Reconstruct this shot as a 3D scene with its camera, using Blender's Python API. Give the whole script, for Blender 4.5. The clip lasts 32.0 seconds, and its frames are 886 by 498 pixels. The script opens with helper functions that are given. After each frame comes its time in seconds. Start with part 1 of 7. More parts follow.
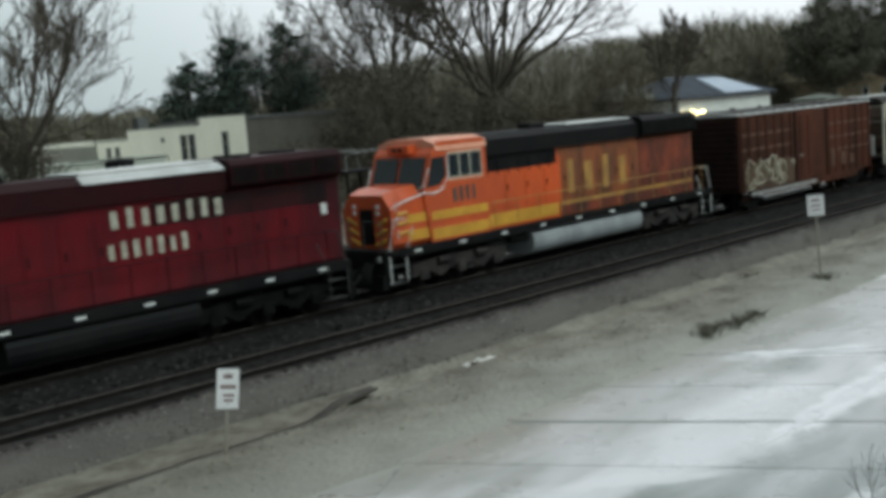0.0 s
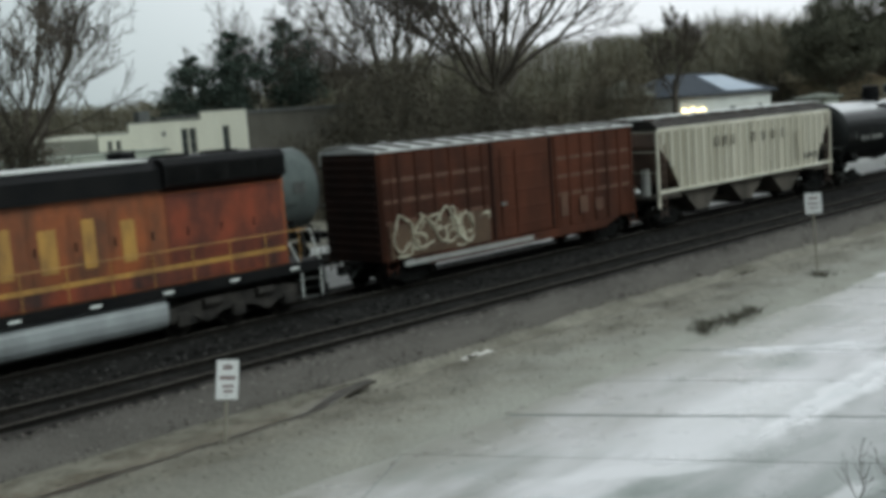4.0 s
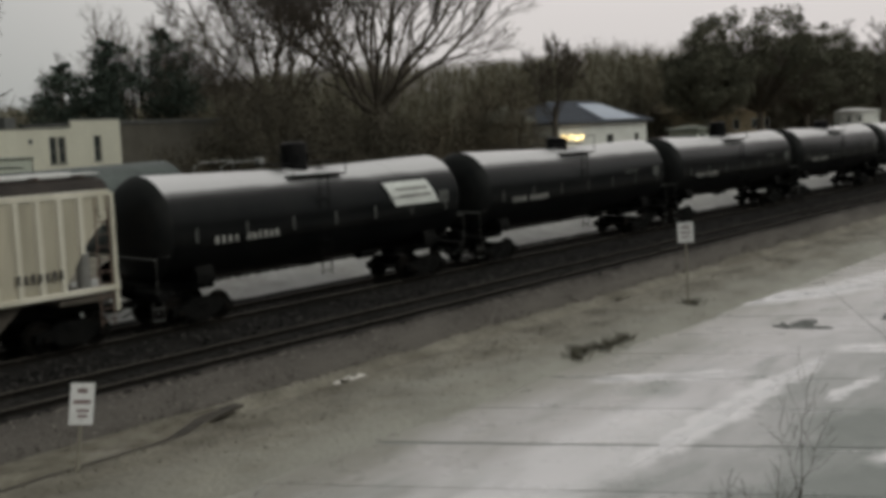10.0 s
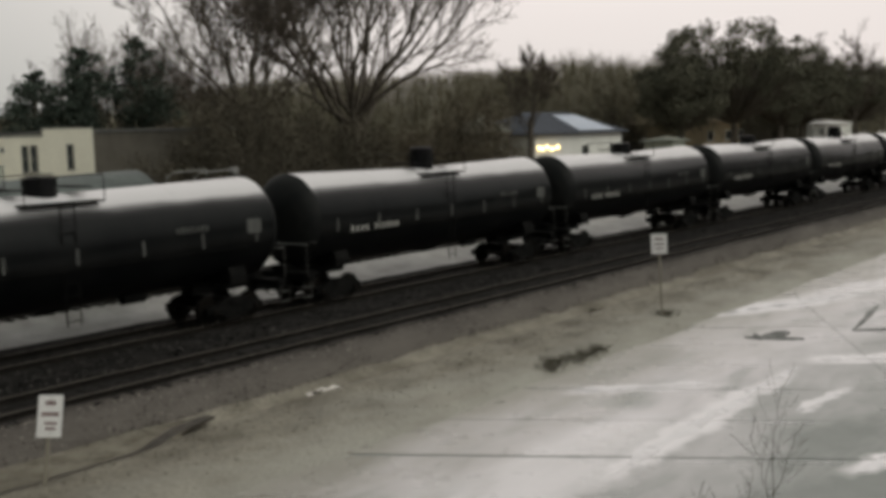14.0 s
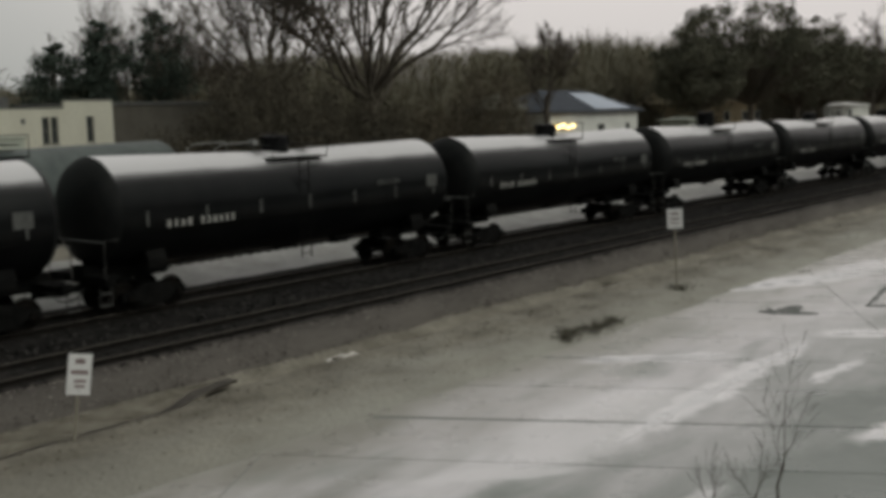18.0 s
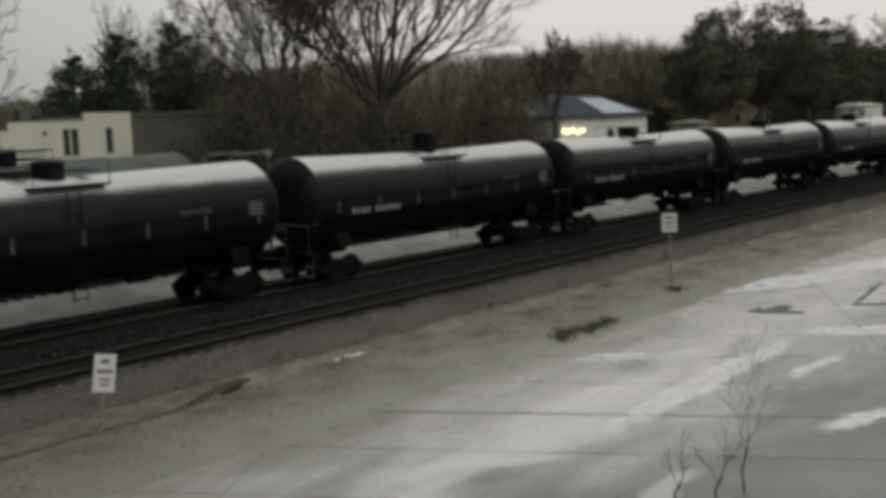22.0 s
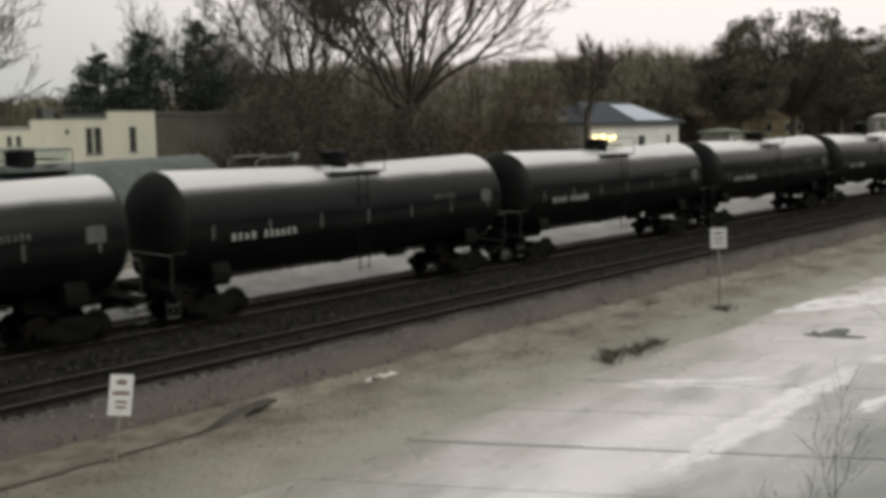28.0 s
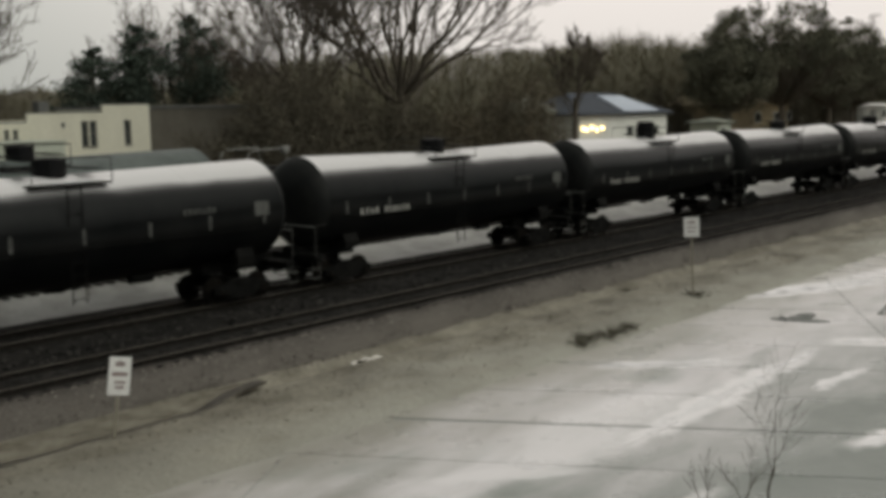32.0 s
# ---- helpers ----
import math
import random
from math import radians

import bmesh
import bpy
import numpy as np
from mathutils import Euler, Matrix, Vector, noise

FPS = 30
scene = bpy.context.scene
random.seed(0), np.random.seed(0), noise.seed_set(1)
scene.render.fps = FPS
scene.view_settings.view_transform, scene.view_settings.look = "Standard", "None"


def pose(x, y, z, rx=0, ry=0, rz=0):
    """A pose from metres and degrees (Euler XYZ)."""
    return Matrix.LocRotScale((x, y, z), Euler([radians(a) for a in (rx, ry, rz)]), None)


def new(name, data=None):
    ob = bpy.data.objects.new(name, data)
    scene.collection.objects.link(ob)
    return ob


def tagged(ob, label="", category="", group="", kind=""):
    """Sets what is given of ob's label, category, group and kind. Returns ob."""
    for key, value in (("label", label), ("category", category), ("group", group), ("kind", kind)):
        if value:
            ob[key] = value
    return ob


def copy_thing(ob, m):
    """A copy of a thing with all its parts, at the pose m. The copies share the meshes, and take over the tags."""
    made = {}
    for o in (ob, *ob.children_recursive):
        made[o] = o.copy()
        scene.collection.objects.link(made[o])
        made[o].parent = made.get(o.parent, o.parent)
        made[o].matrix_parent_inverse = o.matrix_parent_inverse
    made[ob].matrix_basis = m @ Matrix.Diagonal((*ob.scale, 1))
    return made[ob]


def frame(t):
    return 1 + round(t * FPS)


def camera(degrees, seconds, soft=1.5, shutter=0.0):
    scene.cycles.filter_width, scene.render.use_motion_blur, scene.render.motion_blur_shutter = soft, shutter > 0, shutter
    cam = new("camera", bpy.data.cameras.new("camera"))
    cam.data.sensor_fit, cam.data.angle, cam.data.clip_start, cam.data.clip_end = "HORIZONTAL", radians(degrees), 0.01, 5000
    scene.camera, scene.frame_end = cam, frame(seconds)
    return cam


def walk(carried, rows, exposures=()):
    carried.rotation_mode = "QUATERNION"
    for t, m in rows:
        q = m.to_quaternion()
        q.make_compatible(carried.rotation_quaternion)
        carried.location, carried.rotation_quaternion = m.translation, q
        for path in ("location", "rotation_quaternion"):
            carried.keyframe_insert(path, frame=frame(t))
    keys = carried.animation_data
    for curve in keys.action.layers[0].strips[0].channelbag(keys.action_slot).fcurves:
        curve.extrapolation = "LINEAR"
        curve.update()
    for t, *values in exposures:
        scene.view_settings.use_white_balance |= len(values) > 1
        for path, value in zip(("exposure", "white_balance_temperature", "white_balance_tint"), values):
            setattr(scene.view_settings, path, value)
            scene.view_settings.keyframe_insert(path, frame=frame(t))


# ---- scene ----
# World: x along the tracks, y across them to the north, z up from the railhead of the train's track.
cam = camera(44.85, 32.0, soft=4.5, shutter=0.4)
PATH = [
    (0, -0.12, -28.68, 6.23, -44.58, -7.39, 4.55),
    (0.5, -0.18, -28.75, 6.23, -44.55, -7.47, 4.32),
    (1, -0.13, -28.70, 6.22, -44.72, -7.42, 4.37),
    (1.5, -0.16, -28.71, 6.23, -44.81, -7.25, 4.52),
    (2, -0.18, -28.79, 6.22, -45.20, -7.33, 4.15),
    (2.5, -0.27, -28.90, 6.25, -45.38, -7.28, 3.94),
    (4.5, -0.21, -28.78, 6.19, -44.37, -7.64, 4.15),
    (5, -0.12, -28.67, 6.19, -45.34, -7.59, 3.47),
    (5.5, 0.10, -28.48, 6.20, -47.04, -7.62, 2.65),
    (6, 0.30, -28.34, 6.23, -49.01, -7.39, 1.66),
    (6.5, 0.33, -28.37, 6.17, -49.95, -7.34, 1.13),
    (7, 0.10, -28.70, 6.28, -50.69, -6.56, 0.68),
    (7.5, 0.25, -28.59, 6.20, -50.73, -6.95, 1.11),
    (8, 0.29, -28.52, 6.18, -50.49, -6.78, 1.41),
    (8.5, 0.23, -28.62, 6.21, -50.72, -6.49, 1.45),
    (9, 0.18, -28.75, 6.21, -50.87, -6.32, 1.73),
    (9.5, 0.19, -28.70, 6.21, -50.87, -6.39, 1.92),
    (10, 0.26, -28.55, 6.18, -50.69, -6.85, 1.99),
    (10.5, 0.22, -28.61, 6.20, -50.75, -6.85, 1.87),
    (11, 0.27, -28.55, 6.18, -50.88, -6.73, 1.80),
    (11.5, 0.33, -28.51, 6.19, -51.35, -6.75, 1.70),
    (12, 0.29, -28.59, 6.21, -51.47, -6.64, 1.68),
    (12.5, 0.29, -28.62, 6.21, -51.77, -6.33, 1.59),
    (13, 0.26, -28.67, 6.21, -51.78, -6.20, 1.54),
    (13.5, 0.31, -28.58, 6.21, -51.91, -6.27, 1.45),
    (14, 0.35, -28.56, 6.20, -51.94, -6.36, 1.70),
    (14.5, 0.76, -28.05, 6.10, -51.93, -6.74, 1.85),
    (16.5, -0.22, -28.91, 6.07, -51.56, -6.98, 1.28),
    (17, 0.03, -28.54, 5.96, -51.32, -6.91, 1.03),
    (17.5, 0.17, -28.36, 5.90, -50.95, -7.32, 1.05),
    (18, -0.12, -28.73, 6.00, -51.16, -7.45, 1.12),
    (18.5, -1.61, -30.72, 6.36, -50.79, -6.97, 1.70),
    (19, -1.56, -30.71, 6.39, -51.02, -6.90, 1.88),
    (19.5, -1.41, -30.48, 6.31, -51.09, -7.33, 1.77),
    (20, -1.29, -30.35, 6.28, -50.97, -7.51, 1.56),
    (20.5, -1.28, -30.29, 6.29, -50.73, -7.47, 1.69),
    (21, -1.22, -30.27, 6.27, -50.48, -7.41, 1.71),
    (21.5, -1.20, -30.23, 6.27, -50.38, -7.34, 1.66),
    (22, -1.18, -30.21, 6.26, -50.33, -7.23, 1.77),
    (22.5, -0.98, -29.93, 6.23, -50.82, -7.04, 1.76),
    (23, -0.91, -29.80, 6.18, -50.59, -7.36, 1.54),
    (23.5, -1.14, -30.13, 6.23, -50.27, -6.76, 1.65),
    (24, -0.70, -29.53, 6.19, -52.01, -6.97, 1.18),
    (24.5, -0.79, -29.60, 6.20, -51.03, -6.63, 0.93),
    (25, -0.76, -29.50, 6.20, -49.94, -6.26, 0.46),
    (25.5, -0.68, -29.35, 6.21, -49.26, -6.01, 0.30),
    (27.5, -0.14, -28.59, 6.35, -49.42, -6.91, 0.65),
    (28, -0.00, -28.49, 6.32, -49.13, -7.01, 0.80),
    (28.5, 0.02, -28.49, 6.30, -49.28, -6.99, 0.77),
    (29, -0.03, -28.51, 6.31, -49.50, -7.04, 0.75),
    (29.5, -0.19, -28.71, 6.34, -49.73, -7.40, 0.85),
    (30, -1.26, -30.13, 6.56, -49.52, -7.77, 1.00),
    (30.5, -1.24, -30.12, 6.58, -49.75, -7.83, 1.01),
    (31, -1.07, -29.88, 6.54, -49.70, -7.97, 0.89),
    (31.5, -0.99, -29.86, 6.53, -49.55, -7.74, 0.92),
    (32, -0.92, -29.83, 6.50, -49.41, -7.56, 0.98),
]
EXPOSURE = [
    (0.0, 0.65, 5800, -7),
    (5.0, 0.59, 5900, -5.5),
    (6.5, 0.42, 6250, -2.5),
    (8.0, 0.14, 6550, 1.5),
    (10.0, 0.05, 6550, 1.5),
    (12.0, 0.2, 6600, 3),
    (14.0, 0.33, 6750, 3.0),
    (17.0, 0.12, 6750, 2),
    (18.0, 0.04, 6600, 1),
    (19.0, 0.1, 6600, 0),
    (20.0, -0.04, 6600, 0),
    (22.0, 0.12, 6600, 0.5),
    (24.0, 0.28, 6650, 1.5),
    (28.0, 0.58, 6750, 2),
    (30.0, 0.47, 6700, 3),
    (32.0, 0.35, 6800, 0.5),
]
walk(cam, [(t, pose(x, y, z, 90 + pitch, roll, yaw)) for t, x, y, z, yaw, pitch, roll in PATH], EXPOSURE)

# ---- sky and light: an even grey overcast ----
SUN_EL, SUN_ROT = radians(42), radians(172)  # behind the overcast, over the near side of the tracks
TO_SUN = Vector((math.sin(SUN_ROT) * math.cos(SUN_EL), math.cos(SUN_ROT) * math.cos(SUN_EL), math.sin(SUN_EL)))
world = bpy.data.worlds.new("sky")
scene.world = world
world.use_nodes = True
wn, wl = world.node_tree.nodes, world.node_tree.links
sky = wn.new("ShaderNodeTexSky")
sky.sky_type, sky.sun_disc, sky.sun_elevation, sky.sun_rotation = "NISHITA", False, SUN_EL, SUN_ROT
sky.air_density, sky.dust_density, sky.ozone_density = 1.0, 6.0, 1.0
grey = wn.new("ShaderNodeHueSaturation")
grey.inputs["Saturation"].default_value = 0.12
wl.new(sky.outputs[0], grey.inputs["Color"])
# cloud cover: soft large mottling mixed over the clear sky
cloud_co = wn.new("ShaderNodeTexCoord")
cloud = wn.new("ShaderNodeTexNoise")
cloud.inputs["Scale"].default_value, cloud.inputs["Detail"].default_value = 1.6, 3.0
wl.new(cloud_co.outputs["Generated"], cloud.inputs["Vector"])
cloud_ramp = wn.new("ShaderNodeValToRGB")
cloud_ramp.color_ramp.elements[0].position, cloud_ramp.color_ramp.elements[0].color = 0.22, (3.4, 3.65, 3.6, 1)
cloud_ramp.color_ramp.elements[1].position, cloud_ramp.color_ramp.elements[1].color = 1.0, (6.6, 5.9, 6.05, 1)
cover = wn.new("ShaderNodeMix")
cover.data_type = "RGBA"
cover.inputs["Factor"].default_value = 0.8
wl.new(grey.outputs[0], cover.inputs["A"])
glow_dot = wn.new("ShaderNodeVectorMath")
glow_dot.operation = "DOT_PRODUCT"
glow_dot.inputs[1].default_value = Vector((0.79, 0.35, 0.5))  # where the cover is thinnest
wl.new(cloud_co.outputs["Generated"], glow_dot.inputs[0])
thin_cover = wn.new("ShaderNodeMapRange")
thin_cover.inputs["From Min"].default_value, thin_cover.inputs["From Max"].default_value = 0.55, 1.0
wl.new(glow_dot.outputs["Value"], thin_cover.inputs["Value"])
tone = wn.new("ShaderNodeMath")
tone.operation = "MULTIPLY_ADD"
tone.inputs[1].default_value = 0.5
wl.new(cloud.outputs["Fac"], tone.inputs[0])
wl.new(thin_cover.outputs[0], tone.inputs[2])
wl.new(tone.outputs[0], cloud_ramp.inputs["Fac"])
veil = wn.new("ShaderNodeMapRange")
veil.interpolation_type = "SMOOTHSTEP"
veil.inputs["From Min"].default_value, veil.inputs["From Max"].default_value = 0.2, 1.0
veil.inputs["To Min"].default_value, veil.inputs["To Max"].default_value = 0.37, 1.29
wl.new(glow_dot.outputs["Value"], veil.inputs["Value"])
veiled = wn.new("ShaderNodeVectorMath")
veiled.operation = "SCALE"
wl.new(cloud_ramp.outputs["Color"], veiled.inputs[0])
wl.new(veil.outputs[0], veiled.inputs["Scale"])
wl.new(veiled.outputs[0], cover.inputs["B"])
wl.new(cover.outputs["Result"], wn["Background"].inputs["Color"])
wn["Background"].inputs["Strength"].default_value = 0.1
sun_data = bpy.data.lights.new("sun", "SUN")
sun_data.energy, sun_data.angle, sun_data.color = 0.65, radians(25), (1.0, 0.97, 0.93)
sun = new("sun", sun_data)
sun.rotation_euler = TO_SUN.to_track_quat("Z", "Y").to_euler()


# ---- materials ----
def mat(name, c1, c2=None, scale=1.5, rough=0.6, rough2=None, metal=0.0, bump=0.0, bscale=30.0, streak=1.0, vary=0.0, coat=0.0, glow=0.0, spec=0.5, island=0.0, speck=(0.78, 1.2)):
    """Two colours mixed by a broad noise, darkened and lightened by a fine one, with relief of the fine one."""
    m = bpy.data.materials.new(name)
    m.use_nodes = True
    n, k = m.node_tree.nodes, m.node_tree.links
    b = n["Principled BSDF"]
    co = n.new("ShaderNodeTexCoord")
    mp = n.new("ShaderNodeMapping")
    mp.inputs["Scale"].default_value = (1, 1, streak)
    k.new(co.outputs["Object"], mp.inputs["Vector"])
    broad, fine = n.new("ShaderNodeTexNoise"), n.new("ShaderNodeTexNoise")
    broad.inputs["Scale"].default_value, broad.inputs["Detail"].default_value, broad.inputs["Roughness"].default_value = scale, 6.0, 0.62
    fine.inputs["Scale"].default_value, fine.inputs["Detail"].default_value = bscale, 4.0
    k.new(mp.outputs[0], broad.inputs["Vector"])
    k.new(co.outputs["Object"], fine.inputs["Vector"])
    ramp = n.new("ShaderNodeValToRGB")
    c2 = c2 or tuple(v * 0.75 for v in c1)
    ramp.color_ramp.elements[0].position, ramp.color_ramp.elements[0].color = 0.36, (*c1, 1)
    ramp.color_ramp.elements[1].position, ramp.color_ramp.elements[1].color = 0.64, (*c2, 1)
    k.new(broad.outputs["Fac"], ramp.inputs["Fac"])
    hsv = n.new("ShaderNodeHueSaturation")
    k.new(ramp.outputs["Color"], hsv.inputs["Color"])
    mr = n.new("ShaderNodeMapRange")
    mr.inputs["To Min"].default_value, mr.inputs["To Max"].default_value = speck
    k.new(fine.outputs["Fac"], mr.inputs["Value"])
    if vary or island:
        info, add = n.new("ShaderNodeNewGeometry" if island else "ShaderNodeObjectInfo"), n.new("ShaderNodeMath")
        rv = n.new("ShaderNodeMapRange")
        rv.inputs["To Min"].default_value, rv.inputs["To Max"].default_value = (-0.6 * island, island) if island else (-vary, vary)
        k.new(info.outputs["Random Per Island" if island else "Random"], rv.inputs["Value"])
        add.operation = "ADD"
        k.new(mr.outputs[0], add.inputs[0])
        k.new(rv.outputs[0], add.inputs[1])
        k.new(add.outputs[0], hsv.inputs["Value"])
    else:
        k.new(mr.outputs[0], hsv.inputs["Value"])
    k.new(hsv.outputs["Color"], b.inputs["Base Color"])
    rr = n.new("ShaderNodeMapRange")
    rr.inputs["From Min"].default_value, rr.inputs["From Max"].default_value = 0.35, 0.65
    rr.inputs["To Min"].default_value, rr.inputs["To Max"].default_value = rough, rough if rough2 is None else rough2
    k.new(broad.outputs["Fac"], rr.inputs["Value"])
    k.new(rr.outputs[0], b.inputs["Roughness"])
    b.inputs["Metallic"].default_value = metal
    b.inputs["Coat Weight"].default_value = coat
    b.inputs["Coat Roughness"].default_value = 0.12
    b.inputs["Specular IOR Level"].default_value = spec
    if bump:
        bp = n.new("ShaderNodeBump")
        bp.inputs["Strength"].default_value, bp.inputs["Distance"].default_value = min(1.0, bump), 0.05
        k.new(fine.outputs["Fac"], bp.inputs["Height"])
        k.new(bp.outputs[0], b.inputs["Normal"])
    if glow:
        k.new(hsv.outputs["Color"], b.inputs["Emission Color"])
        b.inputs["Emission Strength"].default_value = glow
    return m


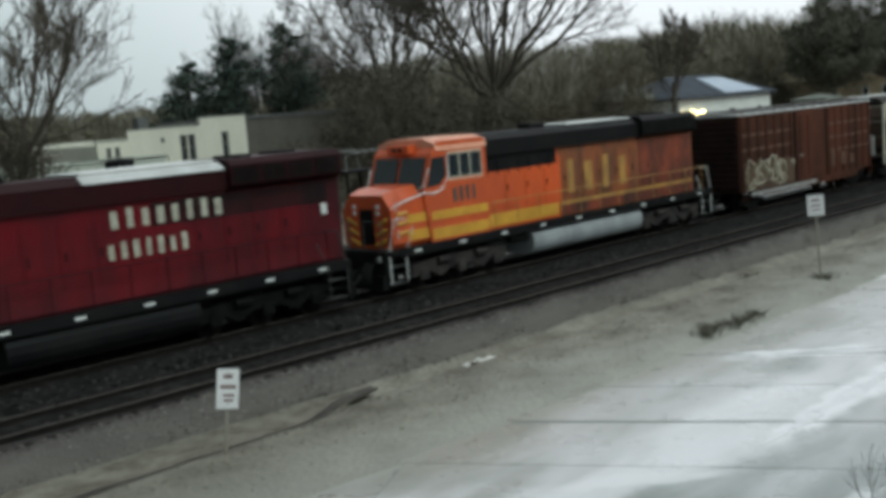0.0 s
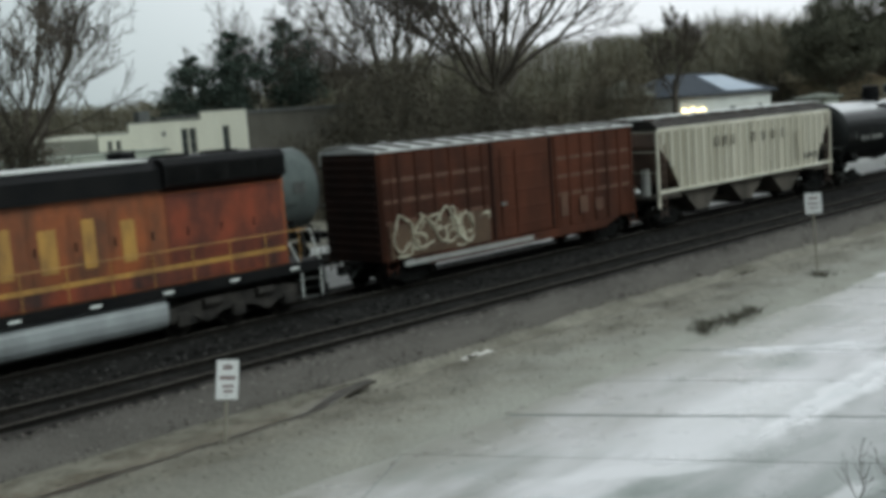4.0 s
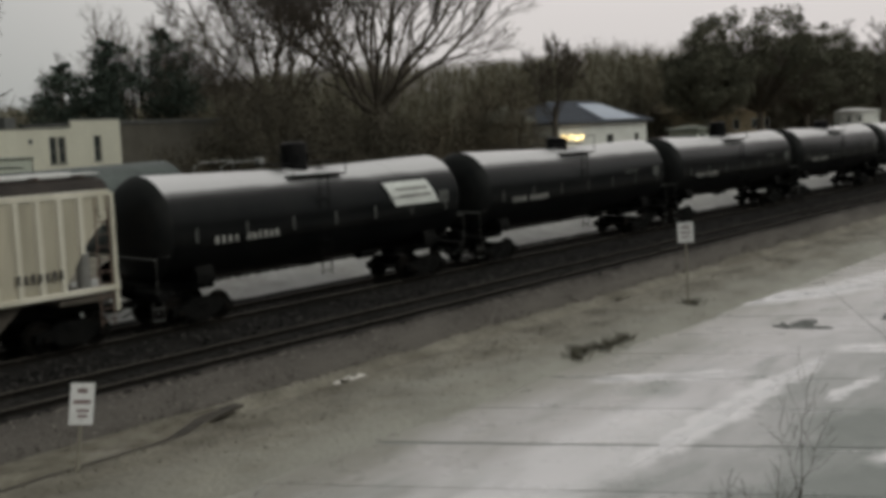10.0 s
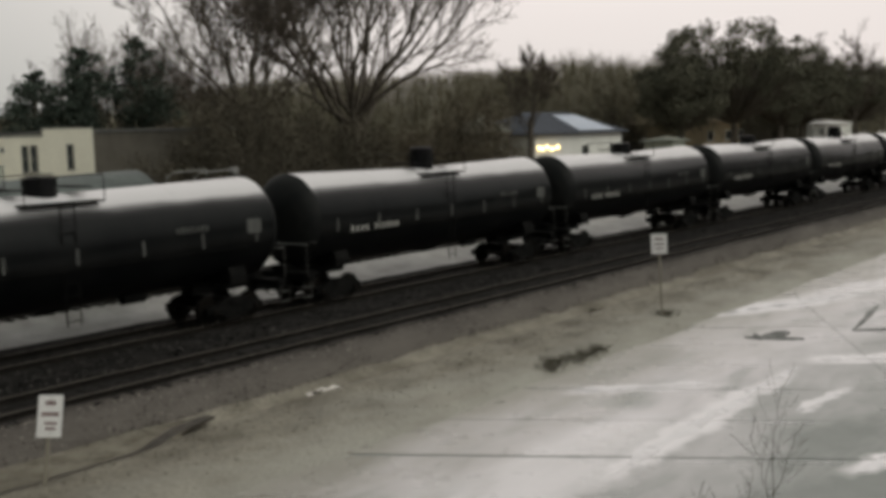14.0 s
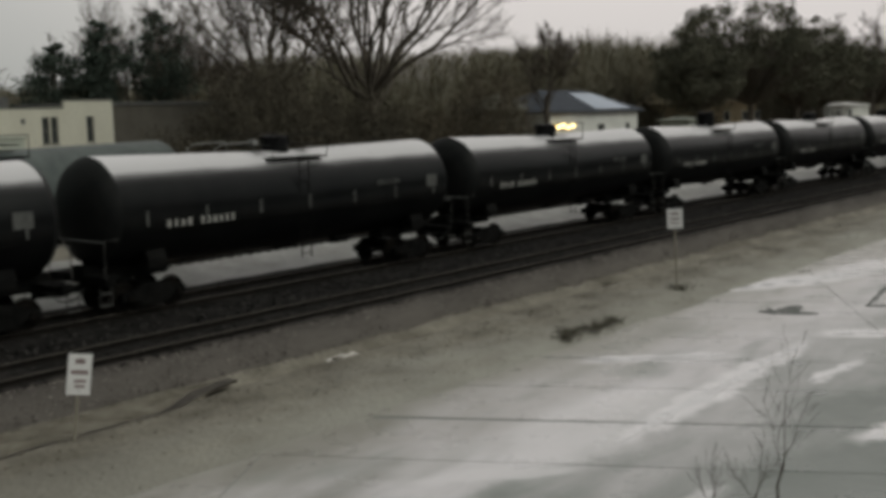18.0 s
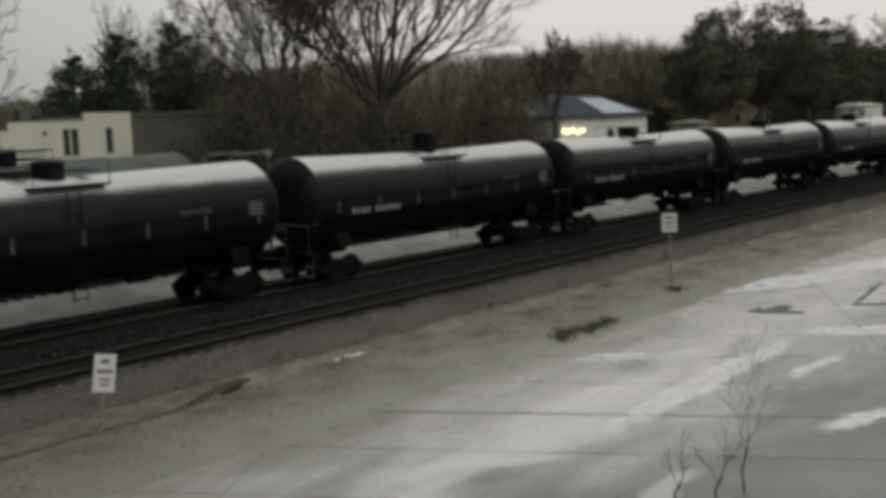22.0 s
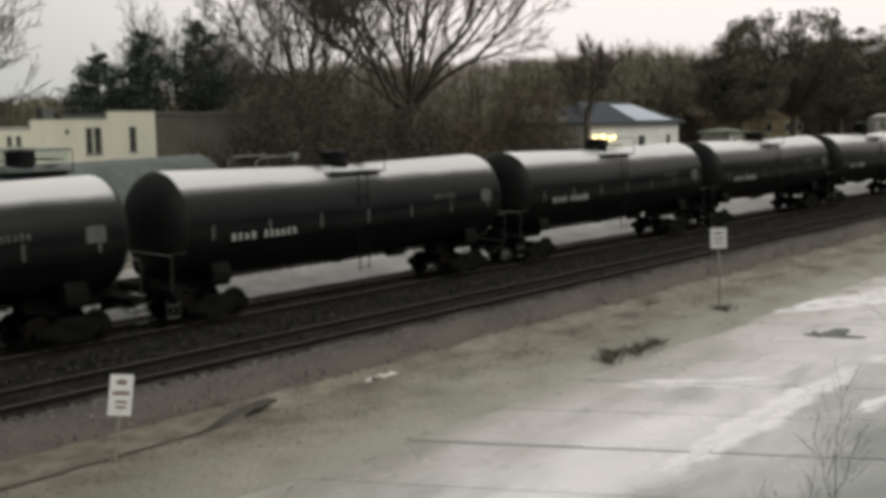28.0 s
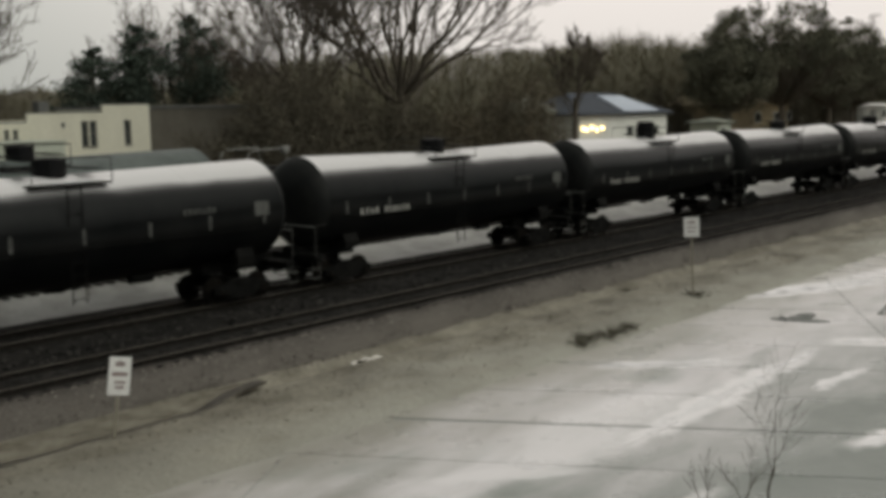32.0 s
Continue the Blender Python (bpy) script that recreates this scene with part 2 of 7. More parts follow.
M = {
    "bank": mat("shoulder_gravel", (0.126, 0.111, 0.086), (0.25, 0.229, 0.185), 0.55, 0.88, 0.75, bump=0.9, bscale=9, speck=(0.4, 1.6)),
    # ballast, stones and ties are near black to carry the train's shade
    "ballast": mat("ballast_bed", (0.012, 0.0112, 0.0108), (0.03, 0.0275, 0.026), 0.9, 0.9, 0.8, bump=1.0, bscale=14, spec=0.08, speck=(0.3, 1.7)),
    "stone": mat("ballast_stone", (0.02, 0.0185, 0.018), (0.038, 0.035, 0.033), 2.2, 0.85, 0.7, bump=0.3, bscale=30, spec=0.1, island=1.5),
    "rubble": mat("slope_rubble", (0.08, 0.07, 0.065), (0.14, 0.124, 0.113), 2.2, 0.85, 0.7, bump=0.3, bscale=30, spec=0.15, island=1.2),
    "pale_gravel": mat("pale_gravel", (0.44, 0.43, 0.42), (0.3, 0.29, 0.275), 0.7, 0.8, 0.7, bump=0.7, bscale=12, speck=(0.6, 1.35)),
    "concrete": mat("wet_concrete", (0.22, 0.244, 0.225), (0.36, 0.375, 0.36), 0.45, 0.42, 0.22, bump=0.12, bscale=16, vary=0.1),
    "joint": mat("joint_filler", (0.2, 0.21, 0.2), (0.26, 0.268, 0.258), 2.0, 0.7, bump=0.3),
    "ice": mat("pale_glare", (0.86, 0.83, 0.855), (0.7, 0.675, 0.695), 1.2, 0.35, 0.2, bump=0.1, bscale=9),
    "asphalt": mat("asphalt_patch", (0.09, 0.098, 0.09), (0.15, 0.16, 0.148), 1.4, 0.7, 0.35, bump=0.4, bscale=30),
    "tie": mat("timber_tie", (0.012, 0.011, 0.01), (0.026, 0.023, 0.021), 3.0, 0.9, bump=0.5, vary=0.15, spec=0.08),
    "rail": mat("rusty_rail", (0.008, 0.007, 0.006), (0.015, 0.012, 0.01), 4.0, 0.7, 0.6, metal=0.0, bump=0.1, spec=0.12),
    "railhead": mat("dull_railhead", (0.13, 0.115, 0.1), (0.08, 0.07, 0.062), 3.0, 0.6, 0.7, metal=0.0, spec=0.12),
    "black": None,
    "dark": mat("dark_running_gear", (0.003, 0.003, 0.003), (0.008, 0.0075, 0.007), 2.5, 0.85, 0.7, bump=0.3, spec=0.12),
    "wheel": mat("worn_wheel_steel", (0.01, 0.009, 0.008), (0.022, 0.019, 0.017), 5.0, 0.5, 0.4, metal=0.6, spec=0.12),
    "pale_steel": mat("galvanised_steel", (0.3, 0.295, 0.285), (0.16, 0.155, 0.15), 3.0, 0.5, 0.4, metal=0.2),
    "sooty_steel": mat("sooty_steel", (0.075, 0.072, 0.068), (0.03, 0.029, 0.028), 3.0, 0.6, 0.5),
    "white": mat("white_marking", (0.78, 0.78, 0.76), (0.62, 0.62, 0.6), 1.5, 0.5),
    "faded_white": mat("faded_white_marking", (0.52, 0.49, 0.4), (0.3, 0.28, 0.22), 4.0, 0.6),
    "dull_strip": mat("dull_strip", (0.12, 0.12, 0.115), (0.05, 0.05, 0.048), 4.0, 0.6),
    "head": mat("dull_black_head", (0.008, 0.0085, 0.009), (0.017, 0.017, 0.0165), 1.2, 0.45, 0.6, spec=0.2),
    "dim_shed": mat("dim_grey_shed", (0.23, 0.235, 0.2), (0.17, 0.175, 0.15), 0.6, 0.85, bump=0.1, bscale=6),
    "grey_panel": mat("grey_panel", (0.36, 0.35, 0.33), (0.27, 0.26, 0.25), 2.0, 0.6),
    "red": mat("dark_red_paint", (0.12, 0.004, 0.009), (0.035, 0.003, 0.006), 0.42, 0.3, 0.5, bump=0.03, streak=0.5, coat=0.3, spec=0.2),
    "red_dark": mat("grimy_red_paint", (0.028, 0.004, 0.006), (0.018, 0.004, 0.005), 0.6, 0.45, 0.6, bump=0.04, spec=0.12),
    "orange": mat("orange_paint", (0.72, 0.105, 0.017), (0.5, 0.08, 0.018), 0.45, 0.35, 0.5, bump=0.03, streak=0.3, coat=0.2),
    "grimy_orange": mat("grimy_orange_paint", (0.36, 0.095, 0.024), (0.12, 0.045, 0.02), 0.7, 0.5, 0.65, bump=0.05, streak=0.45, coat=0.1),
    "burnt_orange": mat("dark_burnt_orange_paint", (0.24, 0.048, 0.018), (0.035, 0.014, 0.01), 0.8, 0.5, 0.65, bump=0.05, streak=0.5),
    "faded_yellow": mat("faded_yellow_lettering", (0.5, 0.27, 0.06), (0.26, 0.14, 0.045), 1.6, 0.5, 0.6, streak=0.5),
    "truck_dust": mat("dusty_truck_casting", (0.055, 0.048, 0.043), (0.018, 0.016, 0.015), 1.6, 0.8, 0.7, bump=0.3, spec=0.2),
    "yellow": mat("yellow_paint", (0.68, 0.36, 0.04), (0.5, 0.25, 0.03), 1.0, 0.4, 0.5),
    "sooty": mat("sooty_black_paint", (0.006, 0.006, 0.007), (0.013, 0.012, 0.012), 0.9, 0.5, 0.65, bump=0.05, spec=0.12),
    "roof_pale": mat("pale_roof_paint", (0.72, 0.7, 0.69), (0.55, 0.54, 0.52), 1.2, 0.45, 0.55),
    "fuel": mat("grey_fuel_tank", (0.36, 0.37, 0.38), (0.24, 0.245, 0.25), 0.8, 0.45, 0.55, bump=0.05, streak=0.4),
    "glass": mat("dark_cab_glass", (0.02, 0.025, 0.028), (0.03, 0.035, 0.04), 1.0, 0.06),
    "box_red": mat("oxide_red_boxcar", (0.1, 0.033, 0.018), (0.042, 0.018, 0.012), 0.5, 0.7, 0.8, bump=0.12, streak=0.35, spec=0.15, speck=(0.6, 1.4)),
    "box_end": mat("dark_brown_end", (0.03, 0.0145, 0.011), (0.018, 0.0105, 0.009), 0.9, 0.7, bump=0.1, spec=0.12),
    "box_roof": mat("weathered_roof", (0.09, 0.075, 0.07), (0.06, 0.05, 0.045), 1.2, 0.5, 0.6, bump=0.1),
    "rust_pale": mat("faded_rust_streak", (0.13, 0.065, 0.04), (0.08, 0.036, 0.022), 3.0, 0.75, streak=0.3),
    "graffiti": mat("pale_spray_paint", (0.5, 0.46, 0.36), (0.3, 0.26, 0.19), 2.4, 0.55),
    "cream": mat("cream_hopper_paint", (0.73, 0.68, 0.59), (0.52, 0.48, 0.39), 0.5, 0.55, 0.7, bump=0.05, streak=0.15),
    "hop_roof": mat("dark_hopper_roof", (0.045, 0.036, 0.031), (0.025, 0.021, 0.019), 1.2, 0.6, 0.7, bump=0.1, spec=0.2),
    "cream_bay": mat("stained_cream_paint", (0.52, 0.47, 0.375), (0.29, 0.26, 0.2), 0.8, 0.6, 0.75, bump=0.05, streak=0.12),
    "spray_ground": mat("painted_over_panel", (0.07, 0.04, 0.024), (0.11, 0.068, 0.04), 1.6, 0.7, 0.8, bump=0.05),
    "pale_sheet": mat("pale_roof_sheet", (0.62, 0.61, 0.6), (0.48, 0.47, 0.46), 1.2, 0.6, 0.75, bump=0.05),
    # pale orange carries the sky's reflection on the cab roof in its colour
    "pale_orange": mat("pale_orange_paint", (0.78, 0.36, 0.24), (0.68, 0.29, 0.17), 0.8, 0.4, 0.5, bump=0.03),
    "hop_brown": mat("rust_brown_sill", (0.2, 0.13, 0.1), (0.13, 0.09, 0.075), 1.0, 0.7, 0.8, bump=0.08),
    "hop_chute": mat("grey_chute_steel", (0.13, 0.112, 0.095), (0.055, 0.048, 0.042), 0.8, 0.7, 0.8, bump=0.08, streak=0.3, spec=0.12),
    "letter": mat("dark_lettering", (0.05, 0.045, 0.04), (0.09, 0.08, 0.07), 3.0, 0.6),
    "faded_letter": mat("faded_dark_lettering", (0.12, 0.105, 0.085), (0.3, 0.27, 0.22), 2.5, 0.65),
    "cream_wall": mat("cream_masonry", (0.68, 0.65, 0.55), (0.6, 0.57, 0.48), 0.4, 0.8, 0.9, bump=0.1, bscale=6, streak=0.4),
    "green_wall": mat("pale_green_wall", (0.5, 0.52, 0.45), (0.43, 0.45, 0.39), 0.4, 0.85, bump=0.1, bscale=6, streak=0.4),
    "roof_dark": mat("dark_roofing", (0.1, 0.1, 0.1), (0.15, 0.145, 0.14), 0.8, 0.8, bump=0.2),
    "brown_wall": mat("brown_brick_wall", (0.1, 0.09, 0.075), (0.13, 0.116, 0.098), 0.8, 0.85, bump=0.2, bscale=10),
    "window": mat("window_glass", (0.035, 0.04, 0.04), (0.05, 0.055, 0.055), 1.0, 0.08),
    "frame": mat("painted_window_frame", (0.2, 0.195, 0.17), (0.14, 0.135, 0.12), 2.0, 0.6),
    "house_white": mat("white_siding", (0.76, 0.75, 0.72), (0.66, 0.65, 0.62), 0.5, 0.6, bump=0.05),
    "slate": mat("blue_grey_roof", (0.05, 0.055, 0.068), (0.075, 0.082, 0.1), 0.7, 0.8, 0.9, bump=0.15, spec=0.15),
    "metal_roof": mat("pale_metal_roof", (0.5, 0.54, 0.63), (0.42, 0.46, 0.55), 0.7, 0.6, 0.7),
    "tan": mat("tan_siding", (0.36, 0.28, 0.18), (0.27, 0.215, 0.14), 0.6, 0.8, bump=0.1),
    "porch_lamp": mat("warm_porch_lamp", (1.0, 0.72, 0.3), (1.0, 0.75, 0.36), 1.0, 0.3, glow=5.0),
    "post": mat("weathered_post", (0.3, 0.27, 0.22), (0.22, 0.2, 0.16), 4.0, 0.7, bump=0.2),
    "wood_pole": mat("grey_timber_pole", (0.28, 0.25, 0.21), (0.2, 0.175, 0.145), 3.0, 0.85, bump=0.3, streak=0.2),
    "sign": mat("white_sign_face", (0.82, 0.8, 0.8), (0.76, 0.74, 0.74), 2.0, 0.45),
    "sign_red": mat("sign_print", (0.2, 0.14, 0.14), (0.28, 0.2, 0.2), 4.0, 0.5),
    "bark": mat("grey_brown_bark", (0.085, 0.07, 0.056), (0.14, 0.118, 0.096), 2.0, 0.95, bump=0.5, bscale=20),
    "twig": mat("bare_twigs", (0.07, 0.056, 0.044), (0.115, 0.094, 0.074), 1.0, 0.95),
    # pine, brush, woods and oak colours are lightened to paint the distance haze
    "needle": mat("pine_needles", (0.062, 0.08, 0.066), (0.09, 0.108, 0.088), 0.6, 0.8, spec=0.12),
    "brush": mat("winter_brush", (0.088, 0.078, 0.06), (0.135, 0.118, 0.09), 0.35, 0.9, spec=0.12),
    "brush_brown": mat("brown_brush", (0.12, 0.1, 0.073), (0.165, 0.14, 0.102), 0.35, 0.9, spec=0.12),
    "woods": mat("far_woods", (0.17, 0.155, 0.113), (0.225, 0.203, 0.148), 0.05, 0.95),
    "oak_leaf": mat("dull_oak_leaves", (0.122, 0.12, 0.09), (0.148, 0.14, 0.104), 0.2, 0.85, spec=0.12),
    "weed": mat("dead_weeds", (0.1, 0.088, 0.06), (0.055, 0.05, 0.035), 3.0, 0.9),
    "litter": mat("pale_litter", (0.75, 0.72, 0.68), (0.55, 0.5, 0.46), 6.0, 0.6),
    "rubber": mat("black_hose", (0.02, 0.02, 0.02), (0.03, 0.03, 0.03), 3.0, 0.6),
}

def sheen_paint():
    """Glossy black paint, whitened with height to paint the sky's sheen on the tank's upper side."""
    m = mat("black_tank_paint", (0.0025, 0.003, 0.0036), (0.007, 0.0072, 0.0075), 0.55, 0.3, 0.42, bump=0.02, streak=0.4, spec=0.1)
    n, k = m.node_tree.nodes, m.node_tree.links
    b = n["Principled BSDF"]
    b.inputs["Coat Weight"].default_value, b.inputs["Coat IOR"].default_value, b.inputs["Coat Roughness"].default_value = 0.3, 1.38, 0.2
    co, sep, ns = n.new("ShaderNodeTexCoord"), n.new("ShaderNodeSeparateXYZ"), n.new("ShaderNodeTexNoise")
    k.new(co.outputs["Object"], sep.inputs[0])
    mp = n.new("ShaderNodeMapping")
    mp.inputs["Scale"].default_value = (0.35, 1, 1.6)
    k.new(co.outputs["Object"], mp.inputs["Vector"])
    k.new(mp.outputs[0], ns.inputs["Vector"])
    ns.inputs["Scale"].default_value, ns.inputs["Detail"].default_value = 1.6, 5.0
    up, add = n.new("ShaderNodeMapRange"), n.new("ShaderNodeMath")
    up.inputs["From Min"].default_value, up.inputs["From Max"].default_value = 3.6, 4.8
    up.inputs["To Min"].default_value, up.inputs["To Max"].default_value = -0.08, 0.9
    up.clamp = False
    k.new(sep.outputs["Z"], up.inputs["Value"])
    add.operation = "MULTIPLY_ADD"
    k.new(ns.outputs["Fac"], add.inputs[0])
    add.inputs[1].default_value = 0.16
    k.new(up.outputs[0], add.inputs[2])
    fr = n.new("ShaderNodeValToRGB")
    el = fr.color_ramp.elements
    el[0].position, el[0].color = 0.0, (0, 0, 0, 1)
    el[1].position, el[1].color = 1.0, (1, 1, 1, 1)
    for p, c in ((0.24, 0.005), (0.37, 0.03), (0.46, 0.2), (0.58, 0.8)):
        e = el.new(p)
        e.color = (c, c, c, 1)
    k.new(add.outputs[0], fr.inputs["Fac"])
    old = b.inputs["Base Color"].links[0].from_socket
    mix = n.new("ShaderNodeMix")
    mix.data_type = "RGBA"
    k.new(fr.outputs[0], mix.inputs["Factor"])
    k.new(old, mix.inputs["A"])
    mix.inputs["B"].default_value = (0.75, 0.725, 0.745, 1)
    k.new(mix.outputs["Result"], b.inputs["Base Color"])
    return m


M["black"] = sheen_paint()
M["dull_black"] = mat("weathered_tank_paint", (0.06, 0.072, 0.07), (0.13, 0.145, 0.14), 0.8, 0.5, 0.7, bump=0.03, streak=0.4, spec=0.3)

def graded_tone(m, near, far, colour, axis="Y"):
    """Mixes a second colour into m, from none at near to full at far along an axis, broken up by noise."""
    n, k = m.node_tree.nodes, m.node_tree.links
    b = n["Principled BSDF"]
    geo, sep, ns = n.new("ShaderNodeNewGeometry"), n.new("ShaderNodeSeparateXYZ"), n.new("ShaderNodeTexNoise")
    k.new(geo.outputs["Position"], sep.inputs[0])
    mp = n.new("ShaderNodeMapping")
    mp.inputs["Scale"].default_value = (0.25, 0.6, 1)
    k.new(geo.outputs["Position"], mp.inputs["Vector"])
    k.new(mp.outputs[0], ns.inputs["Vector"])
    ns.inputs["Scale"].default_value, ns.inputs["Detail"].default_value, ns.inputs["Roughness"].default_value = 0.9, 6.0, 0.65
    mr = n.new("ShaderNodeMapRange")
    mr.inputs["From Min"].default_value, mr.inputs["From Max"].default_value = near, far
    mr.clamp = False
    k.new(sep.outputs[axis], mr.inputs["Value"])
    add = n.new("ShaderNodeMath")
    add.operation = "MULTIPLY_ADD"
    k.new(ns.outputs["Fac"], add.inputs[0])
    add.inputs[1].default_value = 1.6
    k.new(mr.outputs[0], add.inputs[2])
    cut = n.new("ShaderNodeMapRange")
    cut.inputs["From Min"].default_value, cut.inputs["From Max"].default_value = 0.75, 1.75
    k.new(add.outputs[0], cut.inputs["Value"])
    mix = n.new("ShaderNodeMix")
    mix.data_type = "RGBA"
    k.new(cut.outputs[0], mix.inputs["Factor"])
    k.new(b.inputs["Base Color"].links[0].from_socket, mix.inputs["A"])
    mix.inputs["B"].default_value = (*colour, 1)
    k.new(mix.outputs["Result"], b.inputs["Base Color"])


def pale_streaks(m, colour):
    """Long pale streaks, running with the tracks, over the wet surface."""
    n, k = m.node_tree.nodes, m.node_tree.links
    b = n["Principled BSDF"]
    geo, mp = n.new("ShaderNodeNewGeometry"), n.new("ShaderNodeMapping")
    mp.inputs["Scale"].default_value = (0.1, 0.34, 1)
    mp.inputs["Rotation"].default_value = (0, 0, radians(6))
    k.new(geo.outputs["Position"], mp.inputs["Vector"])
    streaks, pools = n.new("ShaderNodeTexNoise"), n.new("ShaderNodeTexNoise")
    streaks.inputs["Scale"].default_value, streaks.inputs["Detail"].default_value, streaks.inputs["Distortion"].default_value = 1.5, 5.0, 0.7
    pools.inputs["Scale"].default_value, pools.inputs["Detail"].default_value = 0.11, 3.0
    k.new(mp.outputs[0], streaks.inputs["Vector"])
    k.new(geo.outputs["Position"], pools.inputs["Vector"])
    both, cut = n.new("ShaderNodeMath"), n.new("ShaderNodeMapRange")
    both.operation = "MULTIPLY_ADD"
    both.inputs[1].default_value = 0.7
    k.new(pools.outputs["Fac"], both.inputs[0])
    k.new(streaks.outputs["Fac"], both.inputs[2])
    cut.interpolation_type = "SMOOTHSTEP"
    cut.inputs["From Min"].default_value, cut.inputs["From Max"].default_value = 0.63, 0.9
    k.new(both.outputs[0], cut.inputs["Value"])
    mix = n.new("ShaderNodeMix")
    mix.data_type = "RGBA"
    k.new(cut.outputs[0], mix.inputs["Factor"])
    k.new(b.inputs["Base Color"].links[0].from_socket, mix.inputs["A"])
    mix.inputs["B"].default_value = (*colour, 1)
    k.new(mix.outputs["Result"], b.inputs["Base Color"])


pale_streaks(M["concrete"], (0.72, 0.68, 0.7))
graded_tone(M["concrete"], -16.5, -21.5, (0.17, 0.193, 0.175))
graded_tone(M["concrete"], -16.2, -11.8, (0.35, 0.333, 0.292))
graded_tone(M["ballast"], -5.5, -6.9, (0.14, 0.125, 0.114))
graded_tone(M["bank"], -9.5, -14.0, (0.38, 0.366, 0.325))
# damp ground, with the view's dim left side put into the colour
for m in (M["bank"], M["concrete"]):
    graded_tone(m, 15.0, -3.0, (0.138, 0.127, 0.102), "X")


def slush_sheen(m, strips):
    """Slushy wet sheen, painted white into the concrete as soft-edged strips and pools; strips are centre, half
    lengths, turn.
    """
    n, k = m.node_tree.nodes, m.node_tree.links
    b = n["Principled BSDF"]
    geo = n.new("ShaderNodeNewGeometry")
    wob = n.new("ShaderNodeTexNoise")
    wob.inputs["Scale"].default_value, wob.inputs["Detail"].default_value = 0.9, 4.0
    k.new(geo.outputs["Position"], wob.inputs["Vector"])
    push = n.new("ShaderNodeVectorMath")
    push.operation = "MULTIPLY_ADD"
    push.inputs[1].default_value = (1.1, 1.1, 0)
    k.new(wob.outputs["Color"], push.inputs[0])
    k.new(geo.outputs["Position"], push.inputs[2])
    last = None
    for cx, cy, rx, ry, turn, most in strips:
        mp = n.new("ShaderNodeMapping")
        mp.vector_type = "TEXTURE"
        mp.inputs["Location"].default_value = (cx + 0.55, cy + 0.55, -0.9)
        mp.inputs["Rotation"].default_value = (0, 0, turn)
        mp.inputs["Scale"].default_value = (rx, ry, 100)
        k.new(push.outputs[0], mp.inputs["Vector"])
        ln = n.new("ShaderNodeVectorMath")
        ln.operation = "LENGTH"
        k.new(mp.outputs[0], ln.inputs[0])
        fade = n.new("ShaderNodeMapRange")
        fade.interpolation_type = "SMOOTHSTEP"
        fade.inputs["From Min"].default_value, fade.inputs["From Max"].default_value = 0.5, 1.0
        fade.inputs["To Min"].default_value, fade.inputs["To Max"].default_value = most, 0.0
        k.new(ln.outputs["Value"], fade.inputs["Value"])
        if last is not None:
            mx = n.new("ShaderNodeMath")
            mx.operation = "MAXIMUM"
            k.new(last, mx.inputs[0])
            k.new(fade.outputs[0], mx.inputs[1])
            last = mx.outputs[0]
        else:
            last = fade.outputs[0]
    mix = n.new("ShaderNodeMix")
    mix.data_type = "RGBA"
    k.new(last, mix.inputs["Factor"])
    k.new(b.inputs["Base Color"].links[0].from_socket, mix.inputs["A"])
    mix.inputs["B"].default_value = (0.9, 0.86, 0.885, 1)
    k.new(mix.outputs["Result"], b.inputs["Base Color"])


slush_sheen(M["concrete"], [(24.2, -17.85, 7.6, 0.62, 0.02, 1.0), (19.5, -16.9, 5.5, 1.7, 0.05, 0.6), (26.0, -15.2, 2.7, 0.6, -0.8, 0.95), (32.6, -19.2, 2.6, 0.9, -0.9, 0.95),
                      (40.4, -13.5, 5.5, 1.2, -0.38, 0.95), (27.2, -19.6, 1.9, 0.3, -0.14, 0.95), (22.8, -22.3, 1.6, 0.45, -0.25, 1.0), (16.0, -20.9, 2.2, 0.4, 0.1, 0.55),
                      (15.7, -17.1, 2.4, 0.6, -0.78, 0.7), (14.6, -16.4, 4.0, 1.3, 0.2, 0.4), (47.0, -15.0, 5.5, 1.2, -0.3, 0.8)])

# still brown water in the ditch
M["water"] = mat("ditch_water", (0.15, 0.135, 0.105), (0.27, 0.25, 0.205), 1.3, 0.06, 0.16, bump=0.6, bscale=4.0)
M["mud"] = mat("wet_mud", (0.03, 0.026, 0.02), (0.06, 0.052, 0.04), 1.5, 0.6, 0.4, bump=0.4, bscale=12)


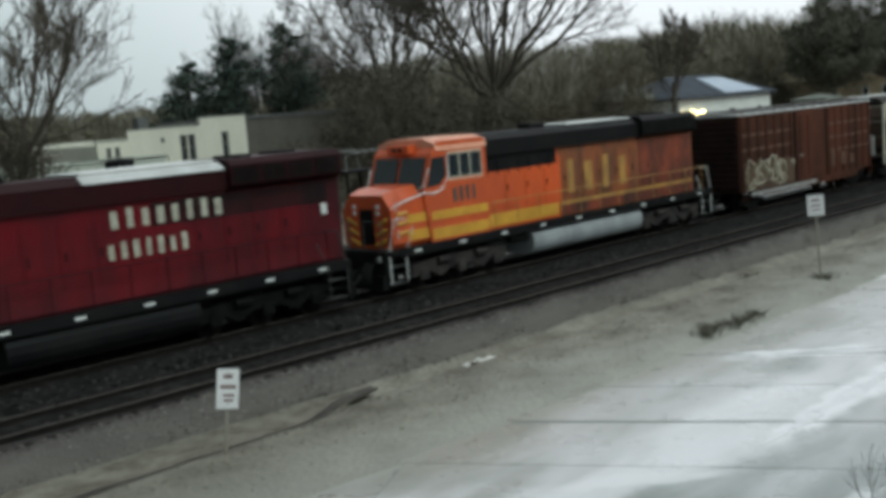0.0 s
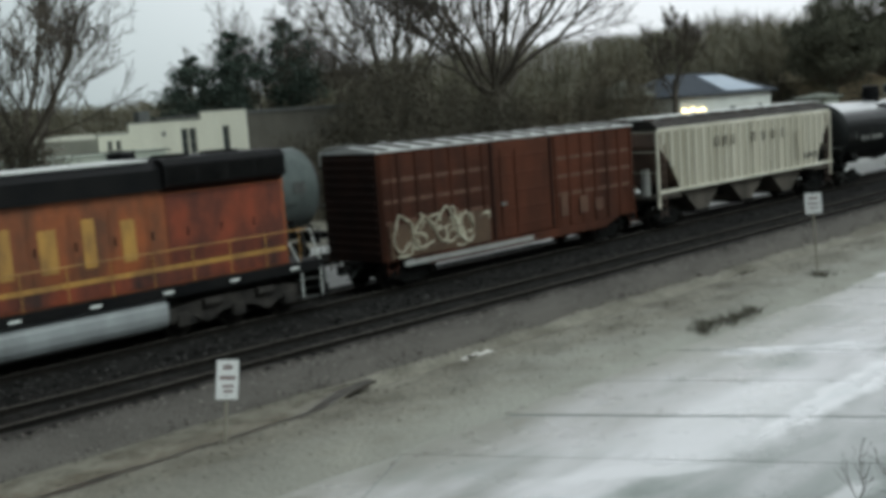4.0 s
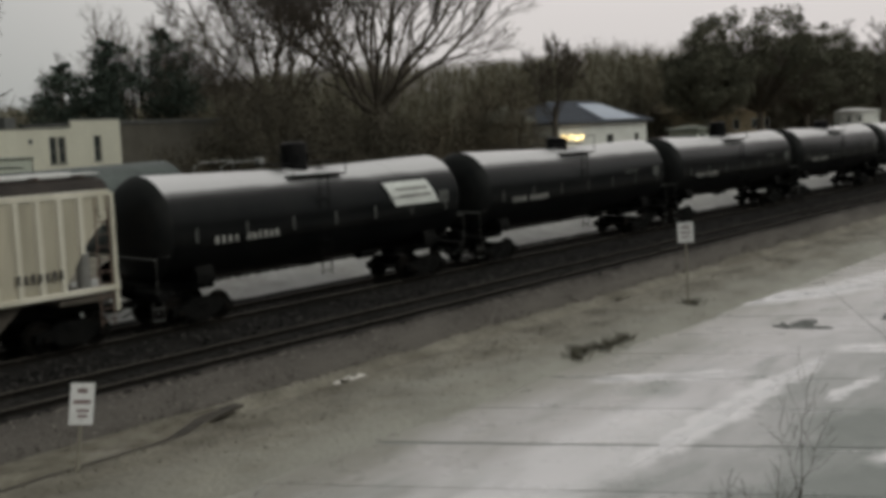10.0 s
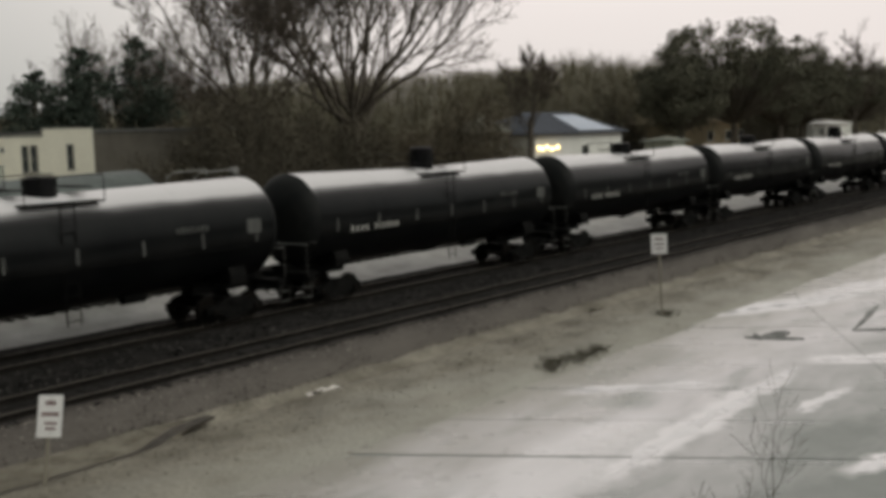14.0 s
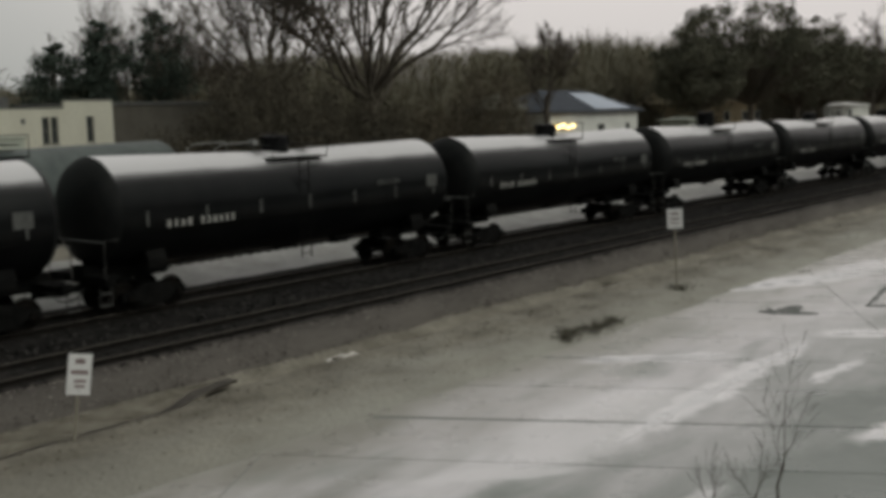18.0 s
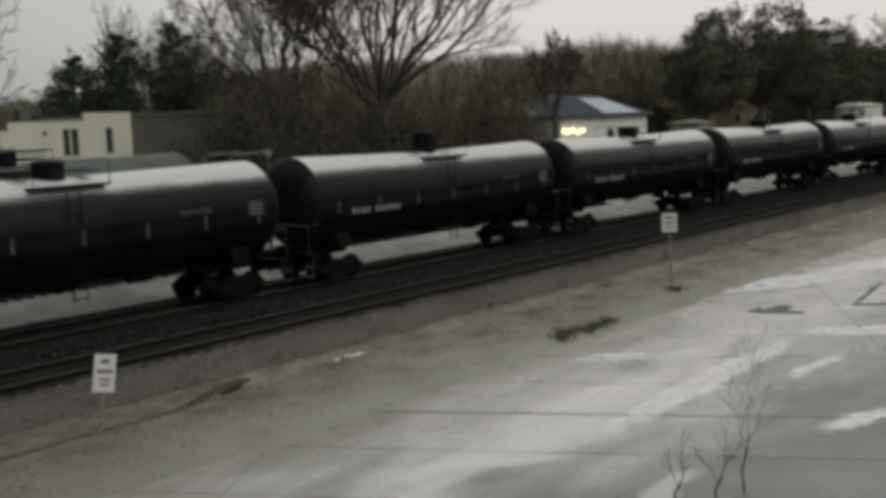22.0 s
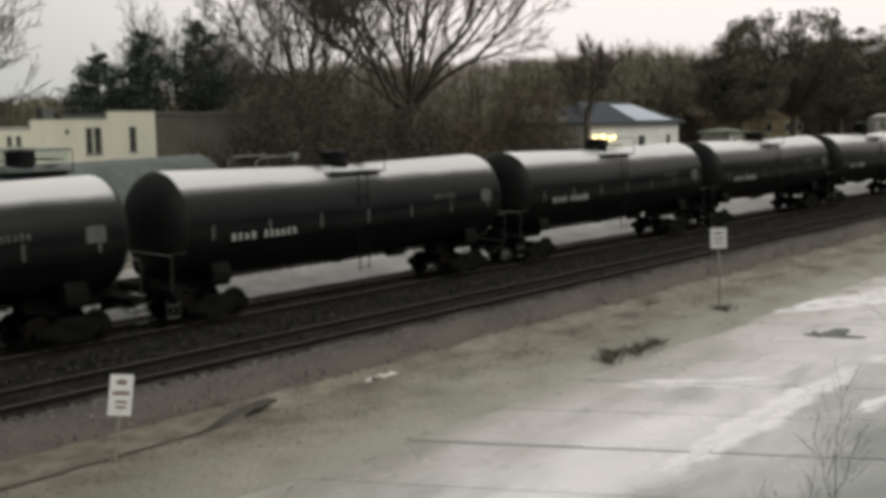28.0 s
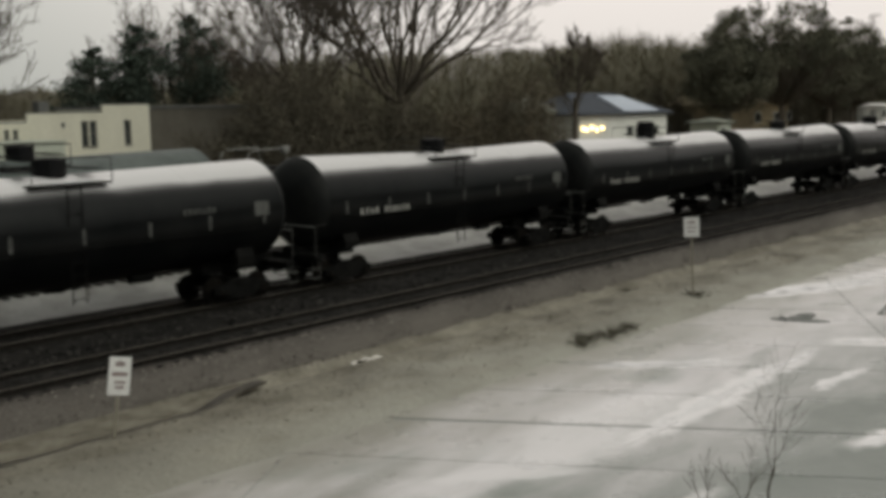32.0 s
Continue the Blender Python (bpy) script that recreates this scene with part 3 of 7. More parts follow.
# ---- mesh building ----
class Mesher:
    """Collects vertices and faces of one part."""

    def __init__(self):
        self.v, self.f = [], []

    def add(self, verts, faces):
        o = len(self.v)
        self.v.extend(verts)
        self.f.extend(tuple(i + o for i in f) for f in faces)
        return self

    def box(self, x0, x1, y0, y1, z0, z1, c=0.02):
        """A box with chamfered edges."""
        c = min(c, (x1 - x0) / 3, (y1 - y0) / 3, (z1 - z0) / 3)
        if c <= 0:
            c = 0.001
        verts, at = [], {}
        for i, x in enumerate((x0, x1)):
            for j, y in enumerate((y0, y1)):
                for k, z in enumerate((z0, z1)):
                    sx, sy, sz = (c if i == 0 else -c), (c if j == 0 else -c), (c if k == 0 else -c)
                    for a, p in enumerate(((x, y + sy, z + sz), (x + sx, y, z + sz), (x + sx, y + sy, z))):
                        at[i, j, k, a] = len(verts)
                        verts.append(p)
        faces = []
        for i in (0, 1):
            q = [at[i, 0, 0, 0], at[i, 1, 0, 0], at[i, 1, 1, 0], at[i, 0, 1, 0]]
            faces.append(tuple(q if i else q[::-1]))
            q = [at[0, i, 0, 1], at[0, i, 1, 1], at[1, i, 1, 1], at[1, i, 0, 1]]
            faces.append(tuple(q if i else q[::-1]))
            q = [at[0, 0, i, 2], at[1, 0, i, 2], at[1, 1, i, 2], at[0, 1, i, 2]]
            faces.append(tuple(q if i else q[::-1]))
        for i in (0, 1):
            for j in (0, 1):
                q = [at[i, j, 0, 0], at[i, j, 0, 1], at[i, j, 1, 1], at[i, j, 1, 0]]
                faces.append(tuple(q if i != j else q[::-1]))
                q = [at[0, i, j, 1], at[0, i, j, 2], at[1, i, j, 2], at[1, i, j, 1]]
                faces.append(tuple(q if i != j else q[::-1]))
                q = [at[i, 0, j, 2], at[i, 0, j, 0], at[i, 1, j, 0], at[i, 1, j, 2]]
                faces.append(tuple(q if i != j else q[::-1]))
                for k in (0, 1):
                    q = [at[i, j, k, 0], at[i, j, k, 1], at[i, j, k, 2]]
                    faces.append(tuple(q if (i + j + k) % 2 else q[::-1]))
        return self.add(verts, faces)

    def cyl(self, p0, p1, r0, r1=None, n=10, caps=True):
        return self.tube((p0, p1), (r0, r0 if r1 is None else r1), n, caps)

    def tube(self, pts, radii, n=6, caps=True):
        pts = [Vector(p) for p in pts]
        verts, faces = [], []
        for i, p in enumerate(pts):
            d = (pts[min(i + 1, len(pts) - 1)] - pts[max(i - 1, 0)]).normalized()
            a = d.cross(Vector((0, 0, 1)) if abs(d.z) < 0.9 else Vector((1, 0, 0))).normalized()
            b = d.cross(a)
            for k in range(n):
                t = 2 * math.pi * k / n
                verts.append(tuple(p + (a * math.cos(t) + b * math.sin(t)) * radii[i]))
        for i in range(len(pts) - 1):
            for k in range(n):
                u = i * n + k
                w = i * n + (k + 1) % n
                faces.append((u, w, w + n, u + n))
        if caps:
            faces.append(tuple(range(n))[::-1])
            faces.append(tuple(range((len(pts) - 1) * n, len(pts) * n)))
        return self.add(verts, faces)

    def lathe(self, prof, y=0.0, z=0.0, n=40):
        """A body of revolution round a line along x: prof is (x, radius)."""
        verts, faces = [], []
        for x, r in prof:
            for k in range(n):
                t = 2 * math.pi * k / n
                verts.append((x, y + r * math.cos(t), z + r * math.sin(t)))
        for i in range(len(prof) - 1):
            for k in range(n):
                u, w = i * n + k, i * n + (k + 1) % n
                faces.append((u, u + n, w + n, w))
        faces.append(tuple(range(n)))
        faces.append(tuple(range((len(prof) - 1) * n, len(prof) * n))[::-1])
        return self.add(verts, faces)

    def prism(self, poly, a0, a1, axis="y"):
        """A polygon (in xz for axis y, in yz for axis x, in xy for axis z), drawn out along the axis."""
        put = {"y": lambda p, a: (p[0], a, p[1]), "x": lambda p, a: (a, p[0], p[1]), "z": lambda p, a: (p[0], p[1], a)}[axis]
        n = len(poly)
        verts = [put(p, a0) for p in poly] + [put(p, a1) for p in poly]
        faces = [tuple(range(n)), tuple(range(n, 2 * n))[::-1]]
        faces += [(i, i + n, (i + 1) % n + n, (i + 1) % n) for i in range(n)]
        return self.add(verts, faces)

    def mesh(self, name, material, smooth=0.0):
        me = bpy.data.meshes.new(name)
        me.from_pydata(self.v, [], self.f)
        if len(self.f) < 60000:
            bm = bmesh.new()
            bm.from_mesh(me)
            if len(self.f) < 4000:
                bmesh.ops.recalc_face_normals(bm, faces=bm.faces)
            bm.to_mesh(me)
            bm.free()
        me.materials.append(material)
        if smooth:
            me.polygons.foreach_set("use_smooth", [True] * len(me.polygons))
            me.set_sharp_from_angle(angle=radians(smooth))
        me.update()
        return me


def part(name, mb, material, parent, label="", smooth=0.0):
    """Links what mb collected as one mesh under its thing."""
    ob = new(name, mb.mesh(name, material, smooth))
    ob.parent = parent
    if label:
        tagged(ob, label)
    return ob


def piece(name, me, parent, m=None):
    """One more object on a shared mesh."""
    ob = new(name, me)
    ob.parent = parent
    if m is not None:
        ob.matrix_basis = m
    return ob


def thing(name, label, category, group="", x=0.0, y=0.0, z=0.0):
    ob = new(name)
    ob.location = (x, y, z)
    return tagged(ob, label, category, group)


def structure(name, mb, material, label="", smooth=0.0):
    ob = new(name, mb.mesh(name, material, smooth))
    return tagged(ob, label, "", "", "structure")


def smoothstep(a, b, x):
    t = max(0.0, min(1.0, (x - a) / (b - a)))
    return t * t * (3 - 2 * t)


# ---- the lie of the land ----
TRACK_NEAR, TRACK_MAIN, TRACK_SIDE, SIDE_LIFT = -4.9, 0.0, 7.6, 0.18
LOT_EDGE = -12.1


def land(x, y):
    """Height of the ground."""
    if y < 0:
        z = -0.72
        z -= 0.36 * math.exp(-(abs(y + 7.5) / (0.95 - 0.35 * smoothstep(12, 19, x))) ** 2.5)
        z -= 0.2 * smoothstep(-11.0, -12.6, y)
        if y > -11.5:
            z += 0.05 * noise.noise((x * 0.35, y * 0.5, 0))
        return z
    z = -0.55 + 0.9 * smoothstep(14, 34, y)
    z += smoothstep(48, 130, y) * (1.5 + 7.0 * smoothstep(70, 230, x))
    z += smoothstep(150, 400, y) * (4.0 + 10 * smoothstep(120, 500, x))
    z += 0.12 * noise.noise((x * 0.07, y * 0.07, 3.0)) * smoothstep(8, 20, y)
    return z


def build_ground():
    xs = [-2500, -1200, -600, -300, -150, -90, -50, -30, -20]
    xs += [-15 + 0.75 * i for i in range(101)]
    xs += [62 + 3 * i for i in range(20)] + [125, 135, 150, 170, 200, 240, 280, 330, 400, 520, 700, 1000, 1500, 2500]
    ys = [-2500, -900, -400, -200, -100, -60, -46, -40, -30, -22, -16, -13.5]
    ys += [-12.8 + 0.4 * i for i in range(32)] + [0.4, 2, 4, 6, 9, 12, 15, 18, 22, 26, 30, 34, 38, 43, 48, 55, 63, 72, 82, 94, 108, 124, 142, 165, 190, 230, 280, 340, 420, 600, 900, 1500, 2500]
    nx = len(xs)
    mb = Mesher()
    mb.add([(x, y, land(x, y)) for y in ys for x in xs],
           [(j * nx + i, j * nx + i + 1, (j + 1) * nx + i + 1, (j + 1) * nx + i) for j in range(len(ys) - 1) for i in range(nx - 1)])
    structure("ground", mb, M["bank"], "sandy grey-brown gravelly ground beside the tracks", 60)


build_ground()


def build_bed():
    # one ballast bed under both running tracks, a lower one under the siding
    mb = Mesher()
    xs = [-120, -60, -30] + [-20 + 1.0 * i for i in range(101)] + [90, 110, 140, 180, 240, 320, 450]
    sect = [(-7.0, -1.05), (-6.68, -0.58), (-6.32, -0.2), (-5.9, -0.155), (-4.9, -0.19), (-4.2, -0.17), (-3.2, -0.2), (-2.4, -0.26),
            (-1.6, -0.2), (-0.7, -0.17), (0, -0.19), (0.7, -0.17), (1.5, -0.2), (2.2, -0.24), (2.8, -0.24), (3.4, -0.38), (3.9, -0.62)]
    verts = []
    for x in xs:
        for y, z in sect:
            w = 0.05 * noise.noise((x * 0.9, y * 1.3, 1.0)) if abs(x) < 100 else 0
            verts.append((x, y + w * 3 * ((y < -6.5 or y > 4.0)), z + w * (z > -0.8)))
    n = len(sect)
    mb.add(verts, [(i * n + k, (i + 1) * n + k, (i + 1) * n + k + 1, i * n + k + 1) for i in range(len(xs) - 1) for k in range(n - 1)])
    structure("ballast_bed", mb, M["ballast"], "wet crushed-stone ballast, the train's shade put into its dark colour", 50)
    mb = Mesher()
    mb.prism([(3.92, -0.6), (4.05, -0.5), (4.8, -0.44), (5.6, -0.24), (6.1, -0.05), (9.1, -0.05), (9.7, -0.4), (14.5, -0.42), (14.8, -0.62)], -200, 350, "x")
    structure("yard_gravel", mb, M["pale_gravel"], "pale gravel yard surface behind the main track")


build_bed()


def build_pavement():
    root = tagged(new("pavement"), "wet grey concrete lot of large slabs with dark joints", "", "", "structure")
    mb = Mesher()
    mb.box(-60, 150, -60, LOT_EDGE, -1.25, -0.914, 0.01)
    part("joint_bed", mb, M["joint"], root)
    return root


LOT = build_pavement()


# ---- tracks ----
def build_track(name, y, x0, x1, label, lift=0.0):
    root = tagged(new(name), label, "", "", "structure")
    root.location = (0, 0, lift)
    for side in (-1, 1):
        yc = y + side * 0.7525
        mb = Mesher()
        mb.prism([(yc - 0.075, -0.172), (yc + 0.075, -0.172), (yc + 0.075, -0.16), (yc + 0.012, -0.13), (yc + 0.012, -0.045),
                  (yc + 0.035, -0.035), (yc + 0.035, -0.012), (yc - 0.035, -0.012), (yc - 0.035, -0.035), (yc - 0.012, -0.045), (yc - 0.012, -0.13), (yc - 0.075, -0.16)], x0, x1, "x")
        rail = part("rail", mb, M["rail"], root)
        mb = Mesher()
        mb.box(x0, x1, yc - 0.033, yc + 0.033, -0.014, 0.0, 0.004)
        part("running_surface", mb, M["railhead"], rail, "bright worn railhead")
    return root


TRACK_1 = build_track("track_1", TRACK_NEAR, -160, 420, "empty near track with rusty rails on dark ties")
TRACK_2 = build_track("track_2", TRACK_MAIN, -160, 420, "main track with worn rails that carries the train")
TRACK_3 = build_track("track_3", TRACK_SIDE, -160, 60, "siding with rusty rails", SIDE_LIFT)


# ---- rolling stock; x runs back from each car's front coupler, z up from the railhead ----
def wheelset(parent, x, r=0.46):
    ax = Mesher()
    ax.cyl((x, -0.95, r), (x, 0.95, r), 0.085, n=10)
    ob = part("wheelset", ax, M["wheel"], parent)
    for s in (-1, 1):
        w = Mesher()
        y = s * 0.75
        prof = [(y - s * 0.07, r + 0.025), (y - s * 0.04, r + 0.025), (y - s * 0.035, r), (y + s * 0.065, r - 0.01), (y + s * 0.065, r - 0.07), (y + s * 0.02, r - 0.09), (y + s * 0.02, 0.13), (y + s * 0.08, 0.12), (y + s * 0.08, 0.02)]
        n, verts, faces = 24, [], []
        for yy, rr in prof:
            verts += [(x + rr * math.cos(2 * math.pi * k / n), yy, r + rr * math.sin(2 * math.pi * k / n)) for k in range(n)]
        for i in range(len(prof) - 1):
            faces += [(i * n + k, i * n + (k + 1) % n, (i + 1) * n + (k + 1) % n, (i + 1) * n + k) for k in range(n)]
        w.add(verts, faces)
        part("wheel", w, M["wheel"], ob, smooth=35)


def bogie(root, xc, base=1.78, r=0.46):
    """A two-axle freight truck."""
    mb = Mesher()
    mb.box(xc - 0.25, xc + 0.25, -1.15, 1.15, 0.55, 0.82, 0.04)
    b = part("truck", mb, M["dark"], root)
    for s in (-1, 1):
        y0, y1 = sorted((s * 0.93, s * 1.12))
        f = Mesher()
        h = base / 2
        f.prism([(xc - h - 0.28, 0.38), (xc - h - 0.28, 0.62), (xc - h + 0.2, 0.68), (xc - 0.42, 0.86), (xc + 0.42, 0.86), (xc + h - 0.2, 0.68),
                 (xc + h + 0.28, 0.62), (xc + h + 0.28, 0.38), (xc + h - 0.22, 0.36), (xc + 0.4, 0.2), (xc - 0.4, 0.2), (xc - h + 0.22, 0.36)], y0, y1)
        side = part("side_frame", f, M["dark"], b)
        sp = Mesher()
        for dx in (-0.2, 0, 0.2):
            sp.cyl((xc + dx, s * 1.04, 0.3), (xc + dx, s * 1.04, 0.58), 0.085, n=8)
        part("spring", sp, M["wheel"], side)
        for dx in (-h, h):
            j = Mesher()
            j.cyl((xc + dx, s * 1.1, r), (xc + dx, s * 1.2, r), 0.11, n=10)
            part("bearing_cap", j, M["wheel"], side)
    for dx in (-base / 2, base / 2):
        wheelset(b, xc + dx, r)


def coupler(root, x, way):
    mb = Mesher()
    mb.box(min(x, x - way * 0.9), max(x, x - way * 0.9), -0.1, 0.1, 0.72, 0.96, 0.03)
    mb.box(min(x - way * 0.12, x + way * 0.06), max(x - way * 0.12, x + way * 0.06), -0.17, 0.17, 0.66, 1.0, 0.04)
    part("coupler", mb, M["dark"], root)
    h = Mesher()
    h.tube([(x - way * 0.5, -0.3, 0.85), (x - way * 0.25, -0.32, 0.6), (x + way * 0.02, -0.3, 0.52)], [0.025] * 3, 6)
    part("air_hose", h, M["rubber"], root)


def letters(root, name, x0, x1, z0, z1, y, count, material, gap=0.28, seed=1, label="", slant=0.0):
    """A row of plain bars, one where each character stands."""
    rnd = random.Random(seed)
    w = (x1 - x0) / count
    for i in range(count):
        a, b = x0 + i * w, x0 + (i + 1 - gap) * w
        t = (b - a) * rnd.uniform(0.1, 0.22)
        mb = Mesher().box(a + t, b - t, y - 0.006, y + 0.006, z0 + slant * i, z1 + slant * i - (z1 - z0) * rnd.choice((0, 0, 0.12)), 0.002)
        part("marking_bar", mb, material, root, label)


def grab(root, name, pts, r=0.022, material=None, n=6):
    mb = Mesher()
    mb.tube(pts, [r] * len(pts), n)
    return part(name, mb, material or M["pale_steel"], root)


def ladder(root, x, y, z0, z1, w=0.42, material=None, along="x"):
    mb = Mesher()
    for s in (-w / 2, w / 2):
        p = (x + s, y) if along == "x" else (x, y + s)
        mb.cyl((*p, z0), (*p, z1), 0.022, n=6)
    k = z0 + 0.15
    while k < z1:
        a, b = ((x - w / 2, y), (x + w / 2, y)) if along == "x" else ((x, y - w / 2), (x, y + w / 2))
        mb.cyl((*a, k), (*b, k), 0.016, n=5)
        k += 0.36
    return part("ladder", mb, material or M["pale_steel"], root)


TANK_R, TANK_Z = 1.7, 3.1


def tank_car(length, label, group, placard=False, seed=1, hatch=0.0, tall=0.42, paint="black"):
    root = thing("tank_car", label, "tank car", group)
    a, b = 0.52, length - 0.52
    prof = [(a, 0.05), (a + 0.02, 0.5), (a + 0.09, 0.95), (a + 0.21, 1.3), (a + 0.37, 1.56), (a + 0.6, TANK_R)]
    # the shell dips a little towards its middle, where the outlet is
    half, steps = length / 2, 7
    run = [(a + 0.64 + (half - 0.03 - a - 0.64) * i / steps, TANK_R) for i in range(steps + 1)]
    body = [(a + 0.6, TANK_R)] + run
    body += [(length - x, r) for x, r in body[::-1]]
    for far in (False, True):
        cap = [(length - x, r) for x, r in prof[::-1]] if far else prof
        head = Mesher().lathe([(x, r - 0.008) for x, r in cap], 0, TANK_Z - 0.01, 48)
        part("tank_head", head, M["head"], root, "dull black dished end", 35)
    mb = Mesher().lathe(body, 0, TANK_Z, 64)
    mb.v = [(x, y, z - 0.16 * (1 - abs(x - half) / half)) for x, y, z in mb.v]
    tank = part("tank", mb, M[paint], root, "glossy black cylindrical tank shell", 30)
    for x in (length * 0.27, half, length * 0.73):
        ring = Mesher().lathe([(x - 0.05, TANK_R - 0.01), (x - 0.04, TANK_R + 0.006), (x + 0.04, TANK_R + 0.006), (x + 0.05, TANK_R - 0.01)], 0, TANK_Z, 48)
        ring.v = [(px, y, z - 0.16 * (1 - abs(px - half) / half)) for px, y, z in ring.v]
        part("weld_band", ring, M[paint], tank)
    # seam bands and saddles
    for x in (2.5, length - 2.5):
        s = Mesher()
        s.prism([(-1.35, 1.35), (-1.35, 1.6), (-1.15, 2.1), (1.15, 2.1), (1.35, 1.6), (1.35, 1.35)], x - 0.35, x + 0.35, "x")
        part("saddle", s, M["dark"], root)
    mid = length / 2 + hatch
    # manway housing and its platform
    h = Mesher()
    h.cyl((mid, 0, TANK_Z + TANK_R - 0.3), (mid, 0, TANK_Z + TANK_R + tall - 0.08), 0.5, 0.48, 20)
    h.cyl((mid, 0, TANK_Z + TANK_R + tall - 0.08), (mid, 0, TANK_Z + TANK_R + tall), 0.48, 0.34, 20)
    hs = part("manway_housing", h, M["sooty"], root, "black round valve housing on top", 35)
    for k in range(6):
        t = k * math.pi / 3
        bt = Mesher()
        bt.cyl((mid + 0.52 * math.cos(t), 0.52 * math.sin(t), TANK_Z + TANK_R + 0.1), (mid + 0.52 * math.cos(t), 0.52 * math.sin(t), TANK_Z + TANK_R + 0.36), 0.035, n=6)
        part("swing_bolt", bt, M["dark"], hs)
    p = Mesher()
    for s in (-1, 1):
        y0, y1 = sorted((s * 0.68, s * 1.3))
        p.box(mid - 1.3, mid + 1.3, y0, y1, TANK_Z + 1.3, TANK_Z + 1.35, 0.01)
    for s in (-1, 1):
        x0, x1 = sorted((mid + s * 0.8, mid + s * 1.3))
        p.box(x0, x1, -0.68, 0.68, TANK_Z + TANK_R + 0.02, TANK_Z + TANK_R + 0.06, 0.01)
    part("walkway", p, M["dark"], root, "dark steel grating round the housing")
    for s in (-1, 1):
        y = s * 1.3
        r = grab(root, "handrail", [(mid - 1.28, y, TANK_Z + 1.35), (mid - 1.28, y, TANK_Z + 2.1), (mid + 1.28, y, TANK_Z + 2.1), (mid + 1.28, y, TANK_Z + 1.35)], 0.02, M["dark"])
    for s in (-1, 1):
        ladder(root, mid - 0.2, s * 1.66, 0.95, TANK_Z + 1.3, 0.45, M["dark"])
        # long grab rail on the flank, on stand-offs
        g = Mesher()
        zz = TANK_Z - 0.55
        yy = s * (math.sqrt(TANK_R ** 2 - 0.55 ** 2) + 0.09)
        g.cyl((2.2, yy, zz), (length - 2.2, yy, zz), 0.018, n=6)
        for i in range(7):
            x = 2.4 + i * (length - 4.8) / 6
            g.cyl((x, yy, zz), (x, yy - s * 0.12, zz), 0.014, n=5)
        part("grab_rail", g, M["dark"], root)
        # upright reflective strips, markings and the end panel
        ys = s * (TANK_R + 0.014)
        yl = s * (math.sqrt(TANK_R ** 2 - 0.43 ** 2) + 0.05)
        for i in range(7):
            x = 1.95 + i * (length - 3.9) / 6
            t = Mesher()
            t.box(x - 0.04, x + 0.04, ys - 0.006, ys + 0.006, TANK_Z - 0.42, TANK_Z + 0.04, 0.002)
            part("reflector_strip", t, M["dull_strip"], root, "dull reflective strip")
        letters(root, "reporting_marks", 2.65, 3.7, TANK_Z - 0.55, TANK_Z - 0.3, yl, 4, M["grey_panel"], 0.3, seed)
        letters(root, "car_number", 3.95, 5.4, TANK_Z - 0.55, TANK_Z - 0.3, yl, 6, M["grey_panel"], 0.3, seed + 1)
        letters(root, "data_stencil", length - 5.2, length - 3.9, TANK_Z + 0.12, TANK_Z + 0.32, ys, 7, M["dull_strip"], 0.35, seed + 2)
        e = Mesher()
        e.box(length - 2.35, length - 1.75, ys - 0.012, ys + 0.012, TANK_Z - 0.12, TANK_Z + 0.35, 0.004)
        part("test_panel", e, M["dull_strip"], root, "dull grey stencil panel")
    if placard:
        # tilted white panel bent to the tank's shoulder
        for s in (-1,):
            pl = Mesher()
            x0, x1 = length - 4.9, length - 2.4
            n = 8
            verts = []
            for rr in (TANK_R + 0.01, TANK_R + 0.03):
                for i in range(n + 1):
                    t = radians(-2 + 31 * i / n)
                    verts += [(x0 - 0.5 * i / n, s * rr * math.cos(t), TANK_Z + rr * math.sin(t)), (x1 - 0.5 * i / n, s * rr * math.cos(t), TANK_Z + rr * math.sin(t))]
            o = 2 * (n + 1)
            faces = [(2 * i, 2 * i + 1, 2 * i + 3, 2 * i + 2) for i in range(n)] + [(o + 2 * i, o + 2 * i + 2, o + 2 * i + 3, o + 2 * i + 1) for i in range(n)]
            faces += [(2 * i, 2 * i + 2, o + 2 * i + 2, o + 2 * i) for i in range(n)] + [(2 * i + 1, o + 2 * i + 1, o + 2 * i + 3, 2 * i + 3) for i in range(n)]
            faces += [(0, o, o + 1, 1), (2 * n, 2 * n + 1, o + 2 * n + 1, o + 2 * n)]
            pl.add(verts, faces)
            pan = part("placard", pl, M["white"], root, "white panel with two rows of dark print")
            for t0, t1 in ((7, 11.5), (16, 20.5)):
                bar = Mesher()
                rr = TANK_R + 0.036
                v = []
                for t in (t0, t1):
                    sh = -0.5 * (t + 2) / 31
                    v += [(x0 + 0.45 + sh, s * rr * math.cos(radians(t)), TANK_Z + rr * math.sin(radians(t))), (x1 - 0.25 + sh, s * rr * math.cos(radians(t)), TANK_Z + rr * math.sin(radians(t)))]
                v += [(q[0], q[1] * 0.994, q[2] - 0.008) for q in v]
                bar.add(v, [(0, 1, 3, 2), (4, 6, 7, 5), (0, 4, 5, 1), (2, 3, 7, 6), (0, 2, 6, 4), (1, 5, 7, 3)])
                part("print_bar", bar, M["grey_panel"], pan)
